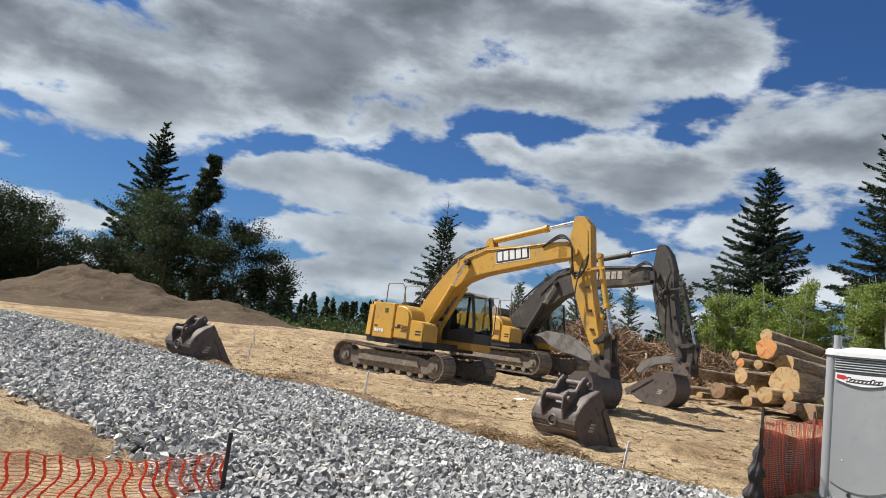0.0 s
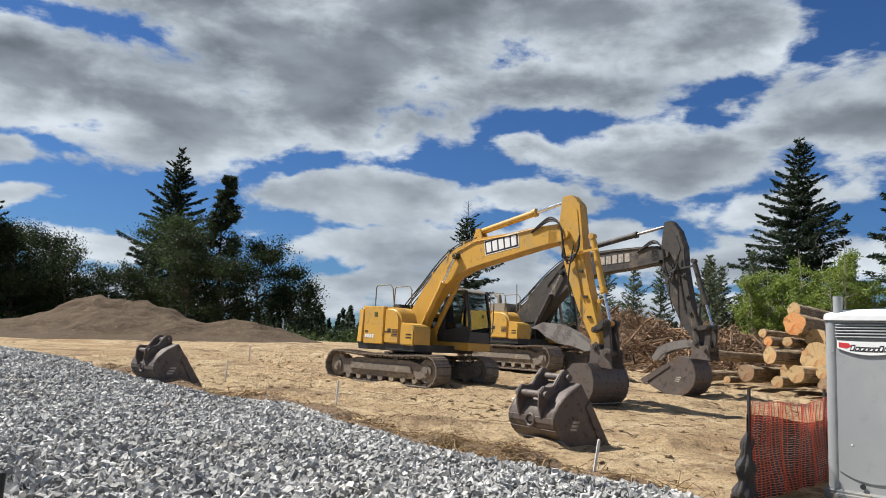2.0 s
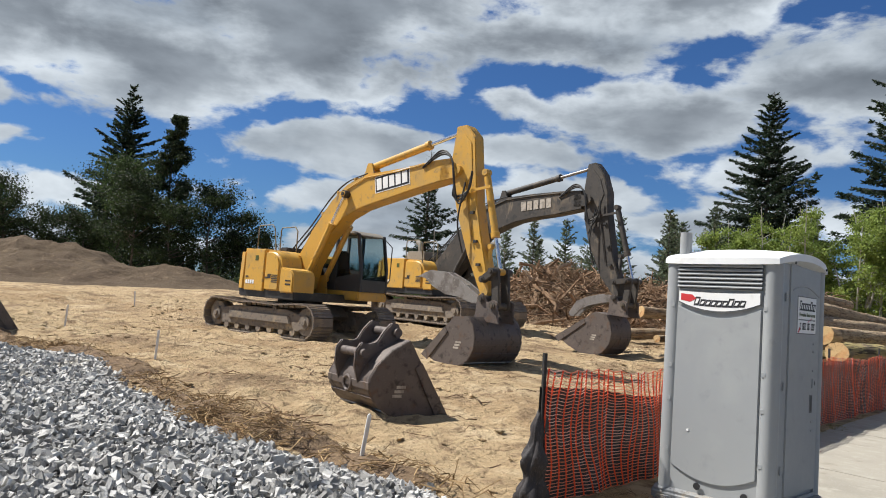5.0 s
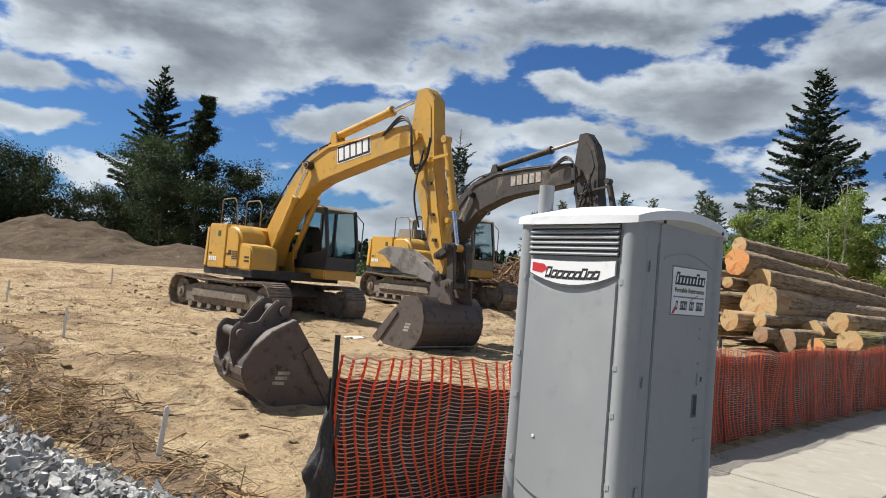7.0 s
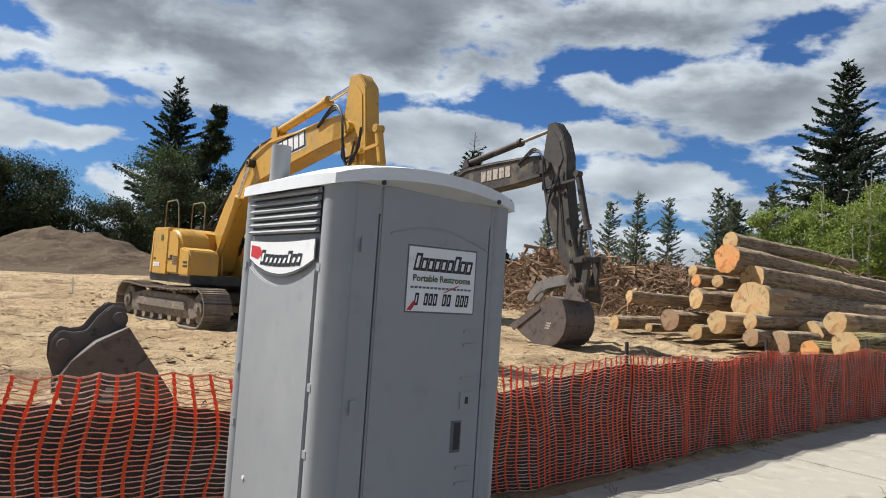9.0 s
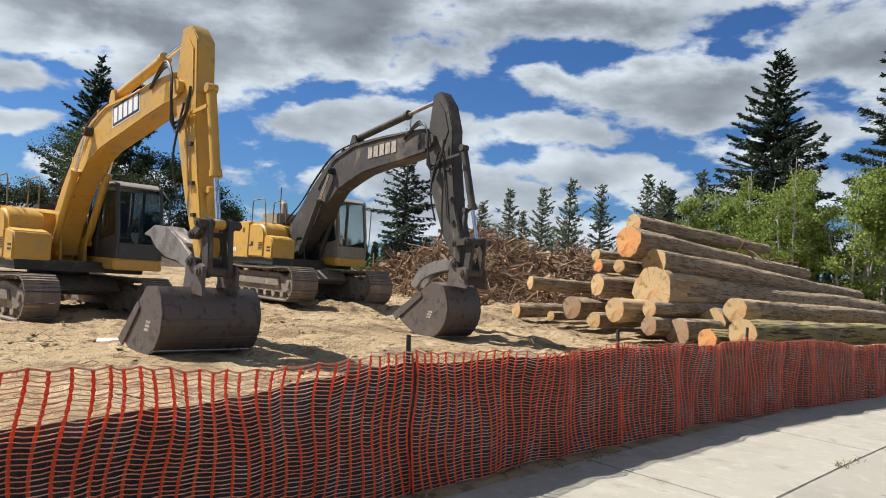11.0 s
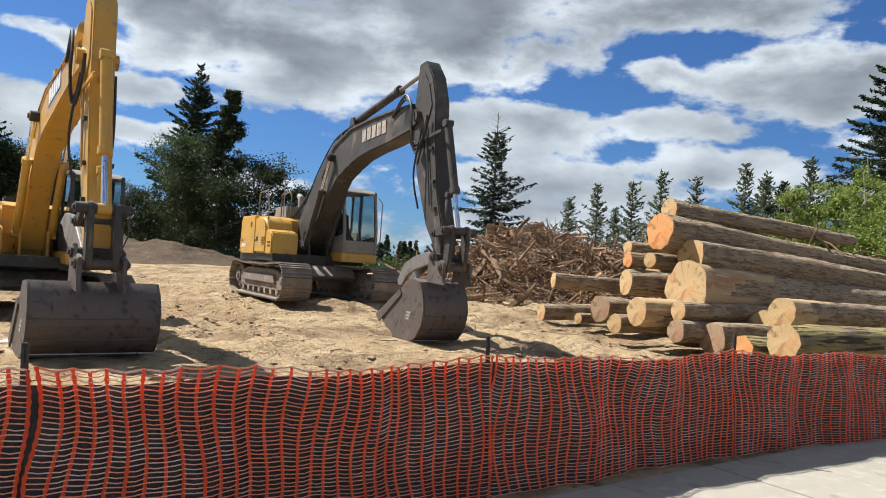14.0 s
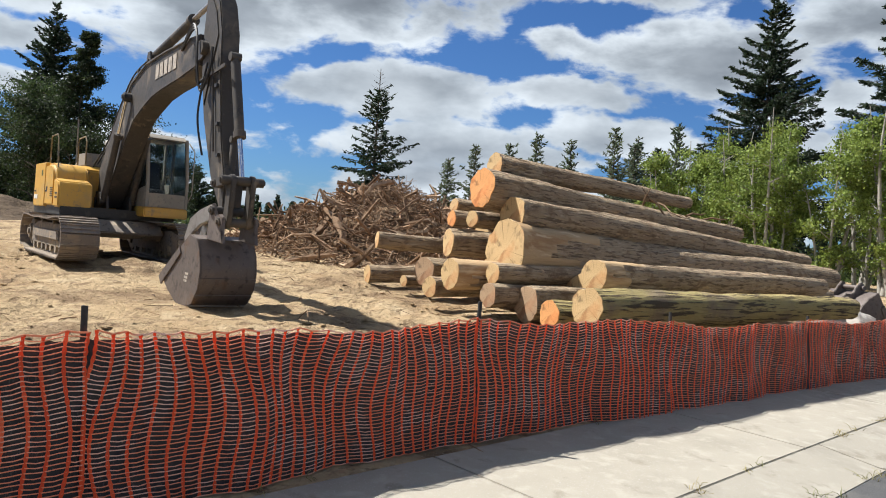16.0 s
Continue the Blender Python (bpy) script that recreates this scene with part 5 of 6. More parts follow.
    for sx in (-0.16, 0.2):
        part("roof_bolt", MB().tube([(sx * 2, -ry - 0.002, H + 0.01), (sx * 2, -ry - 0.01, H + 0.01)], 0.012, 8), BLACK, t)
    return t


make_toilet()

# ---- fence: stakes, black cloth and orange net ----
FENCE = [(4.72, 10.32), (6.5, 12.35), (8.5, 14.72), (10.61, 17.24), (12.85, 19.75), (15.1, 21.9), (17.7, 24.45), (20.6, 27.2), (24.0, 30.6), (28.2, 34.9)]


def fence_run(points, net_top, cloth_top, seed, name, label):
    rnd = random.Random(seed)
    fence = thing(name, label, "fence", kind="structure")
    for i, (x, y) in enumerate(points):
        z = gz(x, y)
        lean = (rnd.uniform(-0.03, 0.03), rnd.uniform(-0.03, 0.03))
        mb = MB()
        h = net_top + rnd.uniform(0.12, 0.19)
        for a, b in (((-0.019, 0.019), (-0.004, 0.004)), ((-0.004, 0.004), (-0.004, 0.03))):
            mb.box(a[0], a[1], b[0], b[1], -0.1, h, pose(x, y, z, 0, 0, 40) @ Matrix(((1, 0, lean[0], 0), (0, 1, lean[1], 0), (0, 0, 1, 0), (0, 0, 0, 1))))
        part("stake", mb, POST, fence, "dark steel fence stake", smooth=0)
    for i in range(len(points) - 1):
        (x0, y0), (x1, y1) = points[i], points[i + 1]
        L = math.hypot(x1 - x0, y1 - y0)
        ux, uy = (x1 - x0) / L, (y1 - y0) / L
        nx, ny = uy, -ux  # towards the road
        ph = [rnd.uniform(0, 6.28) for _ in range(6)]

        zline = land(np.array([x0 + (x1 - x0) * k / 40 for k in range(41)]), np.array([y0 + (y1 - y0) * k / 40 for k in range(41)])).tolist()

        def spot(s, h, off=0.0):
            """A place on the run: s along it, h its share of the height."""
            sag = math.sin(math.pi * min(1, max(0, s / L))) ** 0.8
            w = off + 0.035 * math.sin(s * 5.1 + ph[0] + 1.6 * h) * sag + 0.022 * math.sin(s * 11.3 + ph[1] - 2.2 * h) * sag + 0.10 * (1 - h) ** 2 * (0.6 + 0.4 * math.sin(s * 2 + ph[3]))
            drop = 0.07 * sag + 0.03 * math.sin(s * 2.7 + ph[2]) * sag
            x, y = x0 + ux * s + nx * w, y0 + uy * s + ny * w
            return x, y, 0.5 * zline[min(40, max(0, round(40 * s / L)))], drop

        if cloth_top:
            n, mrows = max(4, int(L / 0.09)), 12
            mb = MB()
            for j in range(mrows + 1):
                for k in range(n + 1):
                    s, h = -0.035 + (L + 0.07) * k / n, j / mrows
                    x, y, z, d = spot(s, h * 0.95, -0.03)
                    c0, c1 = cloth_top[min(i, len(cloth_top) - 1)], cloth_top[min(i + 1, len(cloth_top) - 1)]
                    mb.v.append((x, y, z + (0.01 if j else -0.10) + h * (c0 + (c1 - c0) * float(smooth01(s / L)) - 0.5 * d)))
            c = len(mb.v)
            mb.v += [(a - nx * 0.004, b - ny * 0.004, q) for a, b, q in mb.v]
            for j in range(mrows):
                for k in range(n):
                    q = (j * (n + 1) + k, j * (n + 1) + k + 1, (j + 1) * (n + 1) + k + 1, (j + 1) * (n + 1) + k)
                    mb.f += [q, tuple(p + c for p in reversed(q))]
            part("silt_cloth", mb, FABRIC, fence, "black woven silt cloth", smooth=180)
        # net: broad upright straps, thin lengthwise strands
        rows = 2 * int(net_top / 0.058)
        n = max(2, int(L / 0.105))
        step = L / n
        straps, strands = MB(), MB()
        grid = []
        for k in range(n + 1):
            col = []
            sk = step * k + rnd.uniform(-0.008, 0.008)
            bend = 0.05 * math.sin(0.35 * k + ph[5])
            for j in range(rows + 1):
                h = j / rows
                s = min(L, max(0, sk + bend * math.sin(3.0 * h + ph[4]) + 0.03 * math.sin(7 * h + ph[5] + 0.3 * k)))
                x, y, z, d = spot(s, h, 0.012)
                col.append(Vector((x, y, z + 0.02 + h * (net_top - 0.9 * d - 0.02 * (k % 2)))))
            grid.append(col)
        side = Vector((ux, uy, 0))
        out = Vector((nx, ny, 0)) * 0.003
        for col in grid:
            one = MB() if i < 5 and cloth_top else straps
            base = len(one.v)
            for j, p in enumerate(col):
                wd = 0.014 if j % 2 == 0 else 0.0075
                one.v += [tuple(p - side * wd), tuple(p + side * wd), tuple(p + side * wd - out), tuple(p - side * wd - out)]
            for j in range(rows):
                b = base + 4 * j
                for k in range(4):
                    one.f.append((b + k, b + (k + 1) % 4, b + 4 + (k + 1) % 4, b + 4 + k))
            if one is not straps:
                part("net_strap", one, NET, fence, smooth=0)
        for j in range(rows + 1):
            for k in range(n):
                a, b = grid[k][j], grid[k + 1][j]
                mid = (a + b) / 2 - Vector((0, 0, rnd.uniform(-0.003, 0.009)))
                for p, q in ((a, mid), (mid, b)):
                    up = Vector((0, 0, 0.0032 if j < rows else 0.006))
                    m = len(strands.v)
                    strands.v += [tuple(p - up), tuple(q - up), tuple(q + up), tuple(p + up), tuple(p - up - out), tuple(q - up - out), tuple(q + up - out), tuple(p + up - out)]
                    strands.f += [(m, m + 1, m + 2, m + 3), (m + 7, m + 6, m + 5, m + 4), (m + 3, m + 2, m + 6, m + 7), (m + 1, m, m + 4, m + 5)]
        if straps.v:
            tagged(part("net", straps, NET, fence, "orange plastic net straps", smooth=0), kind="stuff")
        tagged(part("net_weave", strands, TIE, fence, "thin faded orange net strands", smooth=0), kind="stuff")
    return fence


fence_run(FENCE, 1.12, (0.97, 0.80, 1.02, 1.06, 1.08), 3, "safety_fence", "orange safety net over black silt cloth on steel stakes")
fence_run([(-1.58, 6.4), (-3.2, 5.35), (-5.2, 4.1)], 0.42, 0, 5, "low_safety_fence", "low sagging orange safety net on dark stakes")


def cloth_end():
    """The loose black cloth bunched round the fence's first stake."""
    mb = MB()
    n, rows = 26, 16
    x0, y0 = FENCE[0]
    z0 = gz(x0, y0)
    for j in range(rows + 1):
        h = j / rows
        for k in range(n):
            t = 2 * math.pi * k / n
            r = (0.025 + 0.11 * (1 - h) ** 0.6 * (0.75 + 0.25 * math.sin(17 * h))) * (1 + 0.28 * math.sin(3 * t + 9 * h) + 0.18 * math.sin(7 * t - 11 * h))
            mb.v.append((x0 - 0.07 + 0.05 * h + r * math.cos(t), y0 + 0.02 + 0.8 * r * math.sin(t), z0 + 0.01 + 0.78 * h))
    for j in range(rows):
        for k in range(n):
            mb.f.append((j * n + k, j * n + (k + 1) % n, (j + 1) * n + (k + 1) % n, (j + 1) * n + k))
    mb.f += [tuple(range(n - 1, -1, -1)), tuple(rows * n + k for k in range(n))]
    tagged(part("loose_cloth", mb, FABRIC, smooth=180), "bunched end of black silt cloth at the fence stake", "silt cloth")


cloth_end()

# ---- loose buckets ----


def make_bucket(x, y, heading, s=1.0, half=0.62, z=None, label="rusty-brown loose excavator bucket lying on the soil"):
    b = thing("excavator_bucket", label, "bucket", pose(x, y, gz(x, y) - 0.02 if z is None else z, 0, 0, heading), group="loose buckets")
    outline = [(1.0, 0.0), (0.6, -0.01), (0.2, 0.0), (-0.15, 0.05), (-0.42, 0.17), (-0.58, 0.34), (-0.60, 0.50), (-0.48, 0.66), (-0.22, 0.84), (0.12, 0.98)]
    outline = [(0.76 * a * s, c * s) for a, c in outline]
    shell = bucket_parts(b, outline, None, half, STEEL, 0.04 * s, "shell")
    for k in (-1, 1):
        ear = [(-0.60, 0.40), (-0.70, 0.62), (-0.70, 0.82), (-0.60, 0.92), (-0.46, 0.90), (-0.32, 0.92), (-0.2, 1.06), (-0.06, 1.17), (0.08, 1.16), (0.15, 1.04), (0.1, 0.92), (-0.22, 0.80), (-0.48, 0.62)]
        ear = [(0.76 * a * s, c * s) for a, c in ear]
        ox = k * 0.24 * s
        plate = part("hinge_plate", MB().prism(ear, ox - 0.03, ox + 0.03), STEEL, b, bevel=0.015)
    for px, pz in ((-0.57, 0.79), (0.03, 1.05)):
        part("pin", MB().disc(0.76 * px * s, pz * s, -0.33 * s, 0.33 * s, 0.055 * s, 14), STEEL, b)
    part("lift_ring", MB().tube([(-0.46 * s, 0.10 * math.cos(t), 0.40 * s + 0.10 * math.sin(t)) for t in (2 * math.pi * k / 14 for k in range(15))], 0.025, 8), STEEL, b)
    part("cutting_edge", MB().box(0.52 * s, 0.80 * s, -half - 0.02, half + 0.02, -0.01, 0.045), WORN, b, "worn bright cutting edge", bevel=0.008)
    return b


make_bucket(2.90, 14.60, 38, 1.12, 0.54, z=gz(2.9, 14.6) - 0.07)
make_bucket(-5.96, 18.95, 47, 1.0, 0.62, label="dusty loose excavator bucket lying beside the gravel")
make_bucket(22.3, 33.2, 25, 1.15, 0.7, label="grey loose bucket lying beyond the log stack")

# ---- log stack ----


def make_log(end, r, length, heading, tilt=0.0, mat=BARK, cut=CUTPALE, taper=0.8, seed=0, label="", burl=0.0, peel=0.0):
    """A felled trunk: local x runs from its sawn butt along the axis."""
    rnd = np.random.RandomState(seed + 11)
    log = thing("log", label or "felled log with rough bark and sawn pale end", "log", pose(*end, 0, -tilt, heading), group="stacked logs")
    seg, n = 30, max(8, int(length / 0.16))
    mb = MB()
    ph = rnd.rand(8) * 6.28
    for i in range(n + 1):
        x = length * i / n
        base = r * (1 - (1 - taper) * i / n) * (1 + 0.16 * math.exp(-x / 0.5) * burl)
        cy = 0.05 * r * math.sin(x * 0.9 + ph[0]) + 0.03 * math.sin(x * 0.45 + ph[6]) * min(1, x)
        cz = 0.05 * r * math.sin(x * 0.7 + ph[1])
        knot = 0.10 * max(0, math.sin(x * 1.9 + ph[2])) ** 6
        for k in range(seg):
            t = 2 * math.pi * k / seg
            rr = base * (1 + 0.035 * math.sin(3 * t + ph[3]) + 0.03 * math.sin(5 * t + x + ph[4]) + 0.025 * math.sin(11 * t + 2.1 * x + ph[5]) + 0.028 * rnd.uniform(-1, 1) + knot * math.sin(t + ph[7]))
            mb.v.append((x, cy + rr * math.cos(t), cz + rr * math.sin(t)))
    for i in range(n):
        for k in range(seg):
            mb.f.append((i * seg + k, (i + 1) * seg + k, (i + 1) * seg + (k + 1) % seg, i * seg + (k + 1) % seg))
    if peel:
        bare, rest = MB(), MB()
        torn = [rnd.uniform(-0.25, 0.25) for _ in range(seg)]
        bare.v, rest.v = list(mb.v), list(mb.v)
        for q, f in enumerate(mb.f):
            i, k = divmod(q, seg)
            edge = peel * (1 + 0.5 * math.sin(2 * math.pi * k / seg + ph[3]) + 0.3 * math.sin(6 * math.pi * k / seg + ph[4])) + torn[k]
            (bare if length * i / n < edge else rest).f.append(f)
        part("peeled_butt", compact(bare), PEELED, log, "bare yellow wood where bark tore off", smooth=55)
        part("bark", compact(rest), mat, log, smooth=55)
    else:
        part("bark", mb, mat, log, smooth=55)
    for i, s in ((0, -1), (n, 1)):
        ring = mb.v[i * seg:(i + 1) * seg]
        c = (sum(p[0] for p in ring) / seg, sum(p[1] for p in ring) / seg, sum(p[2] for p in ring) / seg)
        face = MB()
        for q, w in ((1.0, 0.0), (0.985, 0.012), (0.6, 0.012 + 0.01 * rnd.rand()), (0.25, 0.014)):
            face.v += [(c[0] + s * w + 0.03 * (p[2] - c[2]) * rnd.uniform(0.8, 1.2), c[1] + q * (p[1] - c[1]), c[2] + q * (p[2] - c[2])) for p in ring]
        face.v.append((c[0] + s * 0.014, c[1], c[2]))
        for a in range(3):
            for k in range(seg):
                f = (a * seg + k, a * seg + (k + 1) % seg, (a + 1) * seg + (k + 1) % seg, (a + 1) * seg + k)
                face.f.append(f if s < 0 else f[::-1])
        for k in range(seg):
            f = (3 * seg + k, 3 * seg + (k + 1) % seg, 4 * seg)
            face.f.append(f if s < 0 else f[::-1])
        part("sawn_end", face, cut, log, "sawn end with growth rings", smooth=30)
    return log


LOG = 40
make_log((12.78, 28.25, 3.42), 0.24, 6.5, LOG, -2, taper=0.6, seed=1)
make_log((12.55, 27.75, 2.88), 0.40, 8.7, LOG - 1, -2.5, cut=CUTORANGE, taper=0.5, seed=2, label="thick felled log with orange sawn end atop the stack")
make_log((13.2, 27.55, 2.42), 0.36, 11.1, LOG, -2.5, taper=0.6, seed=3)
make_log((13.1, 27.25, 1.70), 0.50, 12.1, LOG - 1, -1, taper=0.6, seed=4, burl=1, peel=2.6, label="huge felled log with bark torn off the butt")
make_log((14.65, 25.7, 1.40), 0.28, 8.4, LOG + 3, -0.5, seed=5, taper=0.75, peel=0.5)
make_log((14.42, 24.5, 0.95), 0.32, 8.6, LOG + 1, 0, mat=MOSSY, seed=6, taper=0.75, label="felled log with moss-yellowed furrowed bark")
make_log((9.94, 30.2, 0.86), 0.21, 3.6, LOG - 8, 2, seed=7)
make_log((10.25, 29.4, 1.69), 0.19, 4.2, LOG - 18, -1, seed=8)
make_log((11.93, 28.3, 1.76), 0.29, 4.5, LOG - 14, 0, seed=9)
make_log((12.13, 26.6, 1.17), 0.29, 4.0, LOG - 2, 1, seed=10, peel=0.7)
make_log((11.4, 29.1, 1.08), 0.31, 5.0, LOG + 8, 0, cut=CUTBROWN, seed=11)
make_log((11.72, 27.1, 0.88), 0.20, 3.5, LOG + 6, 0, seed=12)
make_log((12.86, 26.2, 0.89), 0.22, 4.5, LOG, 0, cut=CUTBROWN, seed=13)
make_log((13.55, 26.3, 0.80), 0.33, 6.0, LOG - 2, 0, cut=CUTBROWN, seed=14)
make_log((13.9, 25.15, 0.72), 0.24, 5.0, LOG - 4, 0, mat=MOSSY, cut=CUTORANGE, seed=15)
make_log((12.92, 26.5, 1.27), 0.20, 5.0, LOG - 3, 0, seed=16)
make_log((11.95, 28.5, 2.26), 0.17, 4.5, LOG - 6, 0, cut=CUTORANGE, seed=17)
make_log((12.4, 27.95, 2.26), 0.17, 4.0, LOG + 4, 0, seed=18)
make_log((11.95, 29.0, 2.55), 0.16, 5.0, LOG - 4, -1, seed=19)
make_log((10.9, 29.6, 0.80), 0.13, 2.5, LOG + 5, 0, seed=20)
make_log((12.9, 28.9, 1.15), 0.40, 8.0, LOG, 0, seed=21)
make_log((14.6, 27.2, 0.95), 0.40, 9.0, LOG, 0, seed=22)
make_log((12.6, 29.6, 1.85), 0.38, 8.0, LOG, 0, seed=23)


def broken_branch(x, y, z, d, length, r):
    """A splintered branch lying across the stacked logs."""
    c, d = Vector((x, y, z)), Vector(d).normalized()
    b = d.orthogonal().normalized() * length * 0.08
    ob = part("broken_branch", MB().tube([c - d * length / 2, c - d * length * 0.1 + b, c + d * length * 0.2 - b * 0.4, c + d * length / 2], [r, r * 0.9, r * 0.7, r * 0.3], 7), ROOTS, smooth=60)
    return tagged(ob, "splintered dry branch lying on the stacked logs", "branch", "branches on the logs")


for k, (q, up, d, L) in enumerate(((4.6, 0.34, (0.2, -0.5, 0.6), 0.9), (5.0, 0.36, (-0.5, -0.3, 0.5), 1.1), (5.4, 0.30, (0.6, -0.5, -0.35), 1.0), (6.6, 0.30, (0.7, 0.6, 0.15), 0.8), (7.4, 0.28, (0.9, 0.3, 0.1), 0.7))):
    broken_branch(12.55 + q * 0.777 + 0.12, 27.75 + q * 0.629 - 0.12, 2.88 - 0.044 * q + up, d, L, 0.028)


def boulder(x, y, r, seed, label):
    bm = bmesh.new()
    bmesh.ops.create_icosphere(bm, subdivisions=3, radius=1)
    for v in bm.verts:
        k = 1 + 0.28 * noise.noise(v.co * 1.4 + Vector((seed, 0, 0))) + 0.08 * noise.noise(v.co * 4 + Vector((0, seed, 0)))
        v.co = Vector((v.co.x * 1.15, v.co.y, v.co.z * 0.72)) * k * r
    me = bpy.data.meshes.new("boulder")
    bm.to_mesh(me)
    bm.free()
    ob = part("boulder", me, ROCK, smooth=60)
    ob.location = (x, y, gz(x, y) + r * 0.5)
    return tagged(ob, label, "boulder", "boulders by the logs")


boulder(21.4, 31.3, 0.55, 1, "pale rounded boulder at the end of the log stack")
boulder(20.6, 31.4, 0.32, 5, "small pale boulder at the end of the log stack")
boulder(24.5, 34.5, 0.5, 9, "pale boulder beyond the log stack")

# ---- gravel ----


def gravel():
    """Crushed stones over the drive: irregular eight-cornered lumps of 6 to 16 cm."""
    rnd = np.random.RandomState(7)
    xs, ys = np.meshgrid(np.arange(-16, 6.5, 0.063), np.arange(3, 27.5, 0.063))
    x = (xs + rnd.uniform(-0.036, 0.036, xs.shape)).ravel()
    y = (ys + rnd.uniform(-0.036, 0.036, ys.shape)).ravel()
    d = inside(GRAVEL, x, y) + 0.35 * value_noise(x, y, 1.7, 3, seed=2)
    far = np.hypot(x, y)
    pave = inner(along(x, y)) - across(x, y)
    keep = (d + rnd.uniform(-0.22, 0.10, x.shape) > 0) & (pave > 0.05) & ((far < 16) | (rnd.rand(len(x)) < 0.62))
    x, y = x[keep], y[keep]
    n = len(x)
    z = land(x, y) + gravel_lift(x, y) + rnd.uniform(-0.015, 0.03, n)
    size = (0.018 + 0.027 * rnd.rand(n) ** 2.0)
    corners = np.array([(a, b, c) for c in (-1, 1) for a, b in ((-1, -1), (1, -1), (1, 1), (-1, 1))], float)
    p = corners[None] * (1 + rnd.uniform(-0.55, 0.30, (n, 8, 3))) * size[:, None, None] * np.array([1.25, 0.95, 0.52])
    q = rnd.normal(size=(n, 4))
    q[:, 1:3] *= 0.85
    q /= np.linalg.norm(q, axis=1)[:, None]
    w, i, j, k = q.T
    R = np.stack([1 - 2 * (j * j + k * k), 2 * (i * j - k * w), 2 * (i * k + j * w), 2 * (i * j + k * w), 1 - 2 * (i * i + k * k), 2 * (j * k - i * w), 2 * (i * k - j * w), 2 * (j * k + i * w), 1 - 2 * (i * i + j * j)], -1).reshape(n, 3, 3)
    p = np.einsum("nab,nvb->nva", R, p) + np.stack([x, y, z], -1)[:, None]
    f = np.array([(3, 2, 1), (3, 1, 0), (4, 5, 6), (4, 6, 7), (0, 1, 5), (0, 5, 4), (1, 2, 6), (1, 6, 5), (2, 3, 7), (2, 7, 6), (3, 0, 4), (3, 4, 7)])
    faces = (f[None] + 8 * np.arange(n)[:, None, None]).reshape(-1, 3)
    me = bpy.data.meshes.new("gravel")
    me.from_pydata(p.reshape(-1, 3), [], faces)
    me.update()
    tagged(part("gravel", me, STONE, smooth=0), "grey crushed stone spread over the entrance drive", "gravel", kind="stuff")
    # dark sheet below the stones: the shade of their gaps is in its colour
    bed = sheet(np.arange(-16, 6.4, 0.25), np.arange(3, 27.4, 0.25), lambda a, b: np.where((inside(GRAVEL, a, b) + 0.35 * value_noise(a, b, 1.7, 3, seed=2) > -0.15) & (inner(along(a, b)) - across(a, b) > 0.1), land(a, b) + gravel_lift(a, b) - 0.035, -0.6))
    tagged(part("shaded_gravel_bed", bed, SHADEDBED, smooth=180), "bed under the gravel, coloured dark as the shade between stones", "gravel", kind="structure")


gravel()


def litter(name, label, mat, spots, count, length, thick, seed, flat=0.35):
    """Loose sticks or straw strewn round some spots: (x, y, radius, height)."""
    rnd = np.random.RandomState(seed)
    mb = MB()
    for cx, cy, rad, high in spots:
        for _ in range(count):
            t, q = rnd.rand() * 6.28, rad * rnd.rand() ** 0.7
            x, y = cx + q * math.cos(t), cy + q * math.sin(t)
            h = high * max(0, 1 - (q / rad) ** 2) * rnd.rand() ** 0.6
            L = float(length * (0.4 + rnd.rand()))
            d = Vector((rnd.normal(), rnd.normal(), flat * rnd.normal() * 0.6)).normalized()
            b = Vector((rnd.normal(), rnd.normal(), rnd.normal())) * float(L) * 0.12
            c = Vector((x, y, gz(x, y) + 0.01 + h))
            r = thick * (0.5 + rnd.rand())
            pts = [c - d * L / 2, c + b, c + d * L / 2]
            for p in pts:
                p.z = max(p.z, c.z - h - 0.005)
            mb.tube(pts, [r, r * 0.85, r * 0.5], 4, False)
    return tagged(part(name, mb, mat, smooth=0), label, "debris", kind="stuff")


litter("dry_straw", "heap of dry straw and roots at the gravel's edge", STRAW, [(2.1, 11.75, 0.55, 0.22), (1.2, 12.5, 0.5, 0.14), (0.6, 13.6, 0.7, 0.08), (-3.2, 17.4, 0.8, 0.15)], 260, 0.32, 0.005, 1)
litter("ground_sticks", "thin sticks and root bits strewn over the soil", ROOTS, [(6, 16, 6, 0), (0, 16, 5, 0), (9, 21, 6, 0), (4, 24, 9, 0), (1.4, 12.6, 1.2, 0.05), (10, 32, 6, 0.1)], 90, 0.35, 0.008, 2, 0.1)


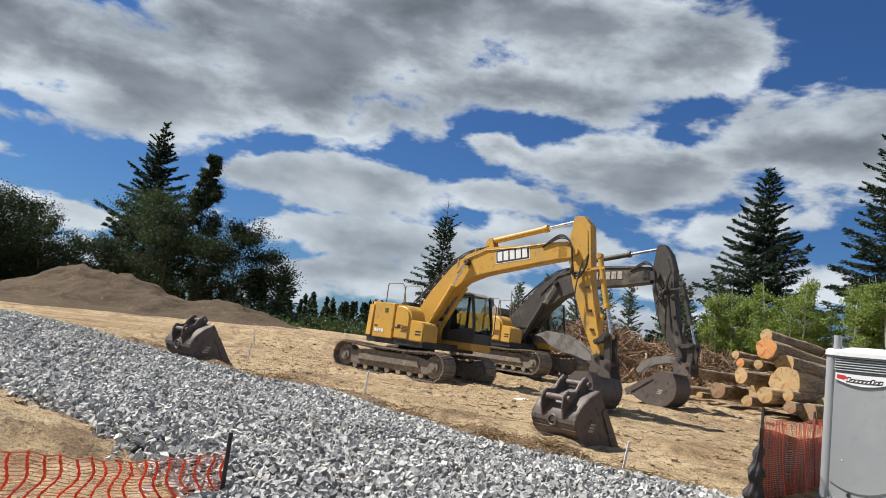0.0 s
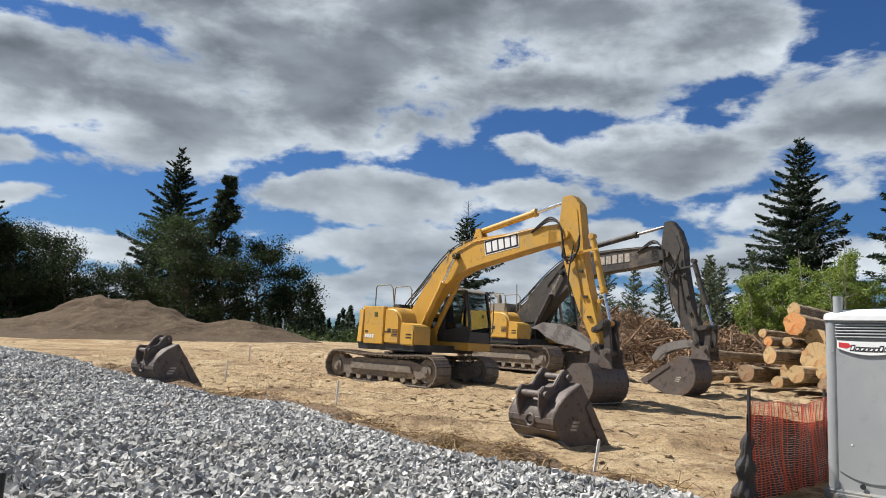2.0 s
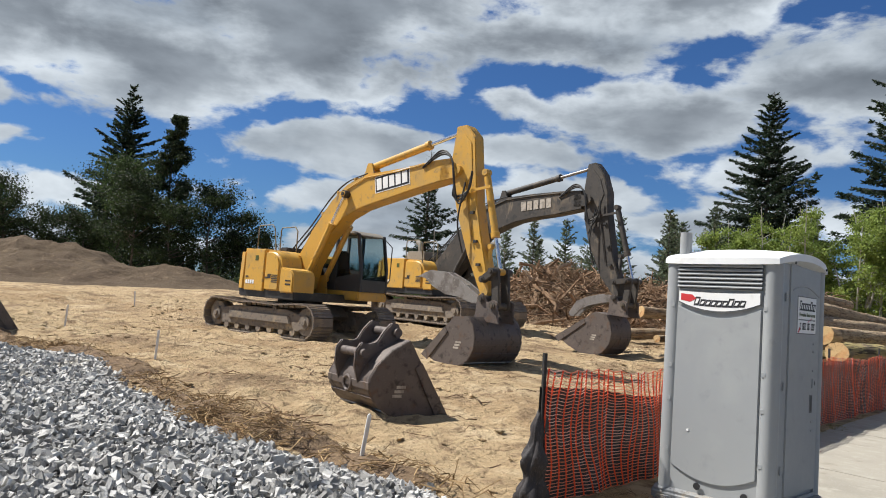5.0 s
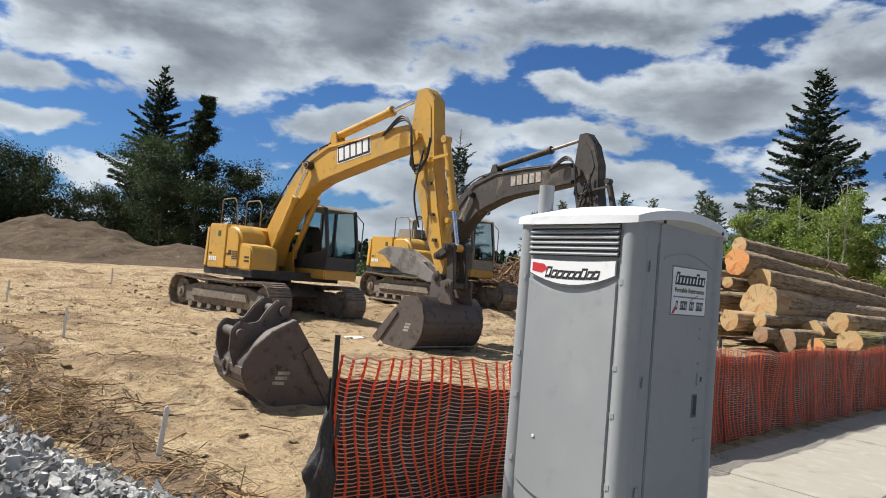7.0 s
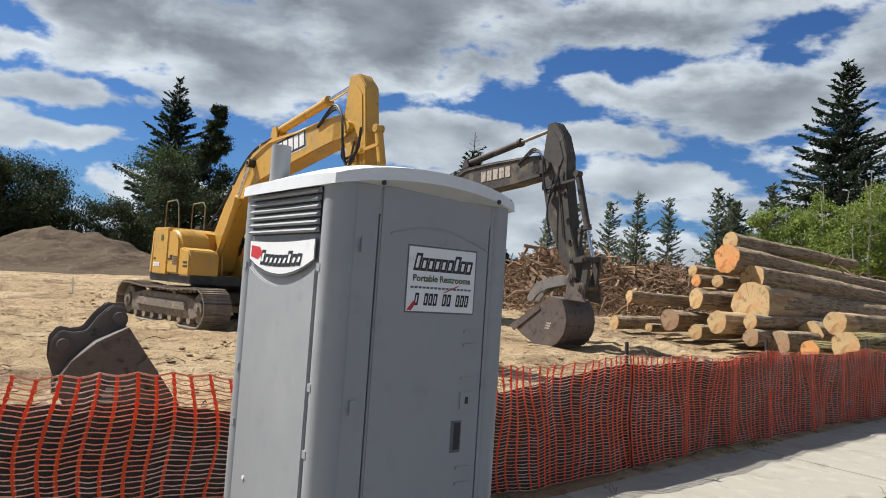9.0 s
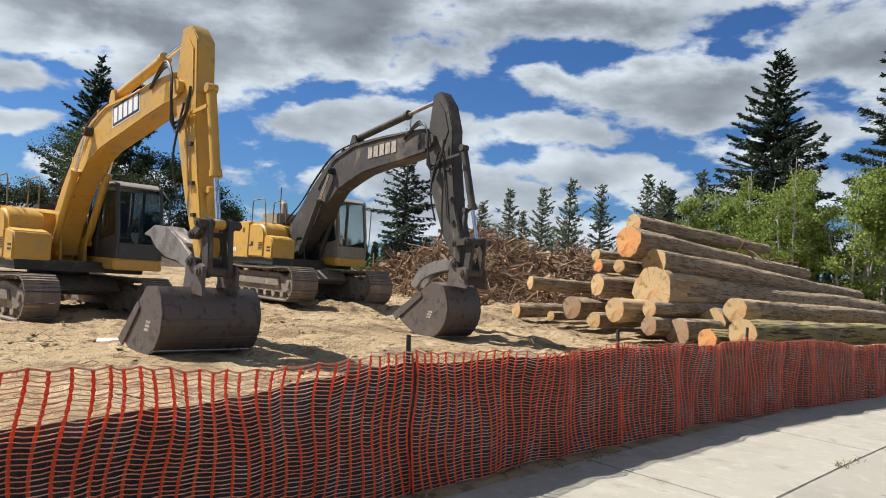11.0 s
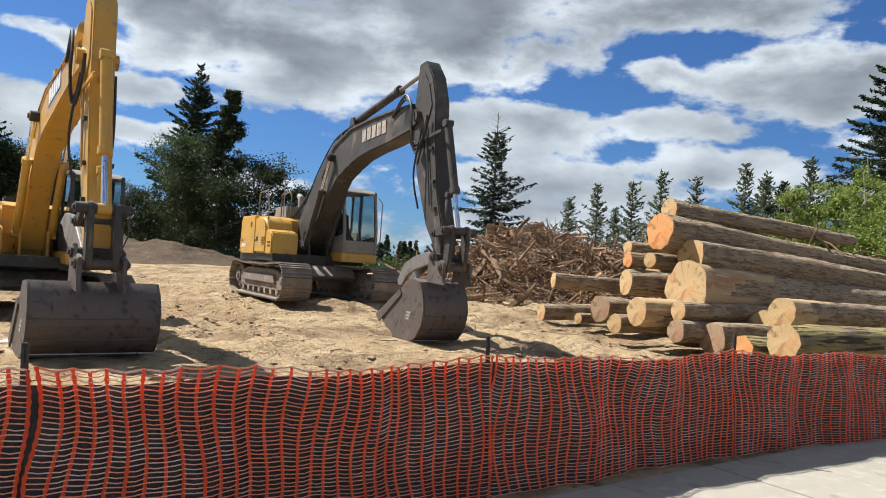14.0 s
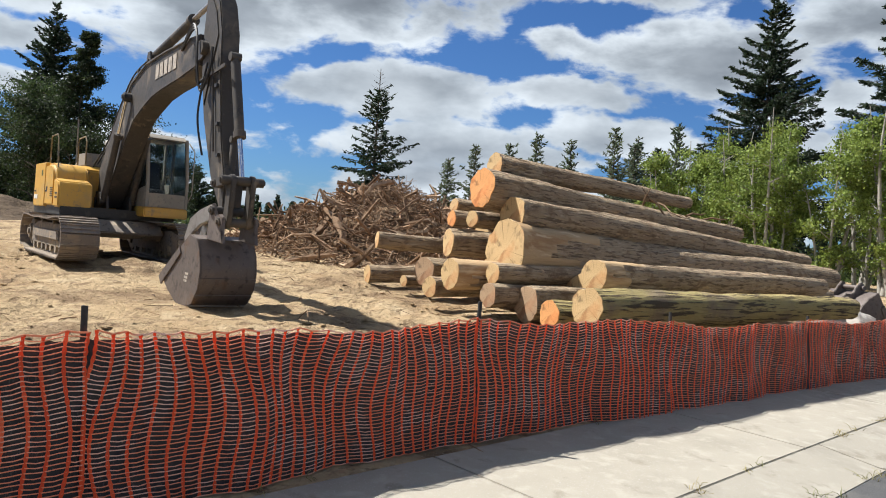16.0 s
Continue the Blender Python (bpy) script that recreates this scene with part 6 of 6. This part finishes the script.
def soil_windrow():
    """Dark rooty soil scraped up along the gravel's edge."""
    line = [(3.9, 10.55), (2.9, 11.4), (1.8, 12.2), (0.7, 13.4), (-0.6, 14.9), (-1.7, 16.5), (-3.4, 17.4), (-5.2, 18.2), (-7.4, 20.6), (-9.5, 23)]
    pts = []
    for (x0, y0), (x1, y1) in zip(line, line[1:]):
        pts += [(x0 + (x1 - x0) * k / 10, y0 + (y1 - y0) * k / 10) for k in range(10)]
    mb = MB()
    rows = 15
    for i, (x, y) in enumerate(pts):
        qx, qy = pts[min(i + 1, len(pts) - 1)][0] - pts[max(i - 1, 0)][0], pts[min(i + 1, len(pts) - 1)][1] - pts[max(i - 1, 0)][1]
        d = math.hypot(qx, qy)
        nx, ny = qy / d, -qx / d
        n1 = float(value_noise(x, y, 1.3, 3, seed=1))
        wide = 0.36 * (1 + 1.1 * n1)
        high = max(0.02, 0.11 + 0.14 * n1) * min(1, i / 4, (len(pts) - 1 - i) / 4)
        for j in range(rows):
            u = 2 * j / (rows - 1) - 1
            px, py = x + nx * wide * u, y + ny * wide * u
            lump = 0.06 * float(value_noise(px, py, 0.22, 3, seed=4))
            mb.v.append((px, py, gz(px, py) - 0.03 + (high + lump) * (1 - u * u)))
    for i in range(len(pts) - 1):
        for j in range(rows - 1):
            mb.f.append((i * rows + j, (i + 1) * rows + j, (i + 1) * rows + j + 1, i * rows + j + 1))
    tagged(part("soil_windrow", mb, TOPSOIL, smooth=180), "low ridge of dark rooty soil along the gravel", "soil")
    litter("windrow_roots", "tangled roots and straw in the scraped soil", STRAW, [(x, y, 0.45, 0.12) for x, y in pts[::5]], 45, 0.34, 0.006, 8)


soil_windrow()
litter("dry_weeds", "dry weeds and straw at the toilet's foot", STRAW, [(7.0, 10.28, 0.22, 0.1), (6.2, 10.35, 0.3, 0.03), (5.5, 10.75, 0.3, 0.03)], 60, 0.2, 0.003, 9)


def clods():
    """Lumps of soil churned up by the tracks."""
    rnd = np.random.RandomState(5)
    n = 9000
    x, y = rnd.uniform(-8, 18, n), rnd.uniform(9, 34, n)
    s = inner(along(x, y)) - across(x, y)
    keep = (s > 0.4) & (inside(GRAVEL, x, y) < 0.1) & (value_noise(x, y, 2.6, 3, seed=1) + rnd.uniform(-0.3, 0.3, n) > 0.08)
    x, y = x[keep], y[keep]
    n = len(x)
    size = 0.012 + 0.06 * rnd.rand(n) ** 4
    base = np.array([(1, 0, 0), (-1, 0, 0), (0, 1, 0), (0, -1, 0), (0, 0, 1), (0, 0, -1), (.6, .6, .5), (-.6, .6, .5), (-.6, -.6, .5), (.6, -.6, .5)], float)
    f = np.array([(0, 6, 9), (6, 2, 7), (7, 1, 8), (8, 3, 9), (4, 9, 6), (4, 6, 7), (4, 7, 8), (4, 8, 9), (5, 0, 3), (5, 2, 0), (5, 1, 2), (5, 3, 1), (0, 2, 6), (2, 1, 7), (1, 3, 8), (3, 0, 9)])
    p = base[None] * (1 + rnd.uniform(-0.35, 0.35, (n, 10, 3))) * size[:, None, None] * np.array([1.2, 1, 0.55])
    t = rnd.rand(n) * 6.28
    c, sn = np.cos(t), np.sin(t)
    p = np.stack([c[:, None] * p[..., 0] - sn[:, None] * p[..., 1], sn[:, None] * p[..., 0] + c[:, None] * p[..., 1], p[..., 2]], -1)
    p += np.stack([x, y, land(x, y) + size * 0.3], -1)[:, None]
    me = bpy.data.meshes.new("clods")
    me.from_pydata(p.reshape(-1, 3), [], (f[None] + 10 * np.arange(n)[:, None, None]).reshape(-1, 3))
    me.update()
    tagged(part("soil_clods", me, SAND, smooth=0), "lumps of churned sandy soil", "soil", kind="stuff")


clods()


def survey_stake(x, y, h, lean):
    ob = part("survey_stake", MB().box(-0.02, 0.02, -0.01, 0.01, -0.1, h).prism([(-0.02, h), (0.02, h), (0.0, h + 0.02)], -0.01, 0.01), STAKE, bevel=0.003)
    ob.matrix_basis = pose(x, y, gz(x, y), lean, lean * 0.7, 30)
    return tagged(ob, "white-painted wooden survey stake in the soil", "stake", "survey stakes")


survey_stake(-1.35, 17.1, 0.5, 2)
survey_stake(3.1, 11.3, 0.46, 6)
survey_stake(-6.6, 28, 0.5, -4)
survey_stake(-5.0, 20.8, 0.5, 3)
sheet_paper = part("paper_scrap", MB().prism([(-0.2, 0.0), (0.22, 0.02), (0.2, 0.035), (-0.18, 0.012)], -0.14, 0.15), WHITE)
sheet_paper.matrix_basis = pose(2.75, 20.9, gz(2.75, 20.9) + 0.01, 4, 0, 20)
tagged(sheet_paper, "scrap of white paper lying on the soil", "paper")

# ---- slash heap of roots and branches ----


def slash_heap():
    rnd = np.random.RandomState(21)

    def height(x, y):
        h = 2.35 * np.exp(-(((x - 8.4) / 2.7) ** 2 + ((y - 39.3) / 3.3) ** 2)) + 2.2 * np.exp(-(((x - 14) / 4.2) ** 2 + ((y - 39) / 3.6) ** 2)) + 0.5 * np.exp(-(((x - 5.4) / 1.6) ** 2 + ((y - 38.3) / 2) ** 2))
        return h * (1 + 0.22 * value_noise(x, y, 2.2, 2, seed=2))
    core = sheet(np.arange(-1, 26, 0.4), np.arange(31, 50, 0.4), lambda x, y: plain_land(x, y) - 0.3 + 0.9 * height(x, y) * (1 + 0.25 * value_noise(x, y, 1.5, 3, seed=3)))
    heap = thing("slash_heap", "tall heap of dry roots, stumps and branches", "brush pile")
    part("soil_core", core, TOPSOIL, heap, smooth=180)
    for nm, count, L0, L1, r0, r1 in (("branch_tangle", 4600, 0.35, 1.3, 0.008, 0.024), ("root_tangle", 1000, 0.6, 1.9, 0.022, 0.065), ("stump_tangle", 70, 0.9, 2.4, 0.07, 0.15)):
        mb = MB()
        made = 0
        while made < count:
            x, y = rnd.uniform(0.5, 21), rnd.uniform(33.5, 44)
            h = float(height(np.array(x), np.array(y)))
            if h < 0.12 or rnd.rand() > 0.25 + h:
                continue
            made += 1
            L = float(rnd.uniform(L0, L1))
            d = Vector((rnd.normal(), rnd.normal() * 0.8, rnd.normal() * 0.55 + 0.12)).normalized()
            c = Vector((x, y, float(plain_land(np.array(x), np.array(y))) - 0.15 + h * 0.95 + rnd.uniform(-0.05, 0.28)))
            bend = Vector((rnd.normal(), rnd.normal(), rnd.normal())) * float(L) * 0.13
            r = rnd.uniform(r0, r1)
            mb.tube([c - d * L / 2, c - d * L * 0.15 + bend, c + d * L * 0.2 + bend * 0.6, c + d * L / 2 - bend * 0.4], [r, r * 0.9, r * 0.7, r * 0.35], 5)
        tagged(part(nm, mb, ROOTS, heap, smooth=60), kind="stuff")
    return heap


slash_heap()

# ---- trees ----


def leaf_cloud(points, size, rnd, stretch=1.0, axis=None):
    """Small bent leaf sprays (two triangles each) round points, as arrays; along an axis if given."""
    n = len(points)
    a = rnd.normal(size=(n, 3)) if axis is None else axis + rnd.normal(size=(n, 3)) * 0.55
    a /= np.linalg.norm(a, axis=1)[:, None]
    b = np.cross(a, rnd.normal(size=(n, 3)))
    b /= np.linalg.norm(b, axis=1)[:, None]
    s = (size * (0.6 + 0.8 * rnd.rand(n)))[:, None]
    p = np.stack([points - a * s * stretch, points + b * s * 0.55, points + a * s * stretch, points - b * s * 0.55 + np.array([0, 0, -0.15]) * s], 1)
    return p


def conifer(x, y, h, base_r, seed, label, clear=0.12, dens=1.0, mat=NEEDLES, droop=0.35, ragged=0.25, bare_top=0.0, z=None, spray=0.13):
    rnd = np.random.RandomState(seed)
    z0 = (0.7 if z is None else z) - 0.1
    tree = thing("conifer", label, "tree", pose(x, y, z0), group="conifers")
    lean = rnd.normal(size=2) * 0.008 * h
    path = [(lean[0] * t * t, lean[1] * t * t, h * t) for t in np.linspace(0, 1, 8)]
    part("trunk", MB().tube(path, [max(0.03, h * 0.015 * (1 - 0.95 * t)) for t in np.linspace(0, 1, 8)], 8), TRUNK, tree)
    quads, limbs = [], MB()
    t = clear
    while t < 1 - 0.01:
        f = (t - clear) / (1 - clear)
        whorl = rnd.randint(5, 8)
        a0 = rnd.rand() * 6.28
        reach = base_r * (1 - f) ** 0.9 * (0.45 + 0.55 * min(1, f * 6 + 0.35)) + 0.22
        bare = f > 1 - bare_top
        for w in range(whorl):
            a = a0 + 6.283 * w / whorl + rnd.normal() * 0.25
            L = reach * (1 + ragged * rnd.normal())
            if L < 0.2:
                continue
            if rnd.rand() < 0.18:
                L *= 0.45
            up = 0.45 * f - droop * (1 - f) + 0.08 * rnd.normal()
            d = np.array([math.cos(a), math.sin(a), 0])
            side = np.array([-math.sin(a), math.cos(a), 0])
            tb = min(0.99, t + rnd.normal() * 0.010)
            root = np.array([lean[0] * tb * tb, lean[1] * tb * tb, h * tb])
            n = max(5, int(L ** 1.25 * 15 * dens)) if not bare else 0
            # a frond: twigs fan out from the limb, shorter towards its tip, and hang a little
            u = 0.12 + 0.9 * rnd.rand(n) ** 0.8
            hand = np.where(rnd.rand(n) < 0.5, -1.0, 1.0)
            off = rnd.rand(n) * 0.34 * L * np.clip(1.15 - u, 0.05, 1)
            pts = root + np.outer(u * L, d) + np.outer(hand * off, side)
            pts[:, 2] += up * u * L + 0.16 * L * u * u - 0.28 * off - 0.05 * L * rnd.rand(n) ** 2
            if n:
                way = np.outer(np.full(n, 0.8), d) + np.outer(hand * 0.55, side) + np.array([0, 0, up + 0.25 * f - 0.22])
                quads.append(leaf_cloud(pts, spray, rnd, 1.9, way))
            tip = root + d * L
            tip[2] += up * L + 0.16 * L
            if h > 5:
                limbs.tube([tuple(root), tuple((root + tip) / 2 + np.array([0, 0, -0.04 * L])), tuple(tip)], [0.010 * L + 0.012, 0.008 * L + 0.008, 0.006], 4, False)
        t += (0.016 + 0.012 * rnd.rand()) * (14 / max(h, 6)) ** 0.4 * (1.4 if bare else 1)
    q = np.concatenate(quads)
    n = len(q)
    me = bpy.data.meshes.new("crown")
    i = np.arange(n)[:, None] * 4
    me.from_pydata(q.reshape(-1, 3), [], np.concatenate([i + np.array([0, 1, 2]), i + np.array([0, 2, 3])]))
    me.update()
    part("crown", me, mat, tree, smooth=0)
    if limbs.v:
        tagged(part("branchwork", limbs, TRUNK, tree, smooth=60), kind="stuff")
    return tree


def broadleaf(x, y, h, wide, seed, label, mat=DARKLEAF, bark=TRUNK, leaves=9000, size=0.135, low=0.12, z=None, stems=1, spire=False):
    rnd = np.random.RandomState(seed)
    tree = thing("broadleaf_tree", label, "tree", pose(x, y, (0.7 if z is None else z) - 0.1), group="broadleaf trees")
    limbs = MB()
    clumps = []
    for sidx in range(stems):
        ox, oy = (rnd.normal(size=2) * wide * 0.28) if stems > 1 else (0, 0)
        sh = h * (1 if sidx == 0 else rnd.uniform(0.7, 0.98))
        sway = 0.012 if spire else 0.05
        top = np.array([ox + rnd.normal() * sway * h, oy + rnd.normal() * sway * h, sh * (1.0 if spire else 0.92)])
        root = np.array([ox * 0.3, oy * 0.3, 0.0])
        bow = rnd.normal(size=3) * 0.03 * h
        line = lambda t: root + (top - root) * t + bow * 4 * t * (1 - t)
        limbs.tube([tuple(line(t)) for t in np.linspace(0, 1, 7)], [max(0.02, sh * 0.013 * (1 - 0.9 * t)) for t in np.linspace(0, 1, 7)], 7)
        for b in range(int(16 / stems) + 8 + (int((4.2 if spire else 1.6) * h) if stems == 1 else 0)):
            t = low + (1 - low) * rnd.rand() ** 0.8
            a = rnd.rand() * 6.28
            f = (t - low) / (1 - low)
            L = wide * (0.35 + 0.65 * math.sin(math.pi * min(1, 0.22 + 0.72 * f))) * rnd.uniform(0.55, 1.1) * (1 if stems == 1 else 0.65)
            if spire:
                L = wide * (1.05 - f) * rnd.uniform(0.5, 1.15) + 0.2
            p0 = line(t if spire else t * 0.92)
            tip = p0 + np.array([math.cos(a) * L, math.sin(a) * L, L * rnd.uniform(0.1, 0.65)])
            tip[2] = min(tip[2], h)
            mid = (p0 + tip) / 2 + np.array([0, 0, 0.08 * L])
            limbs.tube([tuple(p0), tuple(mid), tuple(tip)], [0.011 * L + 0.02, 0.008 * L + 0.012, 0.008], 5, False)
            for c in range(4):
                u = rnd.uniform(0.35, 1.05)
                clumps.append((p0 + (tip - p0) * u + rnd.normal(size=3) * 0.10 * L, (0.12 + 0.13 * rnd.rand()) * (0.6 * L + 0.8 if spire else wide) * (0.9 if stems == 1 else 0.65)))
        if spire:
            for t in np.linspace(0.25, 0.98, 18):
                clumps.append((line(t) + rnd.normal(size=3) * 0.15, 0.12 + 0.9 * (1.02 - t)))
    per = leaves // len(clumps)
    pts = np.concatenate([c + rnd.normal(size=(per, 3)) * np.array([r, r, r * 0.7]) * 0.8 for c, r in clumps])
    pts = pts[pts[:, 2] > 0.05]
    q = leaf_cloud(pts, size, rnd, 0.8)
    n = len(q)
    me = bpy.data.meshes.new("crown")
    i = np.arange(n)[:, None] * 4
    me.from_pydata(q.reshape(-1, 3), [], np.concatenate([i + np.array([0, 1, 2]), i + np.array([0, 2, 3])]))
    me.update()
    part("crown", me, mat, tree, smooth=0)
    part("trunk", limbs, bark, tree, smooth=60)
    return tree


TALL = "tall dark fir at the clearing's edge"
conifer(-35.3, 87, 22.7, 5.6, 1, TALL, 0.12, 1.7)
conifer(-47.2, 70.1, 14.8, 3.6, 3, TALL, 0.12, 1.5)
conifer(-40.0, 92, 12, 2.6, 4, "slim dark fir behind the soil heap", 0.1)
conifer(0.0, 85, 17.4, 3.7, 6, "lone fir with bare dead top", 0.08, 0.8, ragged=0.4, bare_top=0.13, droop=0.42)
conifer(36.8, 84.4, 26.3, 7.0, 7, TALL, 0.12, 1.6)
conifer(44.0, 70, 30, 7.2, 8, TALL, 0.1, 1.5)
conifer(27.5, 86, 11.5, 3.2, 9, "dark fir behind the young trees", 0.1)
for k, (sx, sy, sh) in enumerate(((10.6, 70.9, 8.2), (13.2, 69, 8.3), (15.1, 66.2, 8.6), (17.6, 67, 8.4), (19.75, 60.3, 8.4), (21.5, 62.5, 7.8), (24.3, 63.5, 9.6), (8.2, 74, 7.4), (22.8, 70, 9.5), (12.0, 80, 7.2))):
    conifer(sx, sy, sh + 0.5, 1.35 + 0.15 * (k % 3), 30 + k, "young slender fir sapling", 0.06, 0.8, mat=SAPLING, ragged=0.3, spray=0.10, droop=-0.15)
conifer(-17.5, 84, 6.5, 2.2, 41, "small fir in the scrub", 0.05)
conifer(-44, 78, 10, 2.4, 42, "small dark fir at the wood's edge", 0.05)
W1 = "dense dark-green broadleaf tree at the clearing's edge"
for k, (bx, by, bh, bw, n) in enumerate(((-25.2, 77.5, 17.3, 3.9, 26000), (-31.5, 79, 14.5, 4.2, 15000), (-27.5, 74, 11.5, 3.6, 9000), (-20.5, 76, 11.0, 4.0, 10000), (-17.5, 78, 9.0, 3.6, 8000), (-22.5, 72, 9.0, 3.4, 8000),
                                         (-44.5, 72, 11.0, 4.6, 15000), (-50.5, 73, 12.5, 5.0, 15000), (-39.5, 74, 10.0, 3.0, 6000), (-56, 72, 12.5, 5.0, 13000), (-62, 70, 13, 5.5, 11000), (-33.5, 76, 8.0, 3.0, 6000), (-43.5, 76, 11.5, 4.6, 12000), (-47.5, 77, 12.0, 4.6, 12000), (-37.8, 78, 8.0, 3.4, 7000), (-54, 76, 12.5, 5, 12000))):
    broadleaf(bx, by, bh, bw, 50 + k, W1 if k != 8 else "thin-leaved broadleaf tree showing its limbs", mat=SCRUB if k == 1 else DARKLEAF, leaves=int(1.3 * n), low=0.1, size=0.115, spire=k == 0)
YOUNG = "young light-green alder with slender pale stems"
for k, (bx, by, bh, bw) in enumerate(((25.5, 58, 9.6, 2.6), (28.0, 55.5, 10.4, 2.7), (30.5, 54, 10.0, 2.6), (32.5, 51.5, 12.2, 2.4), (35.2, 51, 11.0, 2.8), (38, 49.5, 11.4, 3.0), (26.8, 61, 10.6, 2.6), (30, 60, 11.0, 2.8), (34, 57, 11.4, 3.0), (41, 50, 11.5, 3.2), (23.5, 61, 8.6, 2.4), (22.2, 58.5, 8.0, 2.2), (25, 63, 9.5, 2.5))):
    broadleaf(bx, by, bh, bw, 80 + k, YOUNG, FRESHLEAF, PALETRUNK, 12000, 0.092, 0.1, stems=4)


def scrub():
    """Low bushes along the foot of the woods."""
    rnd = np.random.RandomState(77)
    allq = []
    for _ in range(150):
        if rnd.rand() < 0.55:
            x = rnd.uniform(-66, -8)
            y = 71 + rnd.uniform(0, 16)
        else:
            x = rnd.uniform(-14, 46)
            y = 74 - 0.45 * max(0, x - 18) + rnd.uniform(0, 16)
        h = rnd.uniform(1.0, 2.6)
        n = 420
        p = rnd.normal(size=(n, 3)) * np.array([1.3, 1.3, 0.42]) * h * 0.6
        p[:, 2] = np.abs(p[:, 2]) * 1.3
        allq.append(leaf_cloud(p + np.array([x, y, 0.7]), 0.2, rnd, 0.8))
    q = np.concatenate(allq)
    me = bpy.data.meshes.new("scrub")
    i = np.arange(len(q))[:, None] * 4
    me.from_pydata(q.reshape(-1, 3), [], np.concatenate([i + np.array([0, 1, 2]), i + np.array([0, 2, 3])]))
    me.update()
    tagged(part("scrub", me, SCRUB, smooth=0), "low green bushes along the wood's edge", "bushes", kind="stuff")


scrub()


def far_woods():
    """Conifer woods on the far side, hundreds of small ragged crowns."""
    rnd = np.random.RandomState(99)
    allq = []
    for _ in range(620):
        az = radians(rnd.uniform(-62, 60))
        d = rnd.uniform(190, 300)
        x, y = d * math.sin(az), d * math.cos(az)
        h = rnd.uniform(7, 12.5) * d / 230
        n = 130
        t = rnd.rand(n) ** 0.8
        a = rnd.rand(n) * 6.28
        r = (1 - t) * h * 0.24 * rnd.uniform(0.5, 1.1, n) + 0.1
        p = np.stack([x + r * np.cos(a), y + r * np.sin(a), -1 + h * t], -1)
        allq.append(leaf_cloud(p, 0.95, rnd, 0.9))
    q = np.concatenate(allq)
    me = bpy.data.meshes.new("far_woods")
    i = np.arange(len(q))[:, None] * 4
    me.from_pydata(q.reshape(-1, 3), [], np.concatenate([i + np.array([0, 1, 2]), i + np.array([0, 2, 3])]))
    me.update()
    tagged(part("far_woods", me, NEEDLES, smooth=0), "dark conifer woods on the horizon", "woods", kind="stuff")


far_woods()


def verge():
    """Dry grass in the gutter and at the fence's foot."""
    rnd = np.random.RandomState(12)
    mb = MB()
    spots = [(rnd.uniform(17, 40), 2.36 + rnd.normal() * 0.05) for _ in range(420)] + [(rnd.uniform(17, 40), 1.69 + rnd.normal() * 0.01) for _ in range(70)] + [(rnd.uniform(9, 40), -0.02 + rnd.normal() * 0.07) for _ in range(90)]
    for a, v in spots:
        if math.sin(a * 2.1) + math.sin(a * 5.3) + rnd.normal() * 0.6 < 0.1:
            continue
        x, y = street(a, float(inner(a)) + v)
        z = -0.125 if v > 2 else -0.03 if v > 1 else 0.0
        for _ in range(7):
            dx, dy, h = rnd.normal() * 0.05, rnd.normal() * 0.05, rnd.uniform(0.015, 0.07)
            p = Vector((x + rnd.normal() * 0.04, y + rnd.normal() * 0.04, z))
            mb.tube([p, p + Vector((dx * 0.4, dy * 0.4, h * 0.8)), p + Vector((dx, dy, h))], [0.003, 0.0025, 0.001], 3, False)
    tagged(part("dry_grass", mb, DRYGRASS, smooth=0), "dry yellow grass in the gutter and along the fence", "grass", kind="stuff")


verge()
